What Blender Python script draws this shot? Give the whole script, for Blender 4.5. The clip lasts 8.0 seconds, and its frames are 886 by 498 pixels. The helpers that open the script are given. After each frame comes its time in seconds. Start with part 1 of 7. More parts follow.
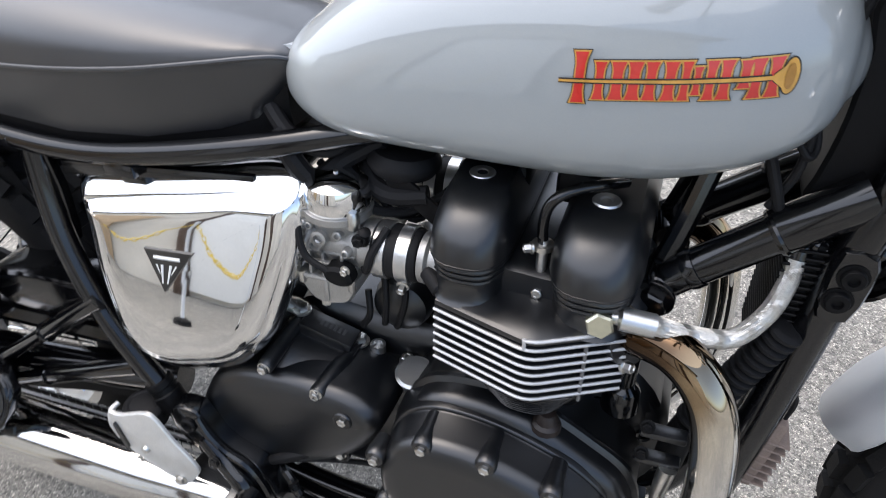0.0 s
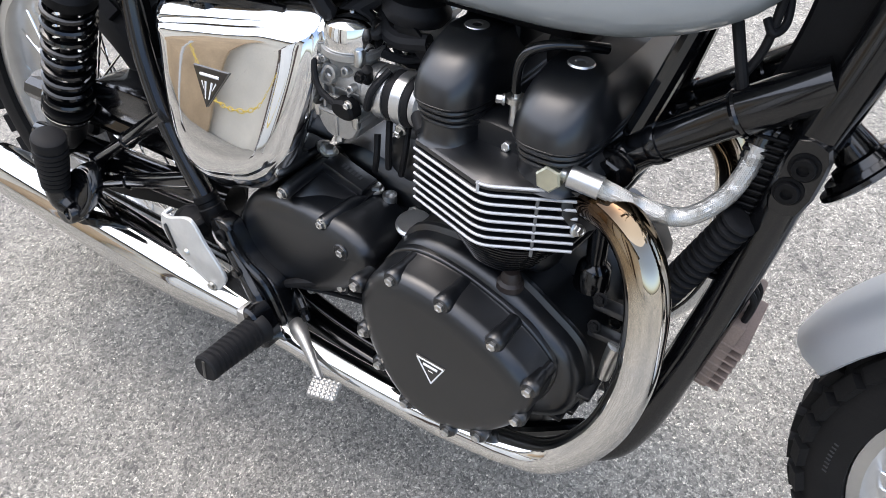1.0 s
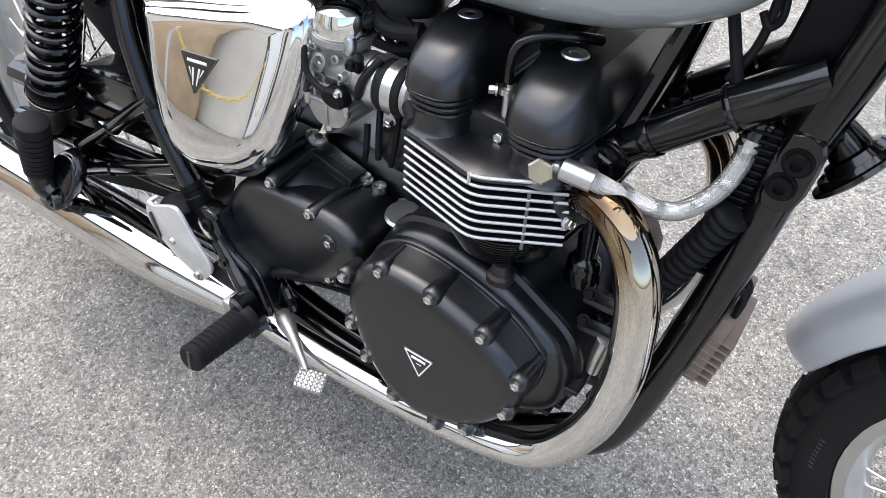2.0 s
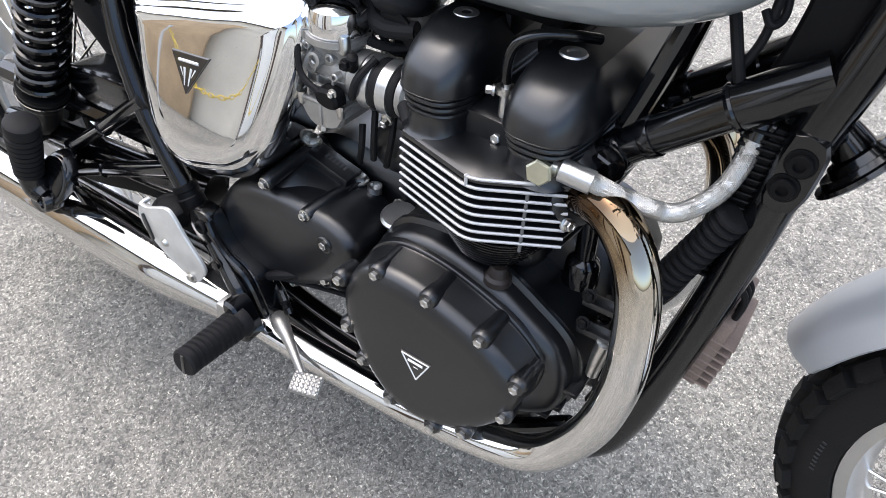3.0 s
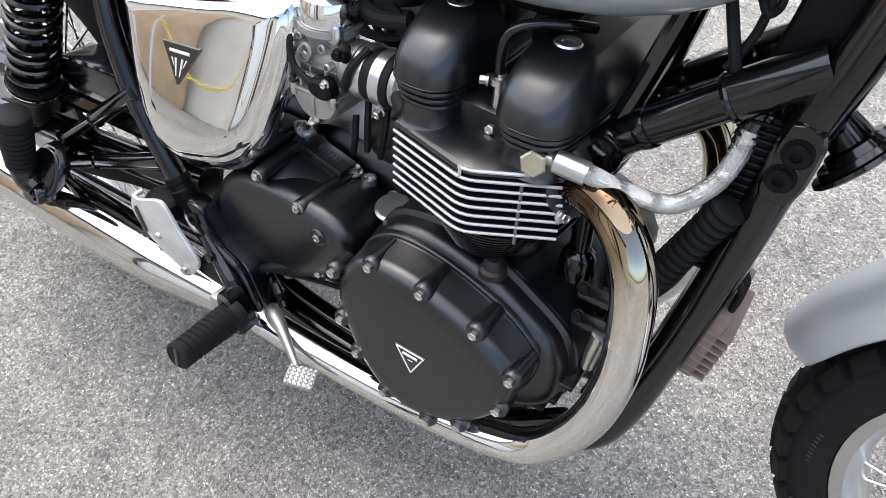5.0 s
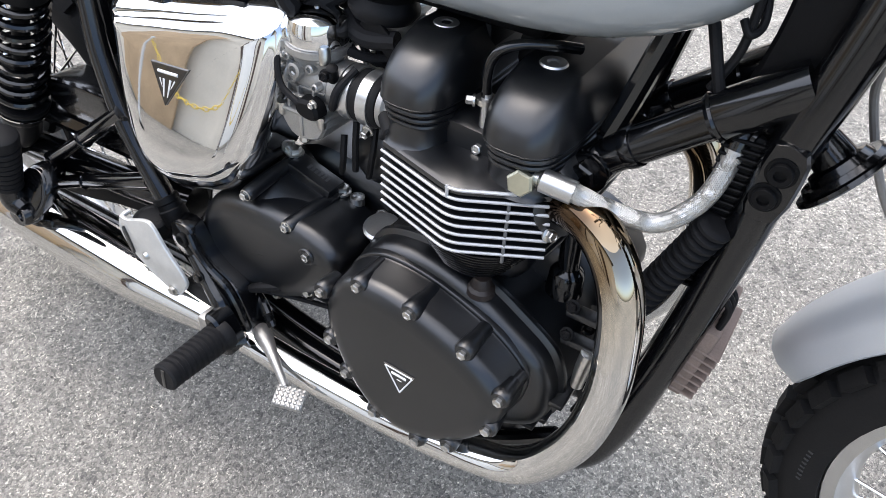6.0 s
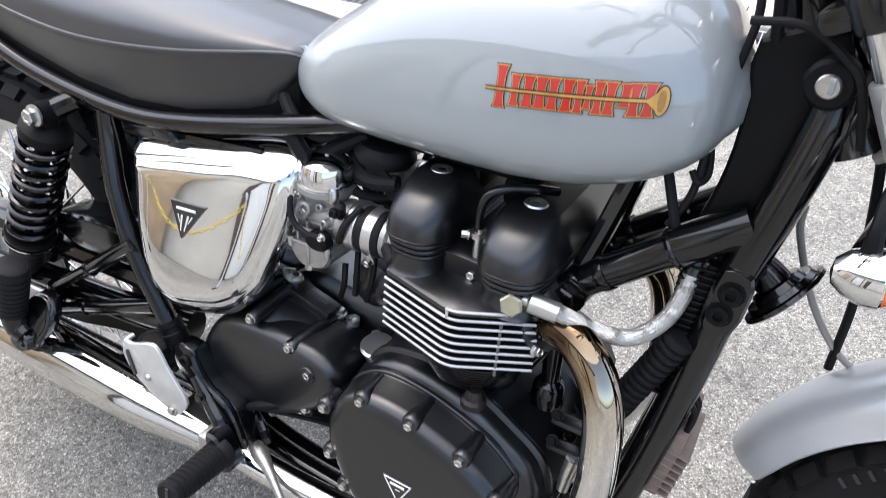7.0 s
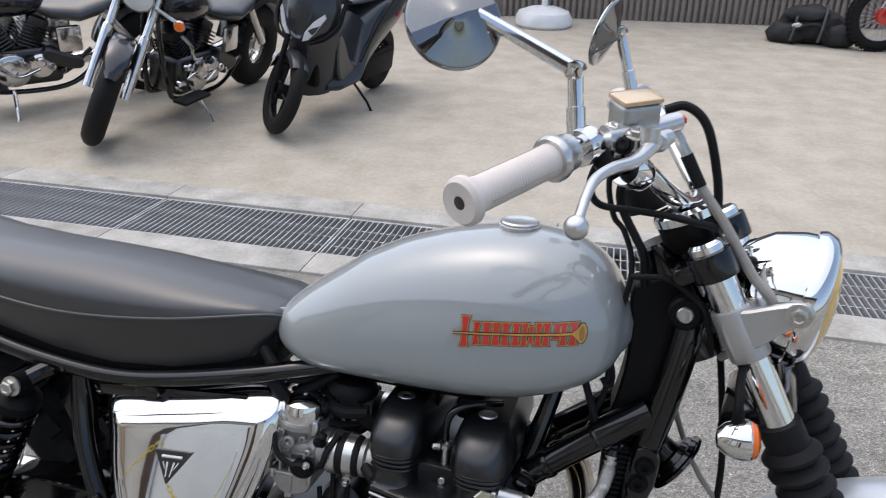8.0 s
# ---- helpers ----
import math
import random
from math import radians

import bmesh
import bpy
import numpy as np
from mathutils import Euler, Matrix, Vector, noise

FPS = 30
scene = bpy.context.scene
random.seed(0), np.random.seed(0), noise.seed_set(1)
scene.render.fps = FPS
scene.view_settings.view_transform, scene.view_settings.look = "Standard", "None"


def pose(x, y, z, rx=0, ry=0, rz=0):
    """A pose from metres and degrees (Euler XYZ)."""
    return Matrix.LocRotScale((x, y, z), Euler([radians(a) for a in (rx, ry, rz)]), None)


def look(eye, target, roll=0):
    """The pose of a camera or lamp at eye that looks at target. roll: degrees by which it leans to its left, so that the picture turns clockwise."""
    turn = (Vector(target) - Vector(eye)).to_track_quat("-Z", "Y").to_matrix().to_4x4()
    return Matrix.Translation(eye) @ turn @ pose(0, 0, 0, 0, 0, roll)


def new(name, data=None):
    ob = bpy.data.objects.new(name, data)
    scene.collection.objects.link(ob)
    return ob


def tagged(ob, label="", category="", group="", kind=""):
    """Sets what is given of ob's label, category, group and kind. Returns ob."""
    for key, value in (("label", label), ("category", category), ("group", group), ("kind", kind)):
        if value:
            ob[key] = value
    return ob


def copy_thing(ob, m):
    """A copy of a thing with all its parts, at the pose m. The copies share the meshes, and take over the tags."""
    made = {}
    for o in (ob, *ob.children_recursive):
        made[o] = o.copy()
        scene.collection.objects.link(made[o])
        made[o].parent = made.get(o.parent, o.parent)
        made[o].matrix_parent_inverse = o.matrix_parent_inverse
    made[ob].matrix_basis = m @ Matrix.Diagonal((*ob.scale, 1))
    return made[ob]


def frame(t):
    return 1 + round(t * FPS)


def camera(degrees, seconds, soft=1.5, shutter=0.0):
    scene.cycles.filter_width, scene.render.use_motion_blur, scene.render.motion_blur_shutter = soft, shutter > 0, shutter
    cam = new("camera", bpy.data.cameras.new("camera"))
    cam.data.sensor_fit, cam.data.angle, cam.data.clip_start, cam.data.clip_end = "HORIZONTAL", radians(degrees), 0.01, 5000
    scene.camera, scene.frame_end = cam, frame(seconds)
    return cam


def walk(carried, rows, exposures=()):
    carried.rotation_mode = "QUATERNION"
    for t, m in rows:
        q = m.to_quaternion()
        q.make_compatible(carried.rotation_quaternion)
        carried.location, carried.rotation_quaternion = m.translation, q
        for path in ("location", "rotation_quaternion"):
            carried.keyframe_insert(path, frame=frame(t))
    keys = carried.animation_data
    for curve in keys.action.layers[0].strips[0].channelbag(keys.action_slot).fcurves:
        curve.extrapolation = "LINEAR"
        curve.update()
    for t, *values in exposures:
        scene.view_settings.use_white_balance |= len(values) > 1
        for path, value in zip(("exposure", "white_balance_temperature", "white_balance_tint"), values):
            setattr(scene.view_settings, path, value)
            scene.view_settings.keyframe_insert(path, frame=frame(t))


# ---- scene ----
cam = camera(62.0, 8.0, soft=0.6, shutter=0.15)
PATH = [
    (0, (0.1543, -0.4458, 1.1457), (-0.1788, 0.4186, 0.2337), -3.72),
    (0.2, (0.2526, -0.4610, 1.1417), (-0.1916, 0.3483, 0.2264), -4.86),
    (0.5, (0.3294, -0.4618, 1.1321), (-0.1907, 0.2760, 0.1966), -5.60),
    (1, (0.3577, -0.4707, 1.1032), (-0.1863, 0.2150, 0.1420), -5.89),
    (1.5, (0.3567, -0.4718, 1.0989), (-0.1760, 0.2144, 0.1318), -4.86),
    (3, (0.3447, -0.4591, 1.0926), (-0.1669, 0.2307, 0.1168), -4.09),
    (3.5, (0.3465, -0.4584, 1.0917), (-0.1637, 0.2280, 0.1127), -4.21),
    (4, (0.3485, -0.4563, 1.0872), (-0.1590, 0.2251, 0.1032), -4.23),
    (5.5, (0.3445, -0.4507, 1.0885), (-0.1570, 0.2321, 0.1024), -4.21),
    (6, (0.3481, -0.4491, 1.0892), (-0.1553, 0.2595, 0.1226), -3.64),
    (6.5, (0.3518, -0.4685, 1.1021), (-0.1508, 0.2866, 0.1709), -2.55),
    (7, (0.3421, -0.5298, 1.1593), (-0.1578, 0.3476, 0.3406), -0.52),
    (7.2, (0.3155, -0.5644, 1.2039), (-0.1721, 0.3652, 0.4371), -0.37),
    (7.5, (0.2616, -0.6580, 1.2392), (-0.1794, 0.3755, 0.5855), 0.94),
    (7.7, (0.2397, -0.7118, 1.2679), (-0.1440, 0.3833, 0.6817), 1.49),
    (8, (0.2518, -0.7539, 1.3009), (-0.0398, 0.4067, 0.7929), 1.94),
]
EXPOSURES = [(0, 1.24, 6380, 10), (1, 1.40, 6360, 10), (5.5, 1.39, 6360, 10), (6.5, 1.46, 6360, 10), (7.0, 1.46, 6350, 10), (7.5, 0.74, 6390, 10), (8, 0.46, 6330, 10)]
walk(cam, [(t, look(eye, target, roll)) for t, eye, target, roll in PATH], exposures=EXPOSURES)

# ---- light ----
world = bpy.data.worlds.new("sky")
scene.world = world
world.use_nodes = True
wn = world.node_tree.nodes
sky = wn.new("ShaderNodeTexSky")
sky.sky_type = "NISHITA"
sky.sun_disc = False
SUN_ELEV, SUN_AZ = 70.0, 290.0      # degrees; azimuth clockwise from +y
sky.sun_elevation, sky.sun_rotation = radians(SUN_ELEV), radians(SUN_AZ)
sky.air_density, sky.dust_density, sky.ozone_density = 1.0, 3.0, 1.0
hazy = wn.new("ShaderNodeHueSaturation")      # a veil of cloud greys the blue a little
hazy.inputs["Saturation"].default_value = 0.9
world.node_tree.links.new(sky.outputs[0], hazy.inputs["Color"])
world.node_tree.links.new(hazy.outputs[0], wn["Background"].inputs[0])
wn["Background"].inputs[1].default_value = 0.15
sun = new("sun", bpy.data.lights.new("sun", "SUN"))
sun.data.energy, sun.data.angle, sun.data.color = 1.35, radians(130), (1.0, 0.97, 0.93)
_e, _a = radians(SUN_ELEV), radians(SUN_AZ)
sun.matrix_world = look((0, 0, 8), (-math.sin(_a) * math.cos(_e), -math.cos(_a) * math.cos(_e), 8 - math.sin(_e)))


# ---- materials ----
def mat(name, base, rough=0.5, metal=0.0, vary=0.12, scale=6.0, fine=220.0, bump=0.0, coat=0.0, rvary=0.12, spec=0.5, second=None, amount=0.5):
    """Base colour broken by a coarse and a fine noise, roughness by the coarse one, relief by the fine one."""
    m = bpy.data.materials.new(name)
    m.use_nodes = True
    n, l = m.node_tree.nodes, m.node_tree.links
    b = n["Principled BSDF"]
    tc = n.new("ShaderNodeTexCoord")
    big, small = n.new("ShaderNodeTexNoise"), n.new("ShaderNodeTexNoise")
    big.inputs["Scale"].default_value, small.inputs["Scale"].default_value = scale, fine
    big.inputs["Detail"].default_value = 5
    for x in (big, small):
        l.new(tc.outputs["Object"], x.inputs["Vector"])
    c2 = second or tuple(min(1, c * (1 + 2.2 * vary)) for c in base)
    c1 = tuple(c * (1 - vary) for c in base)
    r = n.new("ShaderNodeValToRGB")
    r.color_ramp.elements[0].position, r.color_ramp.elements[1].position = 0.5 - amount / 3, 0.5 + amount / 2
    r.color_ramp.elements[0].color, r.color_ramp.elements[1].color = (*c1, 1), (*c2, 1)
    mx = n.new("ShaderNodeMath")
    mx.operation = "MULTIPLY_ADD"
    mx.inputs[1].default_value = 0.35
    l.new(small.outputs["Fac"], mx.inputs[0])
    sc = n.new("ShaderNodeMath")
    sc.operation = "MULTIPLY_ADD"
    sc.inputs[1].default_value, sc.inputs[2].default_value = 0.65, 0.0
    l.new(big.outputs["Fac"], sc.inputs[0])
    l.new(sc.outputs[0], mx.inputs[2])
    l.new(mx.outputs[0], r.inputs[0])
    l.new(r.outputs[0], b.inputs["Base Color"])
    rr = n.new("ShaderNodeMapRange")
    rr.inputs["To Min"].default_value, rr.inputs["To Max"].default_value = max(0.01, rough * (1 - rvary)), min(1, rough * (1 + rvary))
    l.new(mx.outputs[0], rr.inputs["Value"])
    l.new(rr.outputs[0], b.inputs["Roughness"])
    b.inputs["Metallic"].default_value = metal
    b.inputs["Specular IOR Level"].default_value = spec
    b.inputs["Coat Weight"].default_value, b.inputs["Coat Roughness"].default_value = coat, 0.03
    if bump:
        bp = n.new("ShaderNodeBump")
        bp.inputs["Strength"].default_value, bp.inputs["Distance"].default_value = bump, 0.001
        l.new(small.outputs["Fac"], bp.inputs["Height"])
        l.new(bp.outputs[0], b.inputs["Normal"])
    return m


M_TANK = mat("grey_tank_paint", (0.292, 0.314, 0.318), 0.34, vary=0.03, scale=3, coat=1.0, fine=900, rvary=0.1)
M_TANK.node_tree.nodes["Principled BSDF"].inputs["Coat IOR"].default_value = 1.68
M_SILVER = mat("silver_mudguard_paint", (0.60, 0.62, 0.64), 0.30, 0.45, vary=0.05, scale=5, fine=1200, rvary=0.15)
M_SATIN = mat("satin_black_engine_paint", (0.0026, 0.0031, 0.0042), 0.33, vary=0.22, scale=9, fine=1500, bump=0.05, spec=0.85)
M_FRAME = mat("gloss_black_frame_paint", (0.0020, 0.0021, 0.0026), 0.15, vary=0.25, scale=12, fine=700, coat=0.2, spec=0.55)
M_PLAST = mat("black_plastic", (0.0038, 0.0038, 0.0042), 0.52, vary=0.3, scale=15, fine=600, bump=0.15, spec=0.16)
M_RUBBER = mat("black_rubber", (0.0075, 0.0075, 0.0082), 0.6, vary=0.3, scale=14, fine=500, bump=0.2, spec=0.22)
M_TYRE = mat("tyre_rubber", (0.009, 0.009, 0.0095), 0.7, vary=0.35, scale=18, fine=350, bump=0.35, second=(0.016, 0.015, 0.0145), amount=0.8, spec=0.22)
M_VINYL = mat("black_seat_vinyl", (0.0075, 0.0083, 0.0102), 0.42, vary=0.15, scale=6, fine=1400, bump=0.15, spec=0.35, coat=0.88)
M_VINYL.node_tree.nodes["Principled BSDF"].inputs["Coat Roughness"].default_value = 0.36
M_VINYL.node_tree.nodes["Principled BSDF"].inputs["Coat IOR"].default_value = 1.68
M_CHROME = mat("chrome", (0.80, 0.80, 0.79), 0.03, 1.0, vary=0.03, scale=8, fine=300, rvary=0.3)
M_CAST = mat("cast_aluminium", (0.40, 0.395, 0.38), 0.42, 0.85, vary=0.18, scale=30, fine=900, bump=0.35)
M_GUARD = mat("satin_alloy_guard", (0.62, 0.615, 0.59), 0.46, 0.55, vary=0.10, scale=35, fine=900, bump=0.06)
M_PIPE = mat("exhaust_chrome", (0.63, 0.625, 0.61), 0.05, 1.0, vary=0.05, scale=9, fine=300, rvary=0.4)
M_POLISH = mat("pale_polished_alloy", (0.70, 0.70, 0.68), 0.36, 0.6, vary=0.05, scale=20, fine=700)
M_ALU = mat("brushed_aluminium", (0.62, 0.62, 0.61), 0.30, 0.95, vary=0.08, scale=18, fine=900, bump=0.06)
M_BOLT = mat("zinc_bolt", (0.58, 0.57, 0.54), 0.30, 1.0, vary=0.15, scale=60, fine=900)
M_FINEDGE = mat("machined_fin_edge", (0.52, 0.52, 0.52), 0.42, 0.4, vary=0.08, scale=40, fine=900)
M_GRIP = mat("cream_grip_rubber", (0.66, 0.60, 0.55), 0.55, vary=0.06, scale=14, fine=700, bump=0.15)
M_AMBER = mat("amber_lens", (0.85, 0.16, 0.01), 0.12, vary=0.1, scale=40, coat=0.6)
M_LAMP = mat("yellow_lamp_glass", (0.80, 0.50, 0.14), 0.10, vary=0.12, scale=30, coat=1.0)
M_RED = mat("red_emblem", (0.50, 0.022, 0.016), 0.3, vary=0.1, scale=40, coat=0.8)
M_GOLD = mat("gold_emblem", (0.56, 0.30, 0.06), 0.35, 0.3, vary=0.15, scale=60, coat=0.6)
M_GOLDDARK = mat("shaded_gold_emblem", (0.33, 0.16, 0.03), 0.35, 0.3, vary=0.2, scale=60, coat=0.6)
# ink of badges and emblem, also the painted dark of slots and bores
M_INK_SHADE = mat("black_emblem_line_and_hole_shade", (0.012, 0.011, 0.010), 0.35, vary=0.1, coat=0.6)
M_WHITE = mat("white_mark", (0.75, 0.75, 0.73), 0.4, vary=0.05)
M_HOSECORE = mat("grey_hose_core", (0.20, 0.195, 0.185), 0.6, vary=0.2, scale=200, fine=900)
M_BRAID = mat("braided_steel", (0.60, 0.585, 0.55), 0.40, 0.9, vary=0.12, scale=300, fine=1500)
M_REG = mat("dusty_brown_aluminium", (0.20, 0.150, 0.122), 0.7, vary=0.2, scale=25, fine=500, bump=0.3)
M_GREYP = mat("grey_alloy_ear", (0.50, 0.50, 0.49), 0.38, 0.7, vary=0.06, scale=14, fine=800)
M_CABLE = mat("grey_cable", (0.33, 0.31, 0.28), 0.5, vary=0.1)
M_CONC = mat("concrete_kerb", (0.41, 0.385, 0.34), 0.85, vary=0.28, scale=7, fine=70, bump=0.6, second=(0.56, 0.54, 0.49), amount=0.5)
M_STEEL = mat("galvanised_steel", (0.45, 0.45, 0.45), 0.5, 0.6, vary=0.3, scale=9, fine=200)


# ---- mesh helpers ----
K = 0.87      # drawing units of the motorcycle to metres


def part(name, bm, material, parent=None, label="", k=K, sharp=35, mat4=None):
    """Links a bmesh as one mesh object under a thing or a part."""
    if mat4 is not None:
        bm.transform(mat4)
    bmesh.ops.recalc_face_normals(bm, faces=bm.faces)
    me = bpy.data.meshes.new(name)
    bm.to_mesh(me)
    bm.free()
    if k != 1:
        me.transform(Matrix.Scale(k, 4))
    me.shade_smooth()
    me.set_sharp_from_angle(angle=radians(sharp))
    me.materials.append(material)
    ob = new(name, me)
    if parent:
        ob.parent = parent
    if label:
        ob["label"] = label
    return ob


def smooth_path(pts, n=6):
    """Catmull-Rom through the points."""
    p = [Vector(q) for q in pts]
    p = [2 * p[0] - p[1]] + p + [2 * p[-1] - p[-2]]
    out = []
    for i in range(1, len(p) - 2):
        for j in range(n):
            t = j / n
            a, b, c, d = p[i - 1:i + 3]
            out.append(0.5 * (2 * b + (c - a) * t + (2 * a - 5 * b + 4 * c - d) * t * t + (3 * b - a - 3 * c + d) * t ** 3))
    return out + [p[-2]]


def ring_loft(bm, rings, close=True, caps=True):
    rows = [[bm.verts.new(v) for v in r] for r in rings]
    n = len(rows[0])
    for a, b in zip(rows, rows[1:]):
        for i in range(n if close else n - 1):
            j = (i + 1) % n
            bm.faces.new((a[i], a[j], b[j], b[i]))
    if caps:
        bm.faces.new(rows[0][::-1])
        bm.faces.new(rows[-1])
    return rows


def tube(pts, r, seg=12, n=6, bm=None, straight=False):
    """A tube along the points; r a number or one radius a point."""
    bm = bm or bmesh.new()
    path = [Vector(p) for p in pts] if straight else smooth_path(pts, n)
    rs = [r] * len(pts) if isinstance(r, (int, float)) else list(r)
    rad = np.interp(np.linspace(0, len(pts) - 1, len(path)), range(len(pts)), rs)
    rad, rings, up = [float(v) for v in rad], [], None
    for i, p in enumerate(path):
        d = (path[min(i + 1, len(path) - 1)] - path[max(i - 1, 0)]).normalized()
        if up is None:
            up = d.orthogonal().normalized()
        up = (up - d * up.dot(d)).normalized()
        s = d.cross(up)
        rings.append([p + rad[i] * (up * math.cos(a) + s * math.sin(a)) for a in (2 * math.pi * k / seg for k in range(seg))])
    ring_loft(bm, rings)
    return bm


def lathe(profile, origin, axis, seg=24, bm=None, ring=False):
    """Turns (radius, height) pairs about the axis through origin."""
    bm = bm or bmesh.new()
    d = Vector(axis).normalized()
    u = d.orthogonal().normalized()
    s, o = d.cross(u), Vector(origin)
    rings = [[o + d * h + max(r, 1e-4) * (u * math.cos(a) + s * math.sin(a)) for a in (2 * math.pi * k / seg for k in range(seg))] for r, h in (profile + profile[:1] if ring else profile)]
    ring_loft(bm, rings, caps=not ring)
    if ring:
        bmesh.ops.remove_doubles(bm, verts=bm.verts, dist=1e-6)
    return bm


def box(x0, x1, y0, y1, z0, z1, bevel=0.004, m=None, bm=None, seg=2):
    bm = bm or bmesh.new()
    g = bmesh.ops.create_cube(bm, size=1, matrix=Matrix.Translation(((x0 + x1) / 2, (y0 + y1) / 2, (z0 + z1) / 2)) @ Matrix.Diagonal((x1 - x0, y1 - y0, z1 - z0, 1)))
    if bevel:
        es = list({e for v in g["verts"] for e in v.link_edges})
        r = bmesh.ops.bevel(bm, geom=es, offset=bevel, segments=seg, affect="EDGES", profile=0.5)
    if m:
        bmesh.ops.transform(bm, matrix=m, verts=bm.verts)
    return bm


def rounded(outline, n=4):
    """A closed smooth outline through (x, z) points."""
    p = [Vector((a, b)) for a, b in outline]
    out = []
    for i in range(len(p)):
        a, b, c, d = (p[(i + j) % len(p)] for j in (-1, 0, 1, 2))
        for j in range(n):
            t = j / n
            out.append(0.5 * (2 * b + (c - a) * t + (2 * a - 5 * b + 4 * c - d) * t * t + (3 * b - a - 3 * c + d) * t ** 3))
    return out


def offset(o, d):
    """Moves a closed outline inwards by d (outwards if negative)."""
    n, res = len(o), []
    area = sum(o[i].x * o[(i + 1) % n].y - o[(i + 1) % n].x * o[i].y for i in range(n))
    sgn = 1 if area > 0 else -1
    for i in range(n):
        t = (o[(i + 1) % n] - o[i - 1]).normalized()
        res.append(o[i] + sgn * d * Vector((-t.y, t.x)))
    return res


def pillow(outline, layers, n=4, dome=None, mid=None):
    """Layers of (inset, y) of an outline in x, z, stacked from the back to the face. dome: the y of the face's middle;
    mid: (x, z, half width, half height) of a bulge that is curved evenly both ways."""
    o = rounded(outline, n) if n > 1 else [Vector(q) for q in outline]
    bm = bmesh.new()
    rings = [[(q.x, y, q.y) for q in offset(o, d)] for d, y in layers]
    c = sum((Vector(v) for v in rings[-1]), Vector()) / len(rings[-1])
    if dome is not None:
        last, y0 = rings[-1], layers[-1][1]
        for f in (0.975, 0.93, 0.86, 0.78, 0.68, 0.56, 0.42, 0.28, 0.14):
            ring = []
            for v in last:
                x, z = c.x + (v[0] - c.x) * f, c.z + (v[2] - c.z) * f
                k = 1 - f * f
                if mid:
                    k = (1 - 0.5 * ((x - mid[0]) / mid[2]) ** 2 - 0.5 * ((z - mid[1]) / mid[3]) ** 2) * (1 - f ** 18)
                ring.append((x, y0 + (dome - y0) * k, z))
            rings.append(ring)
    ring_loft(bm, rings)
    return bm


def hexbolt(p, axis, r=0.008, h=0.007, washer=True):
    bm = bmesh.new()
    if washer:
        lathe([(r * 0.2, 0), (r * 1.35, 0), (r * 1.35, h * 0.22), (r * 1.1, h * 0.3)], p, axis, 18, bm)
    lathe([(r * 0.2, h * 0.25), (r, h * 0.25), (r, h * 0.9), (r * 0.82, h), (r * 0.55, h), (r * 0.45, h * 0.93), (r * 0.05, h * 0.93)], p, axis, 6, bm)
    return bm


def thing(name, label, category, group="", m=None):
    e = tagged(new(name), label, category, group)
    if m is not None:
        e.matrix_world = m
    return e


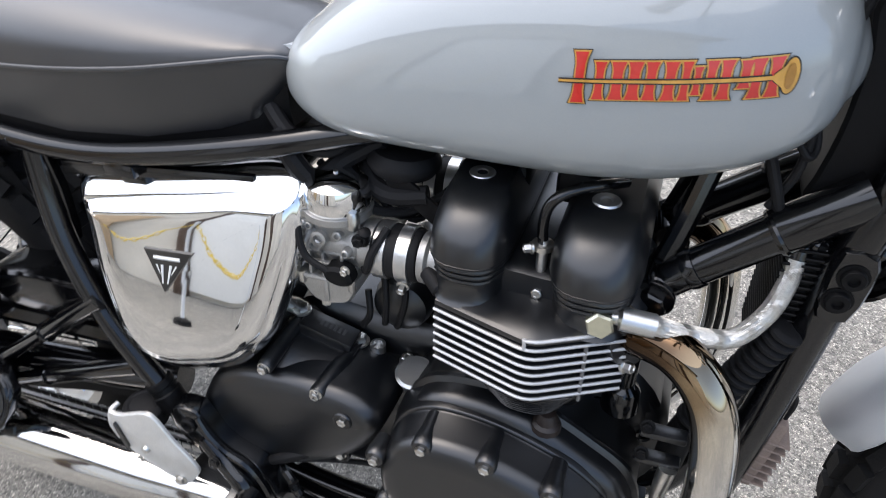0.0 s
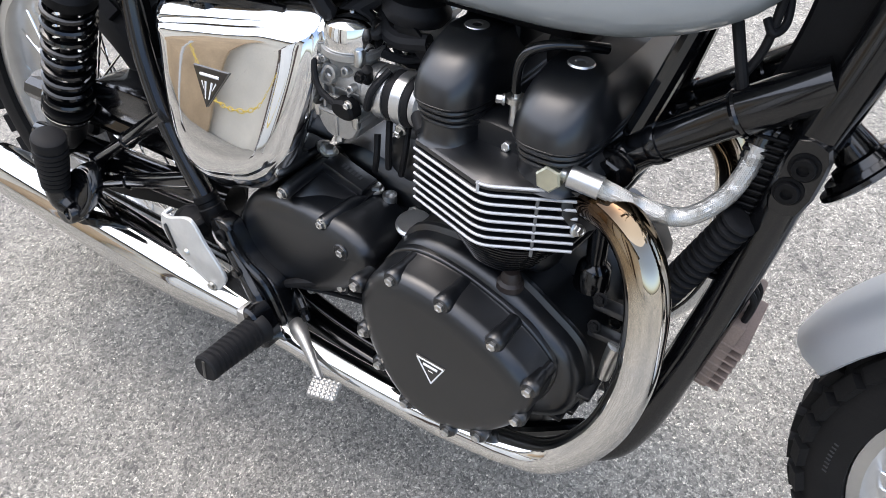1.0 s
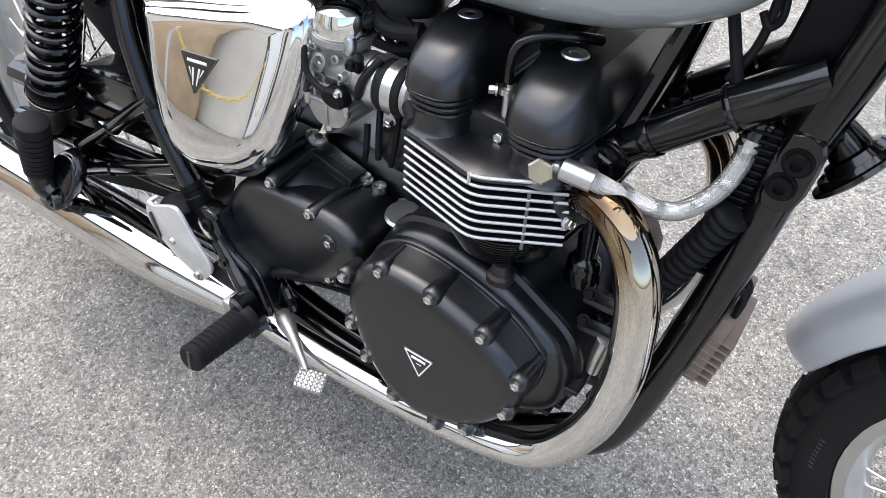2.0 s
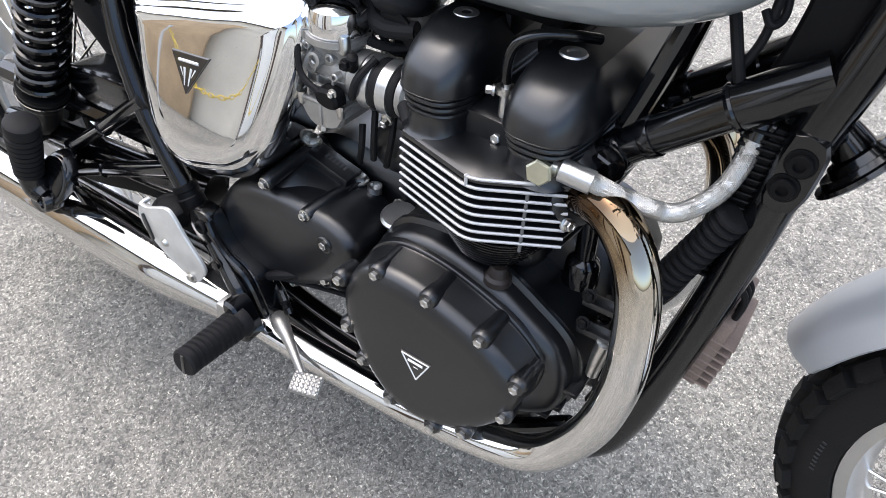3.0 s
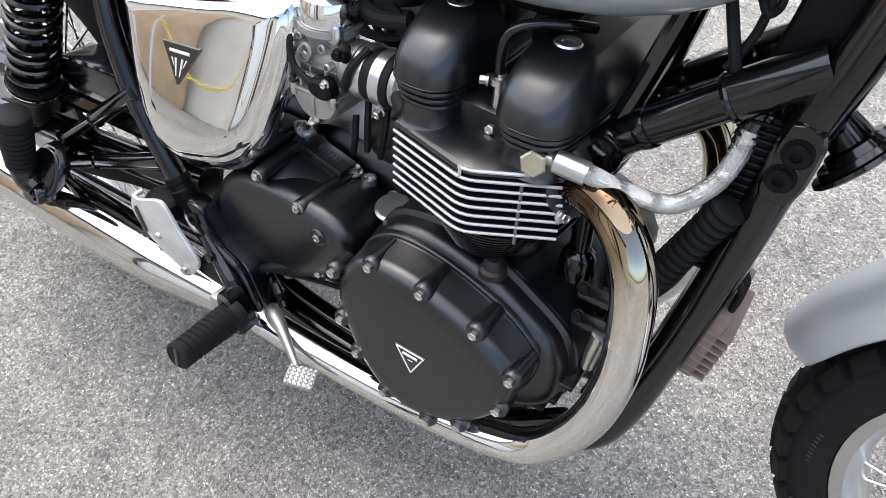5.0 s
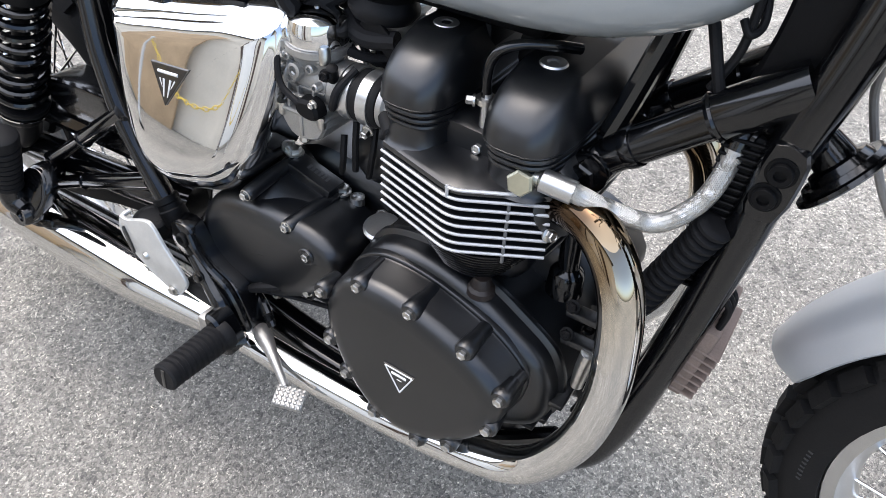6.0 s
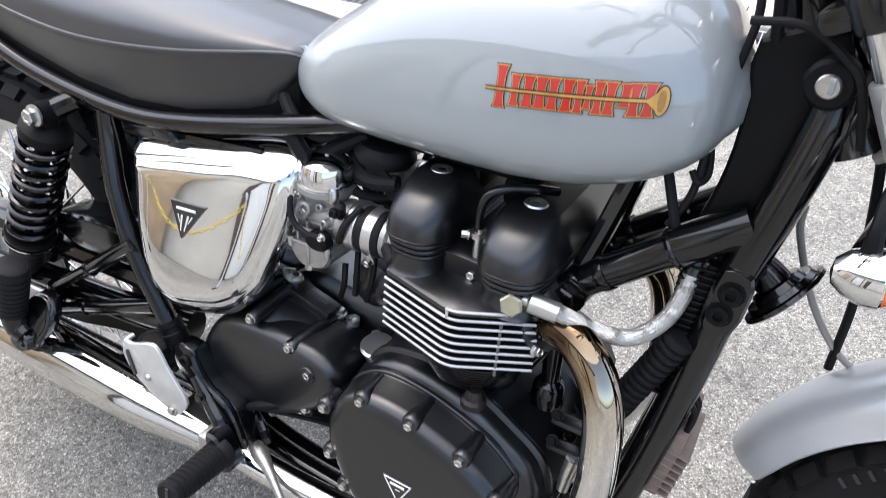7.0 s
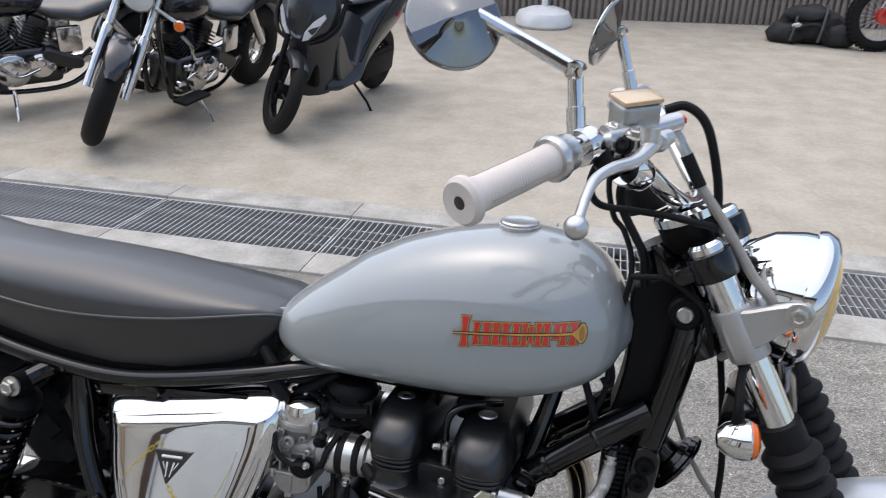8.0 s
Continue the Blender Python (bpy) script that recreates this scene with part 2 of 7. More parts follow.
# ---- ground ----
def ground_material():
    m = bpy.data.materials.new("worn_asphalt")
    m.use_nodes = True
    n, l = m.node_tree.nodes, m.node_tree.links
    b = n["Principled BSDF"]
    tc = n.new("ShaderNodeTexCoord")

    def vor(scale, feature="F1"):
        v = n.new("ShaderNodeTexVoronoi")
        v.feature = feature
        v.inputs["Scale"].default_value = scale
        l.new(wob.outputs["Vector"], v.inputs["Vector"])
        return v

    def noise(scale, detail):
        v = n.new("ShaderNodeTexNoise")
        v.inputs["Scale"].default_value, v.inputs["Detail"].default_value = scale, detail
        l.new(tc.outputs["Object"], v.inputs["Vector"])
        return v

    def ramp(src, stops):
        r = n.new("ShaderNodeValToRGB")
        e = r.color_ramp.elements
        e[0].position, e[0].color = stops[0][0], (*stops[0][1], 1)
        e[1].position, e[1].color = stops[-1][0], (*stops[-1][1], 1)
        for p, c in stops[1:-1]:
            e.new(p).color = (*c, 1)
        l.new(src, r.inputs[0])
        return r.outputs[0]

    def times(a, c, fac=1.0):
        x = n.new("ShaderNodeMix")
        x.data_type, x.blend_type = "RGBA", "MULTIPLY"
        x.inputs["Factor"].default_value = fac
        l.new(a, x.inputs["A"])
        l.new(c, x.inputs["B"])
        return x.outputs["Result"]

    # uneven stones: the lookup is wobbled so that the chips are angular and of many sizes
    wn_ = noise(230, 4)
    wob = n.new("ShaderNodeVectorMath")
    wob.operation = "MULTIPLY_ADD"
    wob.inputs[1].default_value = (0.0085, 0.0085, 0.0)
    l.new(wn_.outputs["Color"], wob.inputs[0])
    l.new(tc.outputs["Object"], wob.inputs[2])
    chips, gaps, grit, patch, dust = vor(205), vor(205, "DISTANCE_TO_EDGE"), vor(560), noise(1.1, 6), noise(14, 5)
    hs = n.new("ShaderNodeSeparateColor")
    l.new(chips.outputs["Color"], hs.inputs[0])
    stone = ramp(hs.outputs[0], ((0.0, (0.143, 0.139, 0.128)), (0.14, (0.194, 0.188, 0.171)), (0.34, (0.258, 0.249, 0.224)), (0.85, (0.306, 0.293, 0.263)), (1.0, (0.42, 0.40, 0.355))))
    binder = ramp(gaps.outputs["Distance"], ((0.01, (0.66, 0.655, 0.65)), (0.10, (1.0, 1.0, 1.0))))
    gs = n.new("ShaderNodeSeparateColor")
    l.new(grit.outputs["Color"], gs.inputs[0])
    speck = ramp(gs.outputs[1], ((0.0, (0.50, 0.50, 0.50)), (0.30, (0.86, 0.86, 0.86)), (0.70, (1.06, 1.06, 1.05)), (0.88, (1.30, 1.30, 1.28)), (0.95, (2.1, 2.08, 2.02)), (1.0, (2.6, 2.56, 2.46))))
    worn = ramp(patch.outputs["Fac"], ((0.3, (0.80, 0.80, 0.81)), (0.7, (1.22, 1.21, 1.19))))
    dirt = ramp(dust.outputs["Fac"], ((0.35, (0.86, 0.86, 0.86)), (0.65, (1.12, 1.11, 1.10))))
    l.new(times(times(times(times(stone, binder), speck), worn), dirt), b.inputs["Base Color"])
    b.inputs["Roughness"].default_value, b.inputs["Specular IOR Level"].default_value = 0.82, 0.35
    hgt = n.new("ShaderNodeMath")
    hgt.operation = "MULTIPLY_ADD"
    hgt.inputs[1].default_value = -0.22
    l.new(grit.outputs["Distance"], hgt.inputs[0])
    l.new(gaps.outputs["Distance"], hgt.inputs[2])
    bp = n.new("ShaderNodeBump")
    bp.inputs["Strength"].default_value, bp.inputs["Distance"].default_value = 0.6, 0.004
    l.new(hgt.outputs[0], bp.inputs["Height"])
    l.new(bp.outputs[0], b.inputs["Normal"])
    return m


M_ASPHALT = ground_material()
M_APRON = mat("stained_concrete_forecourt", (0.43, 0.378, 0.30), 0.85, vary=0.16, scale=4.5, fine=38, bump=0.6, second=(0.53, 0.48, 0.40), amount=0.5)
# the drain runs nearly along the street
DRAIN = pose(0, 2.02, 0, 0, 0, 2.6)
A0, A1, A2, A3 = -0.20, 0.0, 0.46, 0.66      # kerb, drain, kerb, forecourt
SLOPE = 0.07                                  # the forecourt rises away from the drain
bm = bmesh.new()
rows = [[bm.verts.new((x, y, z)) for x in (-500, 500)] for y, z in ((-500, 0), (A1, 0), (A1, -0.25), (A2, -0.25), (A2, 0), (500, 0))]
for r0, r1 in zip(rows, rows[1:]):
    bm.faces.new((r0[0], r0[1], r1[1], r1[0]))
ob = tagged(part("ground", bm, M_ASPHALT, k=1), "worn grey asphalt with exposed stone chips", "ground", kind="structure")
ob.matrix_world = DRAIN
for nm, y0, y1, h, mt, lb in (("kerb_near", A0, A1, 0.012, M_CONC, "pale concrete kerb strip along the drain"), ("kerb_far", A2, A3, 0.02, M_CONC, "pale concrete kerb strip behind the drain")):
    i = -9.0
    base = tagged(new(nm), lb, "kerb", kind="structure")
    base.matrix_world = DRAIN
    while i < 9:
        part("kerb_stone", box(i + 0.0015, i + 0.9985, y0, y1, -0.15, h, 0.004), mt, base, k=1)
        i += 1.0
bm = bmesh.new()
ring_loft(bm, [[(-60, A3, z0), (60, A3, z0), (60, A3 + 12, z1), (-60, A3 + 12, z1)] for z0, z1 in ((-0.1, -0.1), (0.018, 0.018 + 12 * SLOPE))])
ob = tagged(part("pavement", bm, M_APRON, k=1), "stained beige concrete forecourt", "pavement", kind="structure")
ob.matrix_world = DRAIN


# ---- the motorcycle ----
LEAN_DEG = 10.0
BIKE = pose(0, 0, 0, -LEAN_DEG, 0, 0)
bike = thing("motorcycle", "grey retro motorcycle with black engine and chrome, leaning on stand", "motorcycle", m=BIKE)

# tank
TX = [-0.238, -0.229, -0.21, -0.175, -0.14, -0.09, -0.03, 0.04, 0.11, 0.18, 0.237, 0.279, 0.306, 0.323, 0.331]
TT = [0.915, 0.935, 0.953, 0.980, 1.004, 1.038, 1.067, 1.090, 1.104, 1.109, 1.101, 1.078, 1.049, 1.016, 0.988]
TB = [0.903, 0.886, 0.867, 0.850, 0.844, 0.842, 0.842, 0.843, 0.846, 0.855, 0.872, 0.893, 0.915, 0.942, 0.966]
TW = [0.034, 0.064, 0.088, 0.107, 0.117, 0.125, 0.131, 0.138, 0.143, 0.141, 0.132, 0.117, 0.098, 0.070, 0.030]


def tank_section(x):
    xs = [min(TX[-1], max(TX[0], x + d)) for d in (-0.012, 0.0, 0.012)]
    return [float(np.mean(np.interp(xs, TX, v))) for v in (TT, TB, TW)]


def tank_y(x, z):
    """The right side of the tank at x, z."""
    t, b, w = tank_section(x)
    zc = b + 0.40 * (t - b)
    f = (z - zc) / (t - zc) if z > zc else (zc - z) / (zc - b)
    p = 2.25 if z > zc else 3.2
    return -w * max(0.0, 1 - min(1, f) ** p) ** (1 / p)


def tank_mesh():
    xs = []
    for a, b in zip(TX, TX[1:]):
        xs += [a + (b - a) * i / 4 for i in range(4)]
    xs.append(TX[-1])
    rings = []
    for x in xs:
        t, b, w = tank_section(x)
        zc = b + 0.40 * (t - b)
        ring = []
        for k in range(48):
            a = 2 * math.pi * k / 48
            ca, sa = math.cos(a), math.sin(a)
            p = 2.25 if sa > 0 else 3.2
            h = (t - zc) if sa > 0 else (zc - b)
            ring.append((x, w * math.copysign(abs(ca) ** (2 / p), ca), zc + h * math.copysign(abs(sa) ** (2 / p), sa)))
        rings.append(ring)
    bm = bmesh.new()
    ring_loft(bm, rings)
    return bm


tank = part("fuel_tank", tank_mesh(), M_TANK, bike, "glossy pale grey fuel tank", sharp=60)
cap = part("filler_cap", lathe([(0.006, -0.010), (0.0285, -0.010), (0.0295, -0.002), (0.0295, 0.004), (0.0275, 0.0065), (0.024, 0.0065), (0.022, 0.0055), (0.004, 0.006)], (0.146, -0.014, 1.110), (-0.02, -0.08, 1), 40), M_ALU, tank, "brushed metal filler cap with knurled rim")
part("cap_rim", lathe([(0.029, -0.010), (0.0312, -0.009), (0.0312, 0.0), (0.0295, 0.001)], (0.146, -0.014, 1.110), (-0.02, -0.08, 1), 40), M_STEEL, cap)

# seat
SX = [-1.16, -1.12, -1.04, -0.95, -0.85, -0.73, -0.61, -0.50, -0.39, -0.30, -0.255, -0.222, -0.200]
S_BOT = [0.955, 0.925, 0.900, 0.885, 0.866, 0.838, 0.816, 0.808, 0.816, 0.834, 0.850, 0.890, 0.935]
S_SEAM = [0.985, 0.978, 0.962, 0.948, 0.925, 0.902, 0.892, 0.896, 0.907, 0.920, 0.926, 0.926, 0.914]
S_TOP = [1.000, 1.008, 1.004, 0.992, 0.979, 0.974, 0.972, 0.967, 0.957, 0.948, 0.942, 0.933, 0.918]
S_W = [0.060, 0.095, 0.118, 0.125, 0.128, 0.130, 0.131, 0.130, 0.123, 0.108, 0.096, 0.080, 0.060]


def seat_mesh():
    bm, rings = bmesh.new(), []
    for i in range(len(SX) * 4 - 3):
        u = i / 4
        x, b, s, t, w = (float(np.interp(u, range(len(SX)), v)) for v in (SX, S_BOT, S_SEAM, S_TOP, S_W))
        half = [(0.0, b), (0.75 * w, b), (0.88 * w, b + 0.004), (0.93 * w, b + 0.35 * (s - b)), (0.985 * w, s - 0.012), (w, s - 0.003), (0.985 * w, s + 0.002)]
        for k in range(1, 9):
            a = k / 8 * math.pi / 2
            half.append((0.98 * w * math.cos(a) ** 0.8, s + 0.003 + (t - s) * math.sin(a) ** 0.9))
        half[-1] = (0.0, t)
        ring = [(x, -y, z) for y, z in half] + [(x, y, z) for y, z in half[-2:0:-1]]
        rings.append(ring)
    ring_loft(bm, rings)
    return bm


seat = part("seat", seat_mesh(), M_VINYL, bike, "long black vinyl saddle with a welted seam", sharp=50)
bm = bmesh.new()
ring_loft(bm, [[(x, y, z) for y, z in ((-w * 0.8, b - 0.05), (-w * 0.86, b - 0.03), (-w * 0.86, b + 0.012), (w * 0.86, b + 0.012), (w * 0.86, b - 0.03), (w * 0.8, b - 0.05))] for x, b, w in list(zip(SX, S_BOT, S_W))[2:-1]])
part("seat_pan", bm, M_PLAST, seat, "black seat pan")
for sgn in (-1, 1):
    part("seam_piping", tube([(x, sgn * (w + 0.0005), s) for x, s, w in zip(SX[1:], S_SEAM[1:], S_W[1:])], 0.0028, 8, 4), M_VINYL, seat)

# frame
for sgn in (-1, 1):
    part("seat_rail", tube([(-1.05, sgn * 0.115, 0.905), (-0.861, sgn * 0.12, 0.856), (-0.736, sgn * 0.12, 0.816), (-0.615, sgn * 0.12, 0.796), (-0.498, sgn * 0.12, 0.790), (-0.388, sgn * 0.118, 0.803), (-0.234, sgn * 0.105, 0.834), (-0.05, sgn * 0.05, 0.868)], 0.0145, 12), M_FRAME, bike)
    part("front_downtube", tube([(0.412, sgn * 0.035, 1.035), (0.405, sgn * 0.049, 0.974), (0.391, sgn * 0.052, 0.890), (0.372, sgn * 0.052, 0.795), (0.366, sgn * 0.052, 0.745), (0.358, sgn * 0.053, 0.675), (0.344, sgn * 0.056, 0.570), (0.324, sgn * 0.060, 0.450), (0.300, sgn * 0.064, 0.33), (0.262, sgn * 0.070, 0.255), (0.17, sgn * 0.08, 0.215), (0.0, sgn * 0.08, 0.205), (-0.2, sgn * 0.082, 0.215), (-0.33, sgn * 0.095, 0.27), (-0.40, sgn * 0.11, 0.36)], 0.0225, 16), M_FRAME, bike)
    part("rear_frame_tube", tube([(-0.572, sgn * 0.108, 0.797), (-0.566, sgn * 0.116, 0.722), (-0.544, sgn * 0.131, 0.637), (-0.498, sgn * 0.146, 0.546), (-0.428, sgn * 0.158, 0.453), (-0.406, sgn * 0.158, 0.412), (-0.394, sgn * 0.152, 0.375)], 0.0165, 12), M_FRAME, bike)
    part("head_brace", tube([(0.199, sgn * 0.066, 0.721), (0.211, sgn * 0.065, 0.735), (0.2315, sgn * 0.063, 0.752), (0.298, sgn * 0.057, 0.806), (0.302, sgn * 0.0565, 0.809), (0.372, sgn * 0.048, 0.860)], [0.0205, 0.0205, 0.0205, 0.0215, 0.0245, 0.0245], 20, straight=True), M_FRAME, bike)
    part("brace_collar", lathe([(0.018, -0.010), (0.0225, -0.009), (0.0235, -0.002), (0.0225, 0.004), (0.018, 0.005)], (0.233, sgn * 0.063, 0.7535), (0.78, 0.0, 0.63), 24), M_FRAME, bike)
    part("tank_strut", tube([(0.200, sgn * 0.055, 0.745), (0.214, sgn * 0.045, 0.794), (0.232, sgn * 0.025, 0.87)], 0.0125, 10), M_FRAME, bike)
part("tube_sleeve", lathe([(0.0160, -0.004), (0.0200, -0.003), (0.0205, 0.006), (0.0190, 0.008), (0.0190, 0.016), (0.0208, 0.018), (0.0208, 0.040), (0.0195, 0.044), (0.013, 0.045)], (-0.430, -0.158, 0.457), (0.47, 0.0, -0.88), 22), M_PLAST, bike, "scuffed black sleeve on the frame tube")
part("backbone_tube", tube([(-0.35, 0, 0.86), (0.1, 0, 0.90), (0.39, 0, 1.03)], 0.024, 12), M_FRAME, bike)
part("wiring_tray", box(-0.19, 0.11, -0.045, 0.045, 0.822, 0.846, 0.01), M_PLAST, bike, "black wiring tray under the tank")
for x in (0.02, 0.10):
    part("ignition_coil", box(x - 0.025, x + 0.025, -0.040, 0.040, 0.785, 0.825, 0.01), M_PLAST, bike, "black ignition coil")
part("steering_head", lathe([(0.02, -0.13), (0.034, -0.13), (0.034, 0.05), (0.03, 0.055)], (0.375, 0, 1.06), (-0.485, 0, 0.875), 20), M_FRAME, bike)
part("headstock_gusset", pillow([(0.325, 1.045), (0.40, 1.065), (0.415, 0.985), (0.402, 0.88), (0.36, 0.845), (0.316, 0.835), (0.319, 0.862), (0.324, 0.89), (0.328, 0.93), (0.328, 0.99)], [(0.0, 0.036), (0.0, -0.036), (0.004, -0.040)], 2), M_PLAST, bike, "black gusset cover behind the fork")

# chrome side cover
SIDE = [(-0.508, 0.748), (-0.43, 0.772), (-0.33, 0.792), (-0.257, 0.807), (-0.222, 0.805), (-0.204, 0.787), (-0.200, 0.752), (-0.212, 0.690), (-0.236, 0.615), (-0.258, 0.565), (-0.288, 0.532), (-0.335, 0.513), (-0.385, 0.503), (-0.432, 0.512), (-0.468, 0.545), (-0.494, 0.615), (-0.506, 0.685)]
def lean_in(bm, z0, f, x0, g):
    """Tips the upper and the front part of a panel towards the frame."""
    for v in bm.verts:
        v.co.y += f * (v.co.z - z0) + g * max(0.0, v.co.x - x0) ** 2
    return bm


def square_flank(bm, far):
    """Carries the face of the cover out to its front edge, so that the flank there stands steep."""
    edge = [(0.50, -0.300), (0.532, -0.288), (0.565, -0.258), (0.615, -0.236), (0.690, -0.212), (0.752, -0.200), (0.82, -0.200)]
    for v in bm.verts:
        xr = float(np.interp(v.co.z, [e[0] for e in edge], [e[1] for e in edge]))
        w = min(1.0, max(0.0, (v.co.x - xr + 0.075) / 0.04)) * min(1.0, max(0.0, (v.co.z - 0.535) / 0.07))
        v.co.x += far * w * min(1.0, max(0.0, (-0.125 - v.co.y) / 0.038))
    return bm


cover = part("side_cover", lean_in(square_flank(pillow(SIDE, [(-0.006, -0.05), (-0.006, -0.118), (-0.003, -0.132), (0.001, -0.140), (0.006, -0.1465), (0.013, -0.1530), (0.020, -0.1590), (0.0235, -0.1615), (0.027, -0.1632), (0.031, -0.1643)], 5, dome=-0.1805, mid=(-0.355, 0.655, 0.20, 0.22)), 0.031), 0.60, 0.22, -0.30, 0.15), M_CHROME, bike, "mirror-bright chrome side cover with a small triangular badge", sharp=70)
part("side_cover_back", pillow(SIDE, [(0.006, -0.03), (-0.002, -0.05), (-0.002, -0.09), (0.01, -0.095)], 3), M_PLAST, bike)


def tri_badge(parent, pts, y, border, tip=0.0):
    """A black triangular badge with a pale border and bars in place of lettering; tip follows a leaning panel."""
    a, b, c = (Vector((p[0], p[1])) for p in pts)
    o = [a, b, c]

    def at(q, d=0.0):
        return (q.x, y + tip * (q.y - 0.60) - d, q.y)

    bm = bmesh.new()
    ring_loft(bm, [[at(q, d) for q in offset(o, e)] for d, e in ((-0.006, 0.0), (0.0012, 0.0), (0.002, 0.001))])
    bd = part("badge", bm, M_INK_SHADE, parent, "black triangular metal badge")
    m = (a + b + c) / 3
    for p, q in ((a, b), (b, c), (c, a)) if border else ():
        i, j = m + (p - m) * 0.9, m + (q - m) * 0.9
        part("badge_line", tube([at(i, 0.002), at(j, 0.002)], 0.0012, 6, straight=True), M_WHITE, bd)
    for f, w in ((0.22, 0.62), (0.42, 0.28)) if border else ((0.18, 0.66),):
        l0, r0 = a + (c - a) * f, b + (c - b) * f
        mid = (l0 + r0) / 2
        i, j = mid + (l0 - mid) * w, mid + (r0 - mid) * w
        part("badge_bar", tube([at(i, 0.0012), at(j, 0.0012)], 0.0025 if f < 0.3 else 0.0013, 6, straight=True), M_WHITE, bd)
    if not border:
        top = a.lerp(b, 0.5)
        for u in (-1, 1):
            for f0, f1, w in ((0.34, 0.78, 0.0022), (0.34, 0.56, 0.0016)):
                wide = 0.0062 if w > 0.002 else 0.0140
                p, q = top.lerp(c, f0) + (b - a).normalized() * u * wide, top.lerp(c, f1) + (b - a).normalized() * u * wide * 0.55
                part("badge_ray", tube([at(p, 0.0012), at(q, 0.0012)], [w, w * 0.6], 6, straight=True), M_WHITE, bd)


tri_badge(cover, [(-0.389, 0.698), (-0.321, 0.703), (-0.363, 0.645)], -0.1814, False, 0.22)

# engine
eng = part("crankcase", box(-0.30, 0.20, -0.060, 0.125, 0.26, 0.485, 0.03, seg=4), M_SATIN, bike, "satin black crankcase")
part("crankcase_front", lathe([(0.05, 0.10), (0.118, 0.10), (0.126, 0.09), (0.126, -0.018), (0.122, -0.026), (0.112, -0.030), (0.03, -0.031)], (0.130, 0, 0.430), (0, 1, 0), 40), M_SATIN, eng)
part("gearbox_hump", pillow([(-0.30, 0.50), (-0.24, 0.555), (-0.12, 0.545), (-0.02, 0.555), (0.10, 0.568), (0.19, 0.555), (0.24, 0.48), (0.15, 0.40), (-0.1, 0.38), (-0.28, 0.40)], [(0.0, 0.12), (0.0, -0.015), (0.012, -0.028), (0.03, -0.034)], 4), M_SATIN, eng)
part("case_shelf", pillow([(-0.300, 0.45), (-0.292, 0.520), (-0.262, 0.543), (-0.232, 0.538), (-0.200, 0.512), (-0.168, 0.499), (-0.10, 0.495), (-0.03, 0.500), (0.02, 0.51), (0.02, 0.42), (-0.15, 0.40), (-0.28, 0.41)], [(0.0, 0.05), (0.0, -0.040), (0.004, -0.048), (0.012, -0.052)], 3), M_SATIN, eng)
CLUTCH = [(-0.081, 0.453), (-0.076, 0.480), (-0.058, 0.511), (-0.028, 0.530), (0.008, 0.534), (0.050, 0.529), (0.090, 0.517), (0.130, 0.500), (0.163, 0.479), (0.186, 0.455), (0.191, 0.428), (0.180, 0.384), (0.154, 0.344), (0.120, 0.312), (0.079, 0.289), (0.036, 0.282), (-0.005, 0.296), (-0.040, 0.332), (-0.064, 0.376), (-0.079, 0.423)]
FLANGE = [(0.02, 0.553), (0.075, 0.545), (0.123, 0.523), (0.163, 0.499), (0.195, 0.478), (0.213, 0.458), (0.226, 0.424), (0.228, 0.381), (0.212, 0.345), (0.17, 0.315), (0.10, 0.275), (0.0, 0.275), (-0.06, 0.36), (-0.08, 0.46), (-0.05, 0.535)]
part("case_flange", pillow(FLANGE, [(0.0, 0.10), (0.0, -0.092), (-0.002, -0.095), (-0.005, -0.097), (-0.006, -0.101), (-0.005, -0.106), (-0.001, -0.1085), (0.002, -0.110), (0.003, -0.124), (0.006, -0.132), (0.012, -0.138), (0.022, -0.141)], 4), M_SATIN, eng, sharp=45)
clutch = part("clutch_cover", pillow(CLUTCH, [(-0.012, -0.03), (-0.010, -0.112), (-0.006, -0.132), (-0.0055, -0.1440), (-0.0045, -0.1455), (-0.0015, -0.1465), (-0.0015, -0.1480), (-0.0030, -0.1490), (-0.0020, -0.151), (0.000, -0.186), (0.0015, -0.1925), (0.005, -0.1985), (0.011, -0.2030), (0.019, -0.2058), (0.028, -0.2070)], 4, dome=-0.2085), M_SATIN, eng, "satin black round clutch cover with zinc bolts", sharp=50)
tri_badge(clutch, [(0.024, 0.423), (0.071, 0.421), (0.050, 0.379)], -0.209, True)
for x, z, dx, dz in ((-0.022, 0.530, 0.0, 0.030), (0.055, 0.527, 0.008, 0.034), (0.131, 0.505, 0.018, 0.028), (0.185, 0.455, 0.026, 0.010)):
    part("cover_column", tube([(x, -0.194, z - 0.008), (x + dx * 0.05, -0.176, z - 0.006), (x + dx * 0.12, -0.149, z - 0.004)], [0.0110, 0.0112, 0.0100], 16), M_SATIN, clutch)
for x, z in ((-0.022, 0.524), (0.055, 0.522), (0.132, 0.501), (0.186, 0.453), (-0.083, 0.482), (0.175, 0.388), (0.122, 0.312), (0.072, 0.285), (0.000, 0.296), (-0.073, 0.400), (-0.047, 0.348)):
    part("cover_boss", lathe([(0.010, 0.02), (0.013, 0.0), (0.0135, -0.012), (0.011, -0.016), (0.007, -0.0165)], (x, -0.187, z), (0, 1, 0), 16), M_SATIN, clutch)
    part("cover_bolt", hexbolt((x, -0.201, z), (0, -1, 0), 0.0066, 0.008), M_BOLT, clutch)
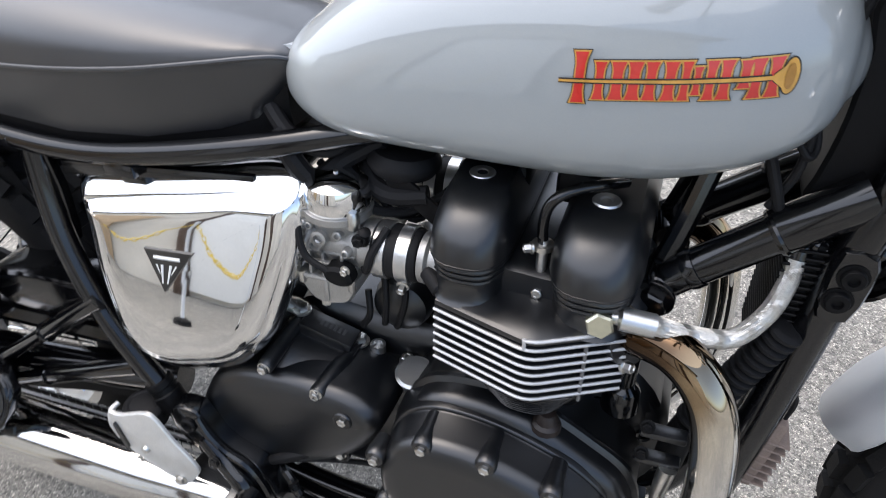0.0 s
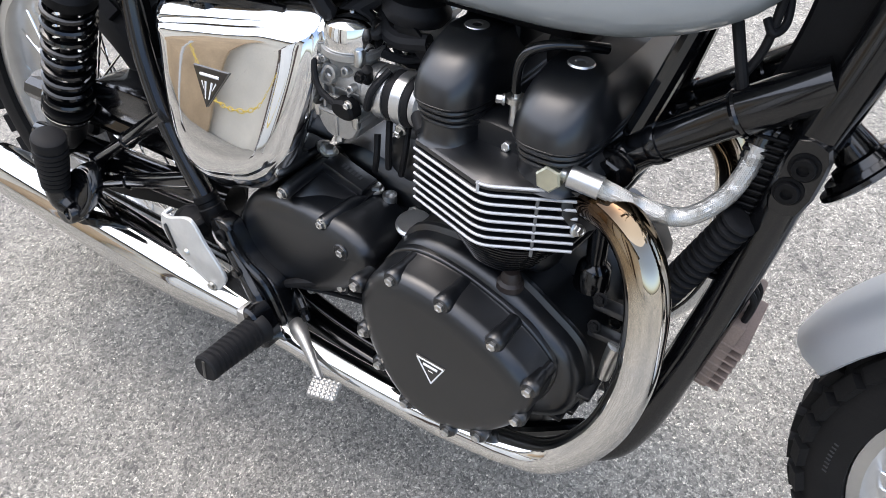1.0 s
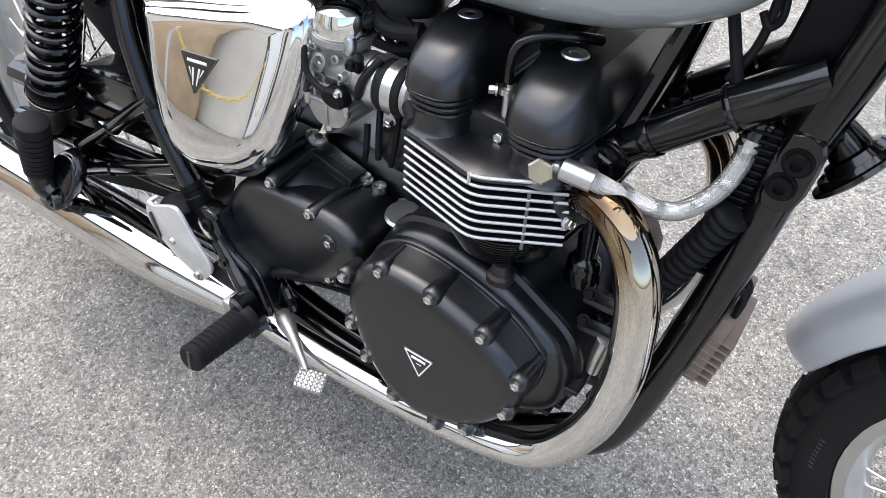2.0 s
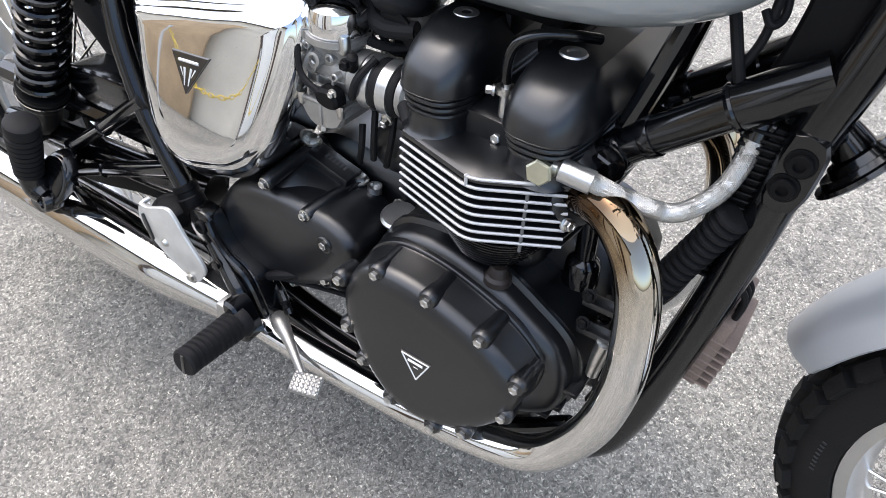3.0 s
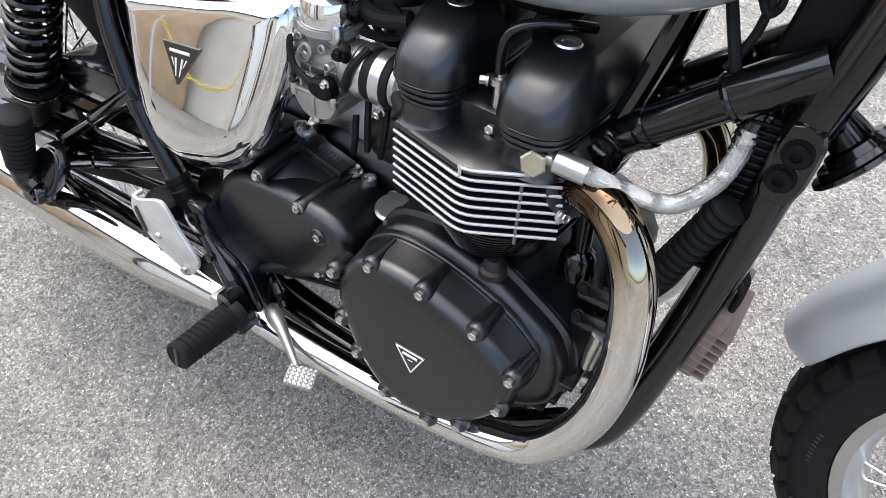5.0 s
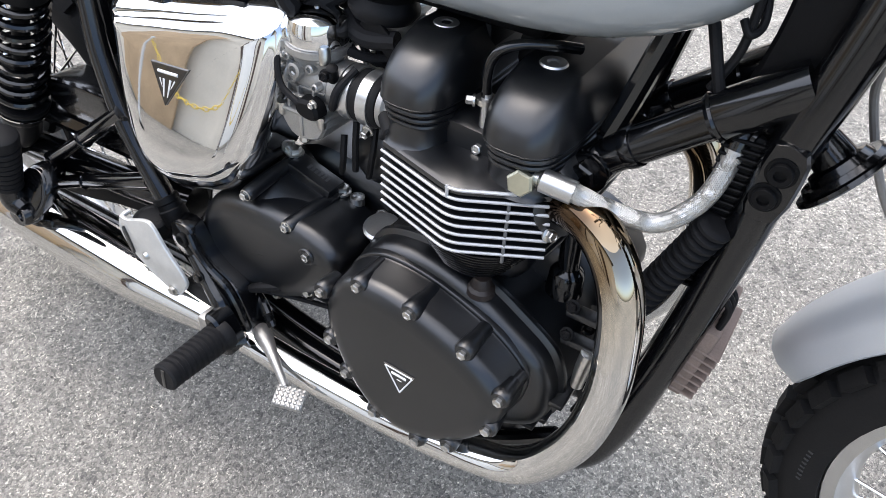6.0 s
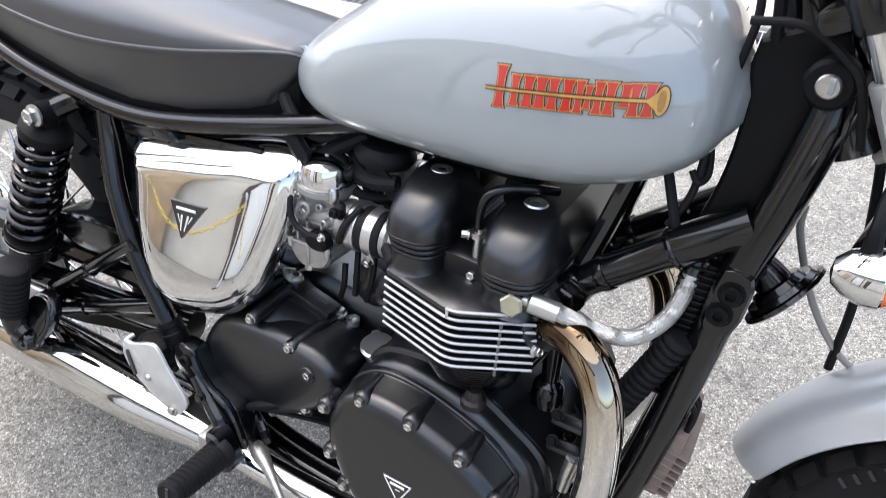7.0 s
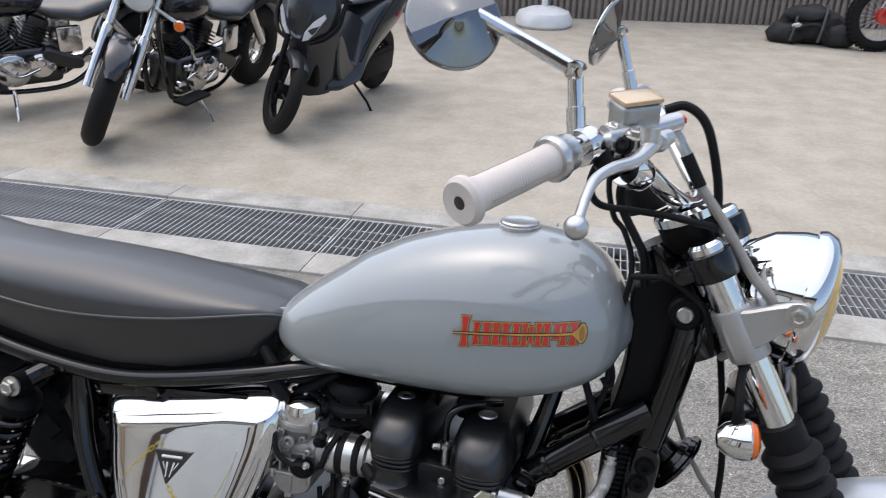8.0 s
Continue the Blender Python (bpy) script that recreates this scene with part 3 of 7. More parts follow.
SPROCKET = [(-0.378, 0.412), (-0.362, 0.452), (-0.342, 0.484), (-0.318, 0.503), (-0.285, 0.514), (-0.225, 0.520), (-0.180, 0.517), (-0.146, 0.512), (-0.118, 0.500), (-0.102, 0.482), (-0.102, 0.460), (-0.125, 0.420), (-0.157, 0.388), (-0.198, 0.364), (-0.245, 0.346), (-0.295, 0.342), (-0.338, 0.350), (-0.366, 0.368), (-0.380, 0.390)]
spro = part("sprocket_cover", pillow(SPROCKET, [(-0.004, -0.05), (-0.003, -0.112), (-0.0015, -0.134), (0.0, -0.140), (0.003, -0.1455), (0.008, -0.1505), (0.015, -0.1545), (0.024, -0.157), (0.032, -0.158)], 4, dome=-0.1595), M_SATIN, eng, "satin black sprocket cover", sharp=60)
bm = bmesh.new()
ring_loft(bm, [[(x0, y, z0), (x1, y, z1), (x1, y, 0.44), (x0, y, 0.44)] for x0, z0, x1, z1, y in ((-0.268, 0.516, -0.176, 0.498, -0.143), (-0.264, 0.526, -0.172, 0.506, -0.132), (-0.252, 0.540, -0.162, 0.520, -0.088), (-0.246, 0.545, -0.158, 0.525, -0.05))])
part("cover_ramp", bm, M_SATIN, spro)
for p in ([(-0.256, -0.151, 0.535), (-0.2555, -0.146, 0.536), (-0.252, -0.10, 0.544), (-0.247, -0.058, 0.548)], [(-0.184, -0.151, 0.511), (-0.1835, -0.146, 0.512), (-0.174, -0.10, 0.520), (-0.166, -0.058, 0.512)]):
    part("cover_column", tube([(x, y, z - 0.003) for x, y, z in p], [0.0085, 0.0112, 0.0108, 0.0105], 16, 5), M_SATIN, spro)
part("bolt_recess", lathe([(0.0005, -0.004), (0.0095, -0.004), (0.0105, 0.0012), (0.0125, 0.0018), (0.0140, 0.0), (0.0140, -0.006), (0.0005, -0.006)], (-0.147, -0.1575, 0.478), (0, -1, 0), 24), M_SATIN, spro)
part("bolt_recess", lathe([(0.0005, -0.004), (0.0095, -0.004), (0.0105, 0.0012), (0.0125, 0.0018), (0.0140, 0.0), (0.0140, -0.006), (0.0005, -0.006)], (-0.160, -0.1480, 0.397), (0, -1, 0), 24), M_SATIN, spro)
M_STAMP = mat("stamped_mark", (0.07, 0.07, 0.07), 0.5, vary=0.1, scale=40)
RIDGE = Matrix.Translation((-0.2035, 0, 0.538)) @ Matrix.Rotation(radians(15.7), 4, "Y")
part("cover_ridge", box(-0.040, 0.038, -0.082, -0.046, -0.010, 0.0085, 0.0025, RIDGE, seg=2), M_SATIN, spro)
for x, y, z in ((-0.147, -0.1545, 0.478), (-0.184, -0.1515, 0.510), (-0.256, -0.1515, 0.533), (-0.160, -0.145, 0.397), (-0.240, -0.13, 0.338)):
    part("cover_bolt", hexbolt((x, y, z), (0, -1, 0), 0.0066, 0.008), M_BOLT, spro)
for i in range(6):
    part("number_bar", box(-0.016 + 0.0068 * i, -0.0122 + 0.0068 * i, -0.068, -0.058, 0.0080, 0.0089, 0.0002, RIDGE, seg=1), M_STAMP, spro)
part("case_bolt", hexbolt((-0.248, -0.056, 0.556), (0, 0, 1), 0.010, 0.011), M_BOLT, eng)
part("case_bolt", hexbolt((-0.166, -0.052, 0.520), (0, 0, 1), 0.0105, 0.011), M_BOLT, eng)
part("case_stud", lathe([(0.004, 0), (0.011, 0), (0.011, 0.014), (0.007, 0.015), (0.006, 0.010)], (-0.14, -0.05, 0.508), (0, 0, 1), 16), M_ALU, eng)
part("sensor_bolt", hexbolt((-0.098, -0.048, 0.50), (0, -0.1, 1), 0.0085, 0.012), M_BOLT, eng)
part("oil_filler", lathe([(0.01, -0.02), (0.02, -0.02), (0.021, 0.0), (0.025, 0.001), (0.026, 0.006), (0.022, 0.009), (0.002, 0.009)], (-0.076, -0.078, 0.510), (0, -0.25, 1), 28), M_ALU, eng, "slotted aluminium oil filler plug")

# barrel: fin plan on the right, mirrored to the left
def fin_plan(grow, cx=0.082):
    right = [(-0.030, -0.105), (-0.026, -0.146), (0.070, -0.1755), (0.078, -0.1775), (0.086, -0.178), (0.094, -0.1765), (0.101, -0.1735), (0.182, -0.128), (0.186, -0.09)]
    pts = right + [(x, -y) for x, y in right[::-1]]
    return [Vector((cx + (x - cx) * grow, y * grow)) for x, y in pts]


def fin(z, grow, th, edge=0.0):
    bm = bmesh.new()
    o = fin_plan(grow)
    ring_loft(bm, [[(q.x, q.y, zz) for q in offset(o, d)] for zz, d in ((z - th, 0.0012), (z - th * 0.7, 0), (z + th * 0.7, 0), (z + th, 0.0012))])
    return bm


M_STAMPED = mat("dull_spacer_metal", (0.16, 0.16, 0.16), 0.5, 0.5, vary=0.1)
barrel = part("cylinder_barrel", box(0.012, 0.148, -0.105, 0.105, 0.53, 0.715, 0.03, seg=4), M_SATIN, eng, "black cylinder block with machined bright fin edges")
for i in range(7):
    z = 0.692 - 0.0116 * i
    part("cooling_fin", fin(z, 1.0, 0.0022), M_SATIN, barrel)
    o = fin_plan(1.0)
    ids = range(1, 8)
    part("fin_edge", tube([(q.x, q.y - 0.0008, z) for q in (o[k] for k in ids)], 0.0020, 6, straight=True), M_FINEDGE, barrel)
    for x, y in ((0.142, -0.1505),):
        part("fin_spacer", lathe([(0.001, 0), (0.0022, 0), (0.0022, -0.0116), (0.001, -0.0116)], (x, y, z), (0, 0, 1), 8), M_STAMPED, barrel)
part("fin_edge", tube([(0.080, -0.1786, 0.704), (0.086, -0.1788, 0.704), (0.094, -0.1773, 0.704), (0.101, -0.1743, 0.704), (0.148, -0.1480, 0.704)], 0.0021, 6, straight=True), M_FINEDGE, barrel)
part("fin_edge", tube([(0.082, -0.1788, 0.706), (0.082, -0.1788, 0.692)], 0.0021, 6, straight=True), M_FINEDGE, barrel)
def round_fin(z, g, gy):
    """A thin lower fin; g and gy narrow it along and across the engine."""
    o = [Vector((0.080 + 0.098 * g * math.copysign(abs(math.cos(a)) ** 0.75, math.cos(a)), 0.166 * gy * math.copysign(abs(math.sin(a)) ** 0.85, math.sin(a)))) for a in (2 * math.pi * k / 56 for k in range(56))]
    bm = bmesh.new()
    ring_loft(bm, [[(q.x, q.y, zz) for q in offset(o, d)] for zz, d in ((z - 0.0015, 0.0012), (z - 0.0009, 0.0002), (z + 0.0005, 0), (z + 0.0013, 0.0010))])
    return bm


for i in range(9):
    part("cooling_fin", round_fin(0.6115 - 0.0070 * i, 1.0 - 0.045 * i, 1.0 - 0.022 * i), M_FRAME, barrel)

# head with the two cam boxes
head = part("cylinder_head", pillow([(-0.022, 0.700), (0.176, 0.700), (0.178, 0.735), (0.10, 0.742), (-0.024, 0.745)], [(0, 0.12), (0, -0.105), (0.006, -0.115)], 2), M_SATIN, eng, "satin black cylinder head with two rounded cam covers")
deck = bmesh.new()
ring_loft(deck, [[(q.x, q.y, z) for q in offset(fin_plan(1.0), d)] for z, d in ((0.6955, 0.003), (0.697, 0.001), (0.703, 0.001), (0.706, 0.006), (0.712, 0.03))])
part("head_deck", deck, M_SATIN, head)


def cam_cover(x0, x1, ztop, zb, yo, name="cam_cover"):
    """A cam box whose outer end is a rounded dome."""
    bm, rings = bmesh.new(), []
    cx, hw = (x0 + x1) / 2, (x1 - x0) / 2
    levels = [(zb - 0.058, 0.94, 0.93), (zb - 0.055, 0.90, 0.89), (zb - 0.050, 0.878, 0.855), (zb - 0.040, 0.87, 0.84), (zb - 0.031, 0.87, 0.84)]
    for z0, g0, d0 in ((zb - 0.030, 0.90, 0.88), (zb - 0.0205, 0.935, 0.92), (zb - 0.0115, 0.965, 0.955)):
        levels += [(z0, g0 - 0.03, d0 - 0.035), (z0 + 0.0012, g0 - 0.004, d0 - 0.005), (z0 + 0.0036, g0 + 0.006, d0 + 0.008), (z0 + 0.0060, g0 - 0.002, d0 - 0.003), (z0 + 0.0072, g0 - 0.03, d0 - 0.035)]
    levels += [(zb - 0.003, 0.97, 0.965), (zb - 0.002, 1.0, 1.0), (zb - 0.0003, 1.008, 1.010)]
    for k in range(13):
        f = k / 12
        levels.append((zb + (ztop - zb) * f, 1.0 - 0.32 * f ** 2.3, max(0.012, (1 - f ** 2.0)) ** (1 / 2.0)))
    for z, g, dep in levels:
        ring = [(cx + hw * g, 0.12, z), (cx - hw * g, 0.12, z)]
        for k in range(17):
            a = math.pi + math.pi * k / 16
            c, s = math.cos(a), math.sin(a)
            ring.append((cx + hw * g * math.copysign(abs(c) ** 0.70, c), -0.078 + (yo + 0.078) * dep * abs(s) ** 0.70, z))
        rings.append(ring)
    ring_loft(bm, rings)
    return part(name, bm, M_SATIN, head, sharp=28)


cam_cover(-0.041, 0.049, 0.822, 0.762, -0.158)
cam_cover(0.088, 0.185, 0.817, 0.757, -0.160)
for x, y, z in ((0.0, -0.063, 0.819), (0.134, -0.07, 0.815)):
    part("cover_plug", lathe([(0.003, -0.004), (0.015, -0.004), (0.016, 0.001), (0.014, 0.004), (0.007, 0.0042), (0.005, 0.0025)], (x, y, z), (0, 0, 1), 24), M_ALU, head, "flat aluminium screw cap")

# exhaust
HP = [(0.150, -0.085, 0.668), (0.190, -0.110, 0.688), (0.228, -0.130, 0.692), (0.258, -0.142, 0.672), (0.279, -0.150, 0.635), (0.291, -0.155, 0.575), (0.294, -0.160, 0.49), (0.274, -0.166, 0.395), (0.222, -0.170, 0.312), (0.150, -0.173, 0.280), (0.04, -0.178, 0.266), (-0.09, -0.182, 0.264), (-0.194, -0.186, 0.270), (-0.33, -0.193, 0.290)]
def heat_tint():
    """Chrome that goes from brown and gold at the port to silver down the pipe."""
    m = mat("heat_tinted_chrome", (0.80, 0.79, 0.76), 0.03, 1.0, vary=0.03, scale=9, fine=300, rvary=0.3)
    n, l = m.node_tree.nodes, m.node_tree.links
    b = n["Principled BSDF"]
    tc = n.new("ShaderNodeTexCoord")
    ds = n.new("ShaderNodeVectorMath")
    ds.operation = "DISTANCE"
    ax = n.new("ShaderNodeVectorMath")
    ax.operation = "ABSOLUTE"
    l.new(tc.outputs["Object"], ax.inputs[0])
    l.new(ax.outputs[0], ds.inputs[0])
    ds.inputs[1].default_value = (0.150, 0.085, 0.595)
    no = n.new("ShaderNodeTexNoise")
    no.inputs["Scale"].default_value = 18
    l.new(tc.outputs["Object"], no.inputs["Vector"])
    ad = n.new("ShaderNodeMath")
    ad.operation = "MULTIPLY_ADD"
    ad.inputs[1].default_value = 0.05
    l.new(no.outputs["Fac"], ad.inputs[0])
    l.new(ds.outputs["Value"], ad.inputs[2])
    r = n.new("ShaderNodeValToRGB")
    e = r.color_ramp.elements
    e[0].position, e[0].color = 0.06, (0.055, 0.035, 0.022, 1)
    e[1].position, e[1].color = 0.20, (0.76, 0.755, 0.735, 1)
    for p, c in ((0.095, (0.12, 0.080, 0.050, 1)), (0.122, (0.34, 0.255, 0.16, 1)), (0.152, (0.62, 0.575, 0.49, 1))):
        x = e.new(p)
        x.color = c
    l.new(ad.outputs[0], r.inputs[0])
    l.new(r.outputs[0], b.inputs["Base Color"])
    return m


M_HEADER = heat_tint()
for sgn in (1, -1):
    pts = [(x, y * sgn, z) for x, y, z in HP]
    ex = part("exhaust_pipe", tube(pts, 0.0246, 24, 8), M_HEADER, bike, "polished chrome exhaust pipe, heat-tinted at the head")
    part("silencer", lathe([(0.027, 0), (0.030, 0.0), (0.034, 0.04), (0.047, 0.14), (0.050, 0.22), (0.050, 0.62), (0.044, 0.70), (0.035, 0.71), (0.03, 0.65)], (-0.31, -0.192 * sgn, 0.288), (-1, -0.02 * sgn, 0.045), 48), M_PIPE, ex, "long chrome silencer")

# ---- front end, turned a little to the right ----
RAKE = 29.5
_c, _s = math.cos(radians(RAKE)), math.sin(radians(RAKE))
AXIS0 = Vector((0.359, 0, 1.134))
STEER = Matrix.Translation(AXIS0) @ Matrix.Rotation(radians(-13), 4, Vector((-_s, 0, _c))) @ Matrix.Translation(-AXIS0)
P0 = Vector((0.428, 0, 1.134))


def fk(s, y=0.0, fwd=0.0):
    """A point s down the fork leg's line, fwd ahead of it, before the bars are turned."""
    return P0 + Vector((_s, 0, -_c)) * s + Vector((_c, 0, _s)) * fwd + Vector((0, y, 0))


FY = 0.095
FD = Vector((_s, 0, -_c))
fork = part("fork_lower_yoke", box(-0.085, 0.018, -0.098, 0.098, -0.018, 0.018, 0.012, Matrix.Translation(fk(0.262)) @ Matrix.Rotation(radians(-RAKE), 4, "Y")), M_FRAME, bike, "black fork yoke", mat4=STEER)
for sgn in (-1, 1):
    leg = part("fork_leg", tube([fk(-0.01, sgn * FY), fk(0.30, sgn * FY)], 0.0225, 24, straight=True), M_CHROME, bike, "chrome fork tube", mat4=STEER)
    prof, s = [(0.022, 0.255), (0.0285, 0.255), (0.029, 0.262), (0.029, 0.290)], 0.290
    for i in range(11):
        prof += [(0.030, s), (0.040 + 0.001 * (i % 2), s + 0.011), (0.040, s + 0.015), (0.030, s + 0.026)]
        s += 0.026
    prof += [(0.031, s), (0.034, s + 0.004), (0.034, s + 0.018), (0.024, s + 0.02)]
    part("fork_gaiter", lathe(prof, fk(0, sgn * FY), FD, 24), M_RUBBER, leg, "black rubber fork gaiter", mat4=STEER)
    part("fork_slider", lathe([(0.02, 0.56), (0.030, 0.56), (0.030, 0.80), (0.026, 0.86), (0.02, 0.90)], fk(0, sgn * FY), FD, 20), M_CAST, leg, mat4=STEER)
    part("fork_cap", lathe([(0.018, 0.02), (0.0235, 0.018), (0.0235, -0.008), (0.019, -0.013), (0.006, -0.014)], fk(0, sgn * FY), FD, 24), M_CHROME, leg, mat4=STEER)
for sgn in (-1, 1):
    part("yoke_clamp", lathe([(0.022, 0.0), (0.0295, 0.002), (0.0305, 0.006), (0.0305, 0.034), (0.0295, 0.038), (0.022, 0.04)], fk(0, sgn * FY), FD, 28), M_FRAME, bike, mat4=STEER)
yoke = part("top_yoke", box(-0.055, 0.018, -0.112, 0.112, -0.014, 0.014, 0.012, Matrix.Translation(fk(0.022)) @ Matrix.Rotation(radians(-RAKE), 4, "Y")), M_FRAME, bike, "black top yoke", mat4=STEER)

# front wheel
AXLE_F = fk(0.861)


def wheel(c, R, half, rim, spokes, st, hub_r, kb=30):
    """A spoked wheel with a blocky tyre; returns nothing, parts go under a tyre-rim group."""
    wh = part("wheel_rim", lathe([(rim - 0.012, -half * 0.62), (rim + 0.004, -half * 0.66), (rim + 0.006, -half * 0.60), (rim - 0.006, -half * 0.54), (rim - 0.012, -half * 0.40), (rim - 0.018, -half * 0.28), (rim - 0.020, 0), (rim - 0.018, half * 0.28), (rim - 0.012, half * 0.40), (rim - 0.006, half * 0.54), (rim + 0.006, half * 0.60), (rim + 0.004, half * 0.66), (rim - 0.012, half * 0.62), (rim - 0.024, half * 0.30), (rim - 0.026, 0), (rim - 0.024, -half * 0.30)], c, (0, 1, 0), 72, ring=True), M_ALU, bike, "polished aluminium wire-spoke rim", mat4=st)
    prof = []
    for k in range(19):
        a = radians(-118 + 236 * k / 18)
        hr = (R - rim) * 0.56
        prof.append((R - 0.010 - hr + hr * math.cos(a), half * 0.93 * math.sin(a)))
    tyre = lathe(prof, c, (0, 1, 0), 72, ring=True)
    # tread blocks
    for i in range(kb):
        for row, (ang, w) in enumerate(((-52, 0.34), (-17, 0.38), (17, 0.38), (52, 0.34))):
            th = 2 * math.pi * (i + (0.5 if row % 2 else 0)) / kb
            hr = (R - rim) * 0.56
            a = radians(ang)
            rad, yy = R - 0.010 - hr + (hr + 0.002) * math.cos(a), half * 0.95 * math.sin(a)
            rot = Matrix.Rotation(th, 4, "Y") @ Matrix.Translation((rad, yy, 0)) @ Matrix.Rotation(a * 0.9, 4, "Z")
            L, Wd = 2 * math.pi * R / kb * 0.66, half * w
            g = bmesh.ops.create_cube(tyre, size=1, matrix=Matrix.Translation(c) @ rot @ Matrix.Diagonal((0.018, Wd, L, 1)))
    ty = part("tyre", tyre, M_TYRE, wh, "black block-tread tyre", mat4=st, sharp=30)
    part("hub", lathe([(0.01, -0.055), (hub_r * 0.6, -0.055), (hub_r, -0.045), (hub_r, -0.035), (hub_r * 0.6, -0.028), (hub_r * 0.6, 0.028), (hub_r, 0.035), (hub_r, 0.045), (hub_r * 0.6, 0.055), (0.01, 0.055)], c, (0, 1, 0), 32), M_PLAST, wh, mat4=st)
    for i in range(spokes):
        a = 2 * math.pi * i / spokes
        b = a + (0.32 if i % 4 < 2 else -0.32)
        s = -1 if i % 2 else 1
        p = Vector((math.cos(a) * hub_r * 0.95, s * 0.04, math.sin(a) * hub_r * 0.95))
        q = Vector((math.cos(b) * (rim - 0.022), s * 0.012, math.sin(b) * (rim - 0.022)))
        part("spoke", tube([c + p, c + q], 0.0024, 6, straight=True), M_CHROME, wh, mat4=st)
    return wh


front = wheel(AXLE_F, 0.385, 0.058, 0.293, 36, STEER, 0.05, 42)
# same rubber as the tyre; light caught by the relief is painted paler
M_EMBOSS_LIT = mat("lit_embossed_rubber", (0.030, 0.030, 0.031), 0.6, vary=0.2, scale=30, fine=400)
for start, count, step, tall, r0 in ((128, 7, 3.4, 0.013, 0.338), (205, 6, 3.4, 0.013, 0.338), (100, 9, 1.5, 0.006, 0.322), (178, 8, 1.5, 0.006, 0.322)):
    for i in range(count):
        a = radians(start + step * i)
        m = Matrix.Translation(AXLE_F) @ Matrix.Rotation(-a, 4, "Y") @ Matrix.Translation((r0, -0.0535, 0)) @ Matrix.Rotation(radians(14), 4, "Z")
        part("sidewall_bar", box(-tall / 2, tall / 2, -0.0012, 0.0012, -0.0016 - 0.001 * (tall > 0.01), 0.0016 + 0.001 * (tall > 0.01), 0.0004, m, seg=1), M_EMBOSS_LIT, front, mat4=STEER)
AXLE_R = Vector((-0.925, 0.0, 0.372))
wheel(AXLE_R, 0.372, 0.068, 0.272, 36, None, 0.07, 38)


def mudguard(c, R, half, a0, a1, st, name, label, m):
    bm, rings = bmesh.new(), []
    for k in range(49):
        a = radians(a0 + (a1 - a0) * k / 48)
        end = min(1, min(k, 48 - k) / 3.0)
        prof = [(R - 0.052, -half), (R - 0.049, -half - 0.003), (R - 0.046, -half), (R - 0.024, -half * 0.90), (R - 0.008, -half * 0.62), (R, -half * 0.25), (R, half * 0.25), (R - 0.008, half * 0.62), (R - 0.024, half * 0.90), (R - 0.046, half), (R - 0.049, half + 0.003), (R - 0.052, half), (R - 0.027, half * 0.86), (R - 0.011, half * 0.58), (R - 0.003, half * 0.23), (R - 0.003, -half * 0.23), (R - 0.011, -half * 0.58), (R - 0.027, -half * 0.86)]
        rings.append([c + Vector((math.cos(a) * r, y * (0.72 + 0.28 * end ** 0.5), math.sin(a) * r)) for r, y in prof])
    ring_loft(bm, rings)
    return part(name, bm, m, bike, label, mat4=st, sharp=50)


mudguard(AXLE_F, 0.440, 0.066, 165, 50, STEER, "front_mudguard", "satin silver front mudguard", M_SILVER)
mudguard(AXLE_R, 0.425, 0.080, 150, 102, None, "rear_mudguard", "silver rear mudguard", M_SILVER)

# headlamp
LC = Vector((0.548, 0.005, 1.058))
LD = Vector((1, 0, -0.10)).normalized()
lamp = part("headlamp_shell", lathe([(0.004, -0.105), (0.03, -0.10), (0.06, -0.082), (0.082, -0.050), (0.091, -0.012), (0.092, 0.008), (0.088, 0.01)], LC, LD, 40), M_CHROME, bike, "chrome headlamp with amber-yellow glass", mat4=STEER)
part("headlamp_rim", lathe([(0.088, 0.0), (0.096, 0.002), (0.099, 0.012), (0.095, 0.026), (0.088, 0.032), (0.084, 0.028)], LC, LD, 48, ring=True), M_CHROME, lamp, mat4=STEER)
part("headlamp_glass", lathe([(0.086, 0.022), (0.075, 0.036), (0.045, 0.046), (0.002, 0.050)], LC, LD, 40), M_LAMP, lamp, "yellow-tinted headlamp glass", mat4=STEER)
for sgn in (-1, 1):
    bm = lathe([(0.0225, 0.083), (0.0268, 0.083), (0.0275, 0.086), (0.0275, 0.152), (0.0268, 0.155), (0.0225, 0.155)], fk(0, sgn * FY), FD, 28)
    bm2 = pillow([(0.458, 1.053), (0.4936, 1.0709), (0.5357, 1.0882), (0.5579, 1.0909), (0.5685, 1.080), (0.5596, 1.0662), (0.5441, 1.055), (0.5203, 1.0308), (0.4953, 1.0049), (0.483, 0.999)], [(0.002, sgn * 0.106), (0, sgn * 0.109), (0, sgn * 0.116), (0.003, sgn * 0.1195)], 3)
    ear = part("headlamp_ear", bm, M_GREYP, bike, "grey alloy headlamp bracket", mat4=STEER)
    part("ear_arm", bm2, M_GREYP, ear, mat4=STEER)
    part("ear_bolt", hexbolt((0.550, sgn * 0.119, 1.0775), (0, sgn, 0), 0.012, 0.012), M_BOLT, ear, mat4=STEER)

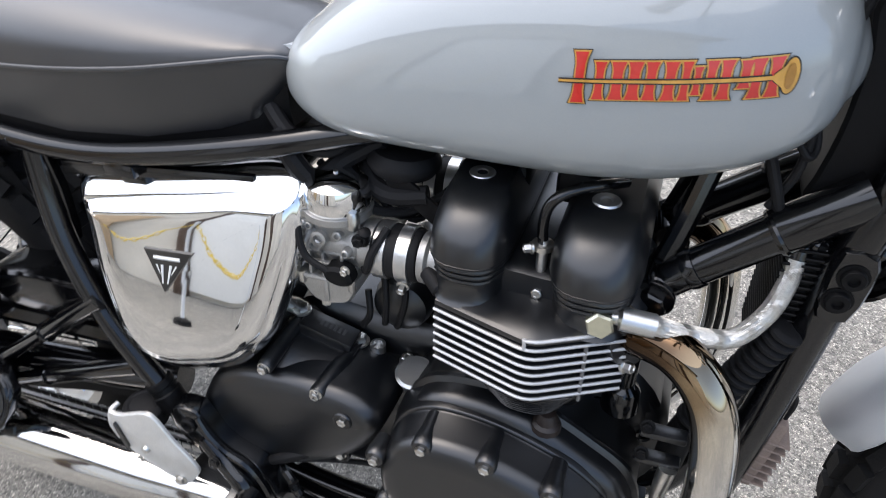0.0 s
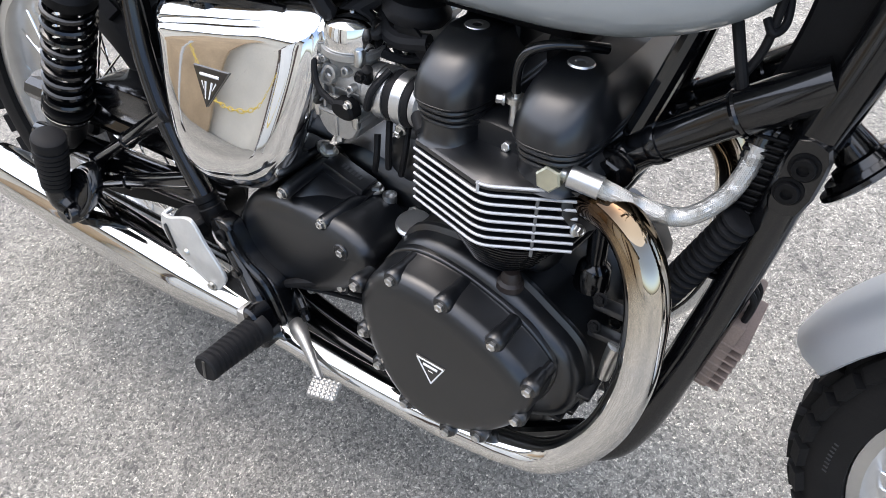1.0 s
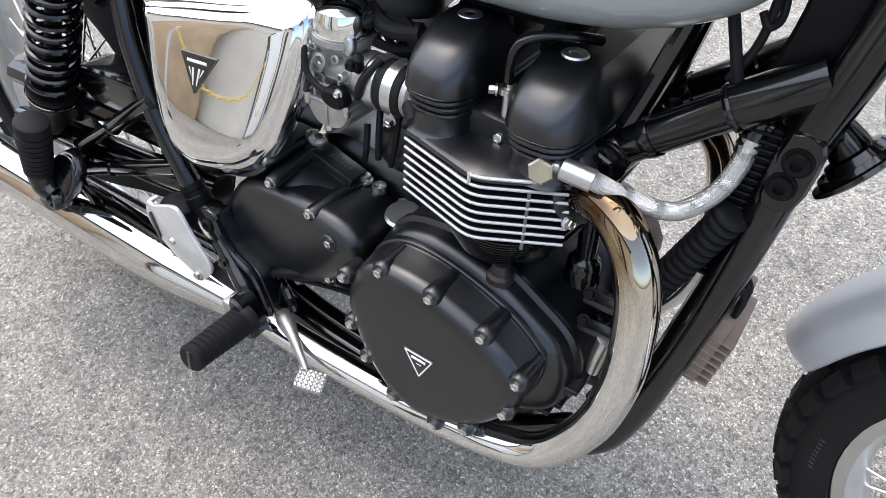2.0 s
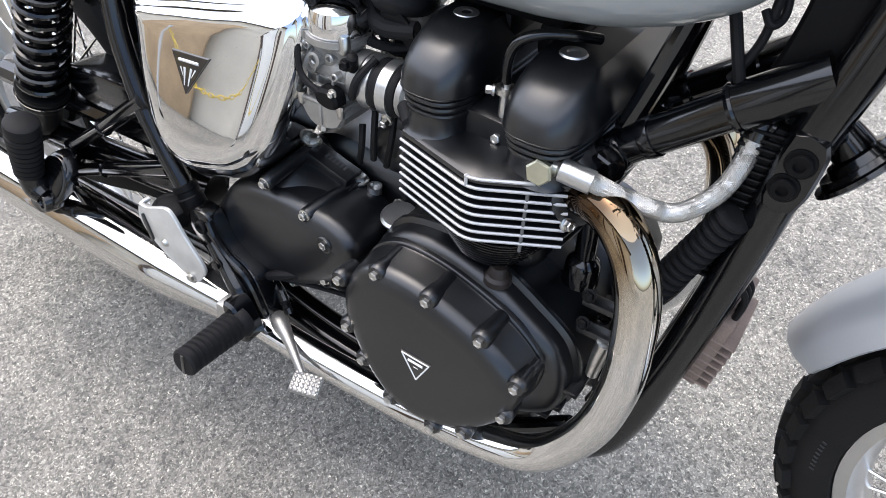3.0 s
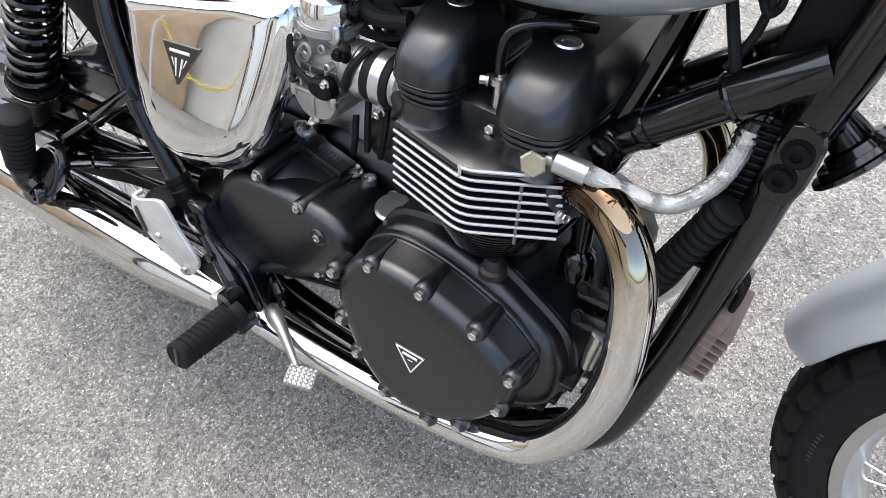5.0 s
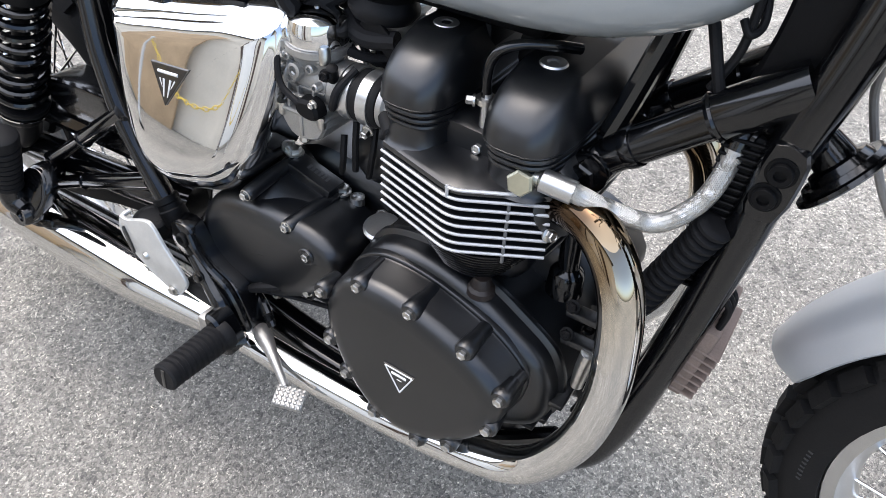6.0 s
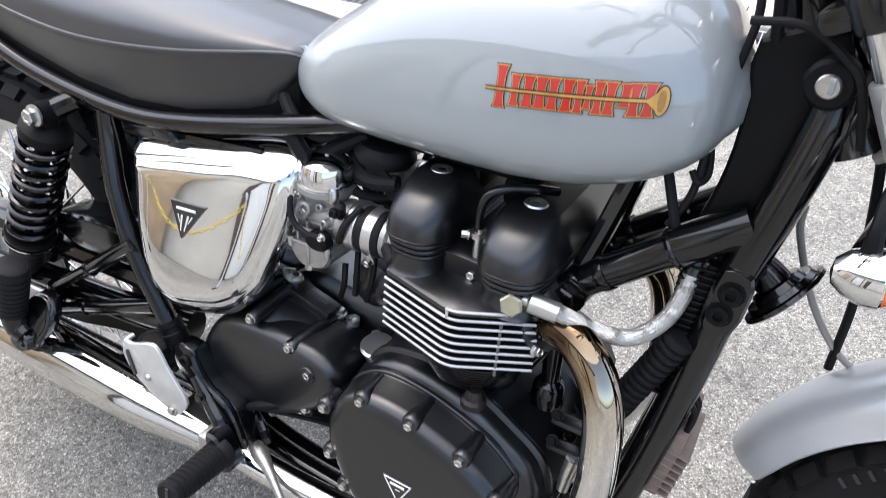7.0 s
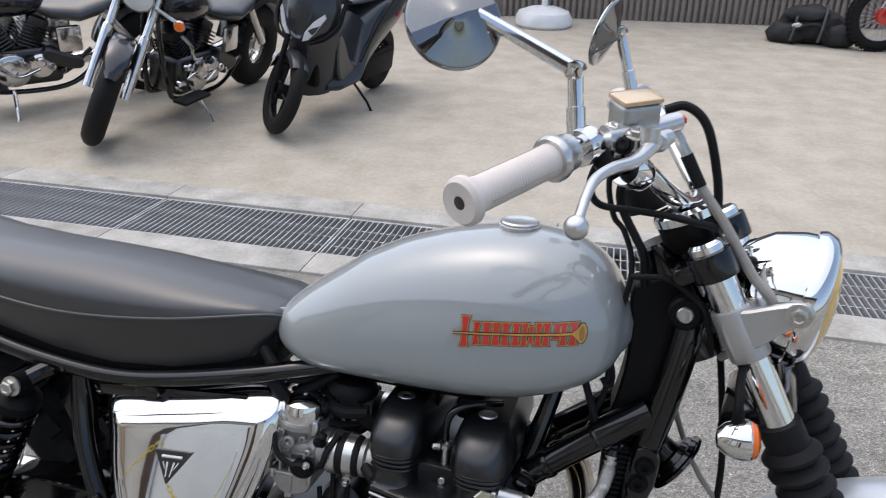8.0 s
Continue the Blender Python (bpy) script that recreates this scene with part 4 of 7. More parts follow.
def indicator():
    """The right-hand indicator; the left one is its mirror image about the turned fork."""
    c = Vector((0.481, -0.183, 0.901))
    flip = STEER @ Matrix.Diagonal((1, -1, 1, 1)) @ SI
    for m in (None, flip):
        ind = part("indicator", lathe([(0.003, -0.036), (0.012, -0.034), (0.021, -0.024), (0.0262, -0.008), (0.0265, 0.004), (0.025, 0.006)], c, (1, 0, 0.12), 24), M_CHROME, bike, "chrome bullet indicator with amber lens", mat4=m)
        part("indicator_lens", lathe([(0.024, 0.002), (0.0245, 0.007), (0.021, 0.013), (0.012, 0.017), (0.002, 0.018)], c, (1, 0, 0.12), 24), M_AMBER, ind, "orange indicator lens", mat4=m)
        part("indicator_stem", tube([c + Vector((-0.012, 0, 0.02)), c + Vector((-0.014, 0.004, 0.045)), c + Vector((-0.012, 0.03, 0.066)), c + Vector((0.0, 0.09, 0.075))], [0.009, 0.006, 0.006, 0.006], 10), M_PLAST, ind, mat4=m)


SI = STEER.inverted()
indicator()

# handlebar and controls
# darker cream that paints the shade inside the grip's grooves
M_GROOVE_SHADE = mat("grip_groove_shade", (0.42, 0.37, 0.33), 0.7, vary=0.1, scale=20)
GE, GI = Vector((0.136, -0.411, 1.200)), Vector((0.207, -0.291, 1.238))
SI = STEER.inverted()


def mirrored(p):
    q = SI @ Vector(p)
    q = STEER @ Vector((q.x, -q.y, q.z))
    q.x -= 0.12 * max(0.0, q.y - 0.05)
    return q


BARS = [GE.lerp(GI, 0.1), GI, Vector((0.240, -0.235, 1.253)), Vector((0.285, -0.16, 1.245)), Vector((0.352, -0.095, 1.19)), Vector((0.385, -0.045, 1.172))]
bar = part("handlebar", tube(BARS + [mirrored(p) for p in BARS[::-1]], 0.0128, 14), M_CHROME, bike, "chrome handlebar")
for e, i in ((GE, GI), (mirrored(GE), mirrored(GI))):
    d = (i - e)
    L = d.length
    part("grip", lathe([(0.006, 0.004), (0.007, 0.0), (0.022, -0.001), (0.0262, 0.004), (0.0262, 0.010), (0.021, 0.016), (0.0190, 0.026)] + [q for k in range(26) for q in ((0.0186, 0.028 + (L - 0.040) * k / 26), (0.0194, 0.028 + (L - 0.040) * (k + 0.5) / 26))] + [(0.0190, L - 0.01), (0.0195, L), (0.012, L)], e, d, 32), M_GRIP, bar, "cream rubber grip")
    u = d.orthogonal().normalized()
    v = d.normalized().cross(u)
    # grooves drawn as thin lines at the surface, their shade in the colour
    for k in range(3):
        a = 2 * math.pi * k / 3 + 0.9
        w = (u * math.cos(a) + v * math.sin(a)) * 0.0193
        part("grip_seam", tube([e + d * 0.20 + w, e + d * 0.95 + w], 0.0008, 5, straight=True), M_GROOVE_SHADE, bar)
    # black plug that paints the shade inside the hollow grip end
    part("grip_bore", lathe([(0.0005, 0.003), (0.0072, 0.003), (0.0072, -0.0002), (0.0005, -0.0012)], e, d, 20), M_INK_SHADE, bar)
    part("throttle_housing", lathe([(0.012, L), (0.0245, L), (0.027, L + 0.004), (0.027, L + 0.010), (0.023, L + 0.016), (0.022, L + 0.034), (0.013, L + 0.036)], e, d, 28), M_ALU, bar)

# tank emblem: plain bars in the emblem's colours
def on_tank(x, z, lift):
    return (x, tank_y(x, z) - lift, z)


def tank_patch(bm, x0, x1, zb0, zt0, zb1, zt1, lift, n=4):
    """A small patch that follows the tank's side, from the left edge zb0..zt0 to the right edge zb1..zt1."""
    g = []
    for i in range(n + 1):
        u = i / n
        x = x0 + (x1 - x0) * u
        b, t = zb0 + (zb1 - zb0) * u, zt0 + (zt1 - zt0) * u
        g.append([bm.verts.new(on_tank(x, b + (t - b) * j / n, lift)) for j in range(n + 1)])
    for i in range(n):
        for j in range(n):
            bm.faces.new((g[i][j], g[i + 1][j], g[i + 1][j + 1], g[i][j + 1]))


def mid(x):
    return 0.968 + (x - 0.083) * 0.118


emblem = None
STROKES = ((0.190, 0.240, 0.150, 1.35), (0.310, 0.352, 0.0, 1.0), (0.405, 0.458, 0.0, 1.0), (0.498, 0.552, 0.0, 1.0), (0.592, 0.640, 0.0, 1.0), (0.694, 0.744, 0.0, 1.0), (0.783, 0.820, 0.0, 1.0), (0.848, 0.878, 0.0, 0.72), (0.912, 0.952, 0.0, 1.0), (0.986, 1.032, 0.0, 1.0), (1.086, 1.130, 0.25, 0.70), (1.146, 1.192, 0.0, 1.0), (1.236, 1.284, 0.0, 1.0))
BARS_X = [(0.083 + (a - 0.095) * 0.1434, 0.083 + (b - 0.095) * 0.1434, -0.0158 * h + 0.0158 * c, 0.0158 * h + 0.0158 * c) for a, b, c, h in STROKES]


def waisted(bm, x0, x1, lo, hi, lift):
    """A bar with flared feet that follows the tank's side."""
    rows = []
    for k in range(9):
        v = k / 8
        f = 1 + 0.55 * max(0.0, abs(2 * v - 1) - 0.62) / 0.38
        c, h = (x0 + x1) / 2, (x1 - x0) / 2 * f
        rows.append([bm.verts.new(on_tank(x, mid(x) + lo + (hi - lo) * v, lift)) for x in (c - h, c - h / 3, c + h / 3, c + h)])
    for a, b in zip(rows, rows[1:]):
        for i in range(3):
            bm.faces.new((a[i], a[i + 1], b[i + 1], b[i]))


for name, mt, grow, lift in (("emblem_outline", M_INK_SHADE, 0.0019, 0.0009), ("emblem_edge", M_GOLD, 0.0012, 0.0014), ("emblem_bar", M_RED, 0.0, 0.0019)):
    for x0, x1, lo, hi in BARS_X:
        bm = bmesh.new()
        waisted(bm, x0 - grow, x1 + grow, lo - grow, hi + grow, lift)
        part(name, bm, mt, tank)
for name, mt, grow, lift in (("emblem_outline", M_INK_SHADE, 0.0012, 0.0021), ("emblem_rod", M_GOLD, 0.0, 0.0026)):
    bm = bmesh.new()
    tank_patch(bm, 0.083, 0.256, mid(0.083) - 0.0010 - grow, mid(0.083) + 0.0010 + grow, mid(0.256) - 0.0016 - grow, mid(0.256) + 0.0016 + grow, lift, 12)
    part(name, bm, mt, tank)
    bm = bmesh.new()
    bell = [bm.verts.new(on_tank(0.2615 + (0.0062 + grow) * math.cos(a), mid(0.2615) + (0.0142 + grow) * math.sin(a), lift)) for a in (2 * math.pi * k / 28 for k in range(28))]
    bm.faces.new(bell)
    tank_patch(bm, 0.249, 0.258, mid(0.249) - 0.002 - grow, mid(0.249) + 0.002 + grow, mid(0.258) - 0.010, mid(0.258) + 0.010, lift)
    part(name, bm, mt, tank)
bm = bmesh.new()
bm.faces.new([bm.verts.new(on_tank(0.2615 + 0.0036 * math.cos(a), mid(0.2615) + 0.0105 * math.sin(a), 0.0031)) for a in (2 * math.pi * k / 28 for k in range(28))])
part("bell_mouth", bm, M_GOLDDARK, tank)


# carburettors
def carb(sgn):
    cy = -0.088 * sgn
    c = part("carburettor", lathe([(0.01, 0.672), (0.026, 0.672), (0.027, 0.70), (0.024, 0.715), (0.028, 0.735), (0.034, 0.750), (0.041, 0.757), (0.041, 0.765), (0.02, 0.767)], (-0.162, cy, 0), (0.0, 0, 1), 28), M_CAST, bike, "cast aluminium carburettor with chrome cap")
    part("chrome_cap", lathe([(0.02, 0.766), (0.0375, 0.766), (0.0385, 0.770), (0.0385, 0.786), (0.0355, 0.796), (0.027, 0.802), (0.004, 0.805)], (-0.162, cy, 0), (0, 0, 1), 32), M_CHROME, c, "polished chrome carburettor cap")
    part("cap_screw", hexbolt((-0.162, cy, 0.804), (0, 0, 1), 0.003, 0.003), M_BOLT, c)
    for a in range(3):
        t = radians(40 + 120 * a)
        part("cap_lug", lathe([(0.002, 0.752), (0.0075, 0.752), (0.0075, 0.769), (0.005, 0.773), (0.001, 0.773)], (-0.162 + 0.038 * math.cos(t), cy - 0.038 * math.sin(t), 0), (0, 0, 1), 12), M_BOLT, c)
    part("venturi", lathe([(0.024, -0.045), (0.033, -0.045), (0.033, -0.03), (0.029, -0.025), (0.029, 0.03), (0.032, 0.034), (0.032, 0.048), (0.02, 0.048)], (-0.162, cy, 0.716), (1, 0, 0), 28), M_CAST, c)
    part("carb_rib", box(-0.192, -0.135, cy - 0.036 * sgn - 0.004, cy - 0.036 * sgn + 0.004, 0.700, 0.706, 0.002), M_CAST, c)
    part("float_bowl", pillow([(-0.200, 0.676), (-0.135, 0.676), (-0.137, 0.655), (-0.150, 0.644), (-0.178, 0.640), (-0.195, 0.652)], [(0.002, cy + 0.034), (0, cy + 0.03), (0, cy - 0.03), (0.003, cy - 0.034)], 2), M_CAST, c)
    part("bowl_flange", box(-0.206, -0.130, cy - 0.037, cy + 0.037, 0.674, 0.682, 0.004), M_CAST, c)
    for x in (-0.200, -0.136):
        for y in (-0.033, 0.033):
            part("bowl_screw", lathe([(0.001, 0), (0.0055, 0), (0.0055, -0.014), (0.004, -0.017), (0.001, -0.017)], (x, cy + y, 0.684), (0, 0, 1), 10), M_BOLT, c)
    part("drain_screw", hexbolt((-0.178, cy - 0.02 * sgn, 0.640), (0, -0.2, -1), 0.006, 0.012), M_BOLT, c)
    part("throttle_sensor", pillow([(-0.164, 0.703), (-0.148, 0.709), (-0.133, 0.704), (-0.130, 0.688), (-0.146, 0.682), (-0.162, 0.688)], [(0, cy - 0.03 * sgn), (0, cy - 0.046 * sgn), (0.004, cy - 0.050 * sgn)], 3), M_PLAST, c, "black throttle position sensor")
    part("sensor_screw", hexbolt((-0.137, cy - 0.045 * sgn, 0.706), (0, -sgn, 0), 0.0045, 0.007), M_BOLT, c)
    part("sensor_wire", tube([(-0.158, cy - 0.046 * sgn, 0.70), (-0.185, cy - 0.046 * sgn, 0.716), (-0.196, cy - 0.038 * sgn, 0.745), (-0.198, cy - 0.02 * sgn, 0.775), (-0.19, cy, 0.80)], 0.0042, 8), M_RUBBER, c)
    part("side_nipple", lathe([(0.002, 0), (0.0095, 0), (0.0095, 0.012), (0.006, 0.013), (0.005, 0.006)], (-0.172, cy - 0.026 * sgn, 0.735), (0.0, -sgn, 0.1), 16), M_CAST, c)
    part("needle_cover", lathe([(0.004, 0), (0.007, 0), (0.007, 0.022), (0.004, 0.024)], (-0.122, cy - 0.024 * sgn, 0.735), (0.3, -0.4 * sgn, 1), 12), M_PLAST, c)
    # bosses, ribs and screws on the body
    for x, z, r, h in ((-0.178, 0.725, 0.0085, 0.012), (-0.150, 0.742, 0.006, 0.010), (-0.186, 0.748, 0.005, 0.008), (-0.140, 0.722, 0.0055, 0.014), (-0.158, 0.690, 0.0065, 0.010)):
        part("carb_boss", lathe([(r * 0.3, 0), (r, 0), (r, h), (r * 0.8, h + 0.0015), (r * 0.55, h + 0.0015), (r * 0.5, h - 0.003), (0.0005, h - 0.003)], (x, cy - 0.024 * sgn, z), (0, -sgn, 0.05), 14), M_CAST, c)
    for z in (0.694, 0.712, 0.752):
        part("carb_rib", box(-0.194, -0.132, cy - 0.031, cy + 0.031, z, z + 0.0035, 0.0012), M_CAST, c)
    for x in (-0.188, -0.171, -0.147):
        part("carb_web", box(x - 0.002, x + 0.002, cy - 0.034, cy + 0.034, 0.682, 0.715, 0.001), M_CAST, c)
    part("fuel_elbow", tube([(-0.125, cy - 0.02 * sgn, 0.700), (-0.115, cy - 0.036 * sgn, 0.706), (-0.108, cy - 0.034 * sgn, 0.730), (-0.098, cy - 0.01 * sgn, 0.75)], 0.005, 10), M_RUBBER, c)
    part("link_screw", hexbolt((-0.122, cy - 0.036 * sgn, 0.745), (0.2, -sgn, 0.2), 0.006, 0.010), M_PLAST, c)
    part("bowl_rib", box(-0.172, -0.166, cy - 0.0365, cy + 0.0365, 0.646, 0.676, 0.002), M_CAST, c)
    # rubbers and intake stub
    part("intake_boot", lathe([(0.02, -0.115), (0.030, -0.115), (0.0325, -0.108), (0.0325, -0.064), (0.030, -0.060), (0.02, -0.058)], (0, cy, 0.714), (1, 0, 0.0), 30), M_RUBBER, c, "black rubber intake boot")
    for x0 in (-0.112, -0.084):
        part("hose_clamp", lathe([(0.0325, 0), (0.0345, 0.0005), (0.0345, 0.0155), (0.0325, 0.016)], (x0, cy, 0.714), (1, 0, 0), 30), M_ALU, c, "bright steel hose clamp")
    part("clamp_screw", hexbolt((-0.080, cy - 0.012 * sgn, 0.676), (0, -sgn, -0.3), 0.006, 0.012), M_BOLT, c)
    part("intake_stub", lathe([(0.02, -0.058), (0.030, -0.058), (0.031, -0.05), (0.027, -0.046), (0.028, -0.028), (0.034, -0.024), (0.036, -0.012), (0.02, -0.012)], (0, cy, 0.714), (1, 0, 0), 28), M_CAST, c)
    part("stub_cap", lathe([(0.004, 0), (0.010, 0), (0.010, 0.028), (0.007, 0.031), (0.001, 0.031)], (-0.045, cy - 0.024 * sgn, 0.712), (0.75, -0.65 * sgn, -0.25), 16), M_RUBBER, c)
    part("air_boot", lathe([(0.025, -0.262), (0.039, -0.262), (0.041, -0.255), (0.036, -0.244), (0.040, -0.236), (0.034, -0.222), (0.038, -0.214), (0.036, -0.205), (0.02, -0.203)], (0, cy, 0.716), (1, 0, 0), 28), M_RUBBER, c)
    return c


carb(1)
carb(-1)
box_ = part("airbox", box(-0.47, -0.255, -0.10, 0.10, 0.60, 0.79, 0.03, seg=4), M_PLAST, bike, "black plastic airbox")
part("battery_tray", box(-0.54, -0.47, -0.09, 0.09, 0.55, 0.78, 0.015), M_PLAST, box_)
bm = lathe([(0.018, 0), (0.036, 0.002), (0.043, 0.012), (0.043, 0.018), (0.036, 0.028), (0.018, 0.030)], (-0.098, -0.045, 0.795), (0.05, 0.1, 1), 30)
sn = part("airbox_snorkel", bm, M_RUBBER, bike, "black rubber breather cap")
part("breather_elbow", tube([(-0.15, -0.03, 0.80), (-0.13, -0.062, 0.785), (-0.10, -0.075, 0.78), (-0.06, -0.07, 0.785)], 0.0115, 10), M_RUBBER, sn)
part("bracket_arm", box(-0.012, 0.012, -0.003, 0.003, -0.05, 0.05, 0.002, Matrix.Translation((-0.062, -0.075, 0.775)) @ Matrix.Rotation(radians(-52), 4, "Y")), M_PLAST, sn)
for i in range(5):
    y0 = -0.075 + 0.012 * i
    part("vacuum_hose", tube([(-0.215 + 0.02 * i, y0, 0.80), (-0.15 + 0.015 * i, y0 - 0.02, 0.775 - 0.01 * i), (-0.10 + 0.01 * i, y0 + 0.01, 0.75), (-0.045, y0 + 0.03, 0.77)], 0.0048, 8), M_RUBBER, sn)
for p in ([(-0.11, -0.085, 0.672), (-0.105, -0.095, 0.64), (-0.11, -0.09, 0.60)], [(-0.09, -0.07, 0.67), (-0.085, -0.085, 0.635), (-0.10, -0.075, 0.585)], [(-0.135, -0.08, 0.64), (-0.13, -0.09, 0.61), (-0.15, -0.07, 0.57)]):
    part("overflow_hose", tube(p, 0.0046, 8), M_RUBBER, sn)
part("starter_cover", lathe([(0.004, -0.064), (0.022, -0.062), (0.036, -0.052), (0.040, -0.036), (0.040, 0.10), (0.01, 0.10)], (-0.105, 0, 0.598), (0, 1, 0), 28), M_SATIN, eng)

# head fittings
br = part("breather_pipe", tube([(0.079, -0.104, 0.772), (0.077, -0.104, 0.797), (0.080, -0.102, 0.817), (0.090, -0.098, 0.830), (0.107, -0.088, 0.836), (0.129, -0.070, 0.835), (0.149, -0.040, 0.826)], 0.0058, 14, 8), M_FRAME, bike, "black rubber breather hose with a wire clip")
part("breather_tube", tube([(0.079, -0.104, 0.705), (0.079, -0.104, 0.780)], 0.0058, 12, straight=True), M_ALU, br)
part("wire_clip", lathe([(0.0095, 0), (0.0118, 0.001), (0.0118, 0.007), (0.0095, 0.008)], (0.079, -0.104, 0.768), (0, 0, 1), 20), M_BOLT, br)
part("clip_screw", hexbolt((0.070, -0.112, 0.772), (-0.8, -0.4, 0), 0.005, 0.010), M_BOLT, br)
part("clip_nut", hexbolt((0.079, -0.112, 0.716), (0, -1, 0.2), 0.006, 0.007), M_BOLT, br)
HOSE = [(0.200, -0.137, 0.725), (0.239, -0.118, 0.707), (0.282, -0.098, 0.698), (0.311, -0.075, 0.719), (0.323, -0.060, 0.750), (0.326, -0.048, 0.783)]


def braid(pts, r, strands, pitch, wire):
    """Two crossing sets of flat wires wound round a path."""
    path = smooth_path(pts, 40)
    bm, up, frames, s = bmesh.new(), None, [], 0.0
    for i, p in enumerate(path):
        d = (path[min(i + 1, len(path) - 1)] - path[max(i - 1, 0)]).normalized()
        up = d.orthogonal().normalized() if up is None else (up - d * up.dot(d)).normalized()
        if i:
            s += (p - path[i - 1]).length
        frames.append((p, up.copy(), d.cross(up), s))
    for way in (-1, 1):
        for k in range(strands):
            ln = []
            for i, (p, u, v, s) in enumerate(frames):
                a = way * 2 * math.pi * s / pitch + 2 * math.pi * k / strands
                lift = r + wire * 0.35 * math.sin(2 * math.pi * s / pitch * strands + 2 * math.pi * k * (1 if way > 0 else 1) + (way + 1) * math.pi / 2)
                ln.append(p + (u * math.cos(a) + v * math.sin(a)) * lift)
            tube(ln, wire, 4, bm=bm, straight=True)
    return bm


hose = part("oil_hose", tube(HOSE, 0.0092, 18, 10), M_HOSECORE, bike, "braided steel oil hose with banjo fitting")
tagged(part("hose_braid", braid(HOSE, 0.0094, 16, 0.036, 0.0010), M_BRAID, hose, "bright braided steel wire"), kind="stuff")
part("banjo_bolt", lathe([(0.004, 0.002), (0.0150, 0.003), (0.0150, 0.0135), (0.0128, 0.016), (0.002, 0.0162)], (0.150, -0.141, 0.721), (0.12, -0.98, 0.15), 6), mat("pale_zinc", (0.62, 0.60, 0.46), 0.33, 0.9, vary=0.06, scale=40), hose, "pale zinc hexagon banjo bolt")
part("banjo_eye", lathe([(0.005, 0), (0.0150, 0), (0.0162, 0.003), (0.0162, 0.010), (0.0150, 0.013), (0.005, 0.013)], (0.148, -0.128, 0.719), (0.12, -0.98, 0.15), 28), M_ALU, hose)
part("hose_collar", tube([(0.156, -0.138, 0.726), (0.169, -0.140, 0.7275), (0.170, -0.140, 0.7275), (0.204, -0.136, 0.723)], [0.008, 0.008, 0.0128, 0.0128], 20, straight=True), M_ALU, hose)
part("hose_end", tube([(0.326, -0.049, 0.778), (0.327, -0.044, 0.792), (0.330, -0.032, 0.802), (0.338, -0.012, 0.803)], [0.0135, 0.0135, 0.011, 0.010], 16), M_FRAME, hose)
part("hose_union", hexbolt((0.338, -0.042, 0.793), (0.9, -0.2, -0.2), 0.011, 0.018), M_FRAME, hose)
for sgn in (-1, 1):
    part("brace_bolt", hexbolt((0.1985, sgn * 0.082, 0.719), (-0.15, sgn, -0.05), 0.017, 0.020), M_FRAME, bike)
    part("brace_boss", lathe([(0.006, -0.045), (0.022, -0.045), (0.0235, -0.04), (0.0235, 0.016), (0.021, 0.019), (0.006, 0.019)], (0.1995, sgn * 0.064, 0.721), (-0.15, sgn, -0.05), 28), M_FRAME, bike)
    part("brace_weld", lathe([(0.018, -0.005), (0.0240, -0.004), (0.0260, 0.0), (0.0250, 0.003), (0.018, 0.004)], (0.3005, sgn * 0.0568, 0.8075), (0.79, -0.1 * sgn, 0.6), 24), M_FRAME, bike)
    fb = part("downtube_bracket", pillow([(0.358, 0.811), (0.390, 0.808), (0.394, 0.777), (0.384, 0.729), (0.354, 0.729), (0.352, 0.758)], [(0.0, sgn * 0.035), (0.0, sgn * 0.073), (0.003, sgn * 0.077)], 2), M_FRAME, bike, "black frame bracket with two socket bolts")
    for x, z in ((0.3735, 0.784), (0.3675, 0.755)):
        part("socket_bolt", lathe([(0.002, 0), (0.0150, 0), (0.0150, 0.002), (0.0118, 0.0022), (0.0118, 0.006), (0.0105, 0.008), (0.0058, 0.008), (0.0055, 0.004), (0.0005, 0.004)], (x, sgn * 0.0765, z), (0, sgn, 0), 24), M_PLAST, fb)
part("exhaust_flange", lathe([(0.02, -0.012), (0.036, -0.012), (0.038, -0.008), (0.038, 0.004), (0.03, 0.006)], (0.182, -0.105, 0.684), (0.82, -0.5, 0.3), 24), M_SATIN, head)
for p in ((0.182, -0.128, 0.655), (0.196, -0.075, 0.712)):
    part("flange_nut", hexbolt(p, (0.82, -0.5, 0.3), 0.0062, 0.012), M_BOLT, head)
vent = part("oil_feed_tube", tube([(0.186, -0.065, 0.665), (0.1875, -0.060, 0.625), (0.187, -0.050, 0.556)], 0.0135, 16), M_FRAME, eng)
part("feed_collar", lathe([(0.008, -0.03), (0.024, -0.03), (0.022, 0), (0.019, 0.005), (0.014, 0.010)], (0.187, -0.050, 0.548), (0, 0, 1), 20), M_FRAME, vent)

# ribs and bosses on the crankcase
M_STUD = mat("brown_black_rubber_plug", (0.016, 0.011, 0.009), 0.5, vary=0.3, scale=40, fine=500, bump=0.2)
for x, y, z, r in ((-0.004, -0.100, 0.540, 0.0125), (0.109, -0.126, 0.545, 0.0135)):
    part("stud_boss", lathe([(0.004, -0.012), (r * 1.35, -0.012), (r * 1.3, -0.004), (r * 1.0, 0.0), (r * 0.95, 0.006), (r * 0.72, 0.013), (r * 0.3, 0.0145), (0.001, 0.0145)], (x, y, z - 0.004), (0, 0, 1), 12), M_STUD, eng)
for x, z in ((0.205, 0.36), (0.222, 0.40), (0.19, 0.335)):
    part("case_web", box(x - 0.02, x + 0.02, -0.13, -0.07, z - 0.004, z + 0.004, 0.002, None), M_SATIN, eng)
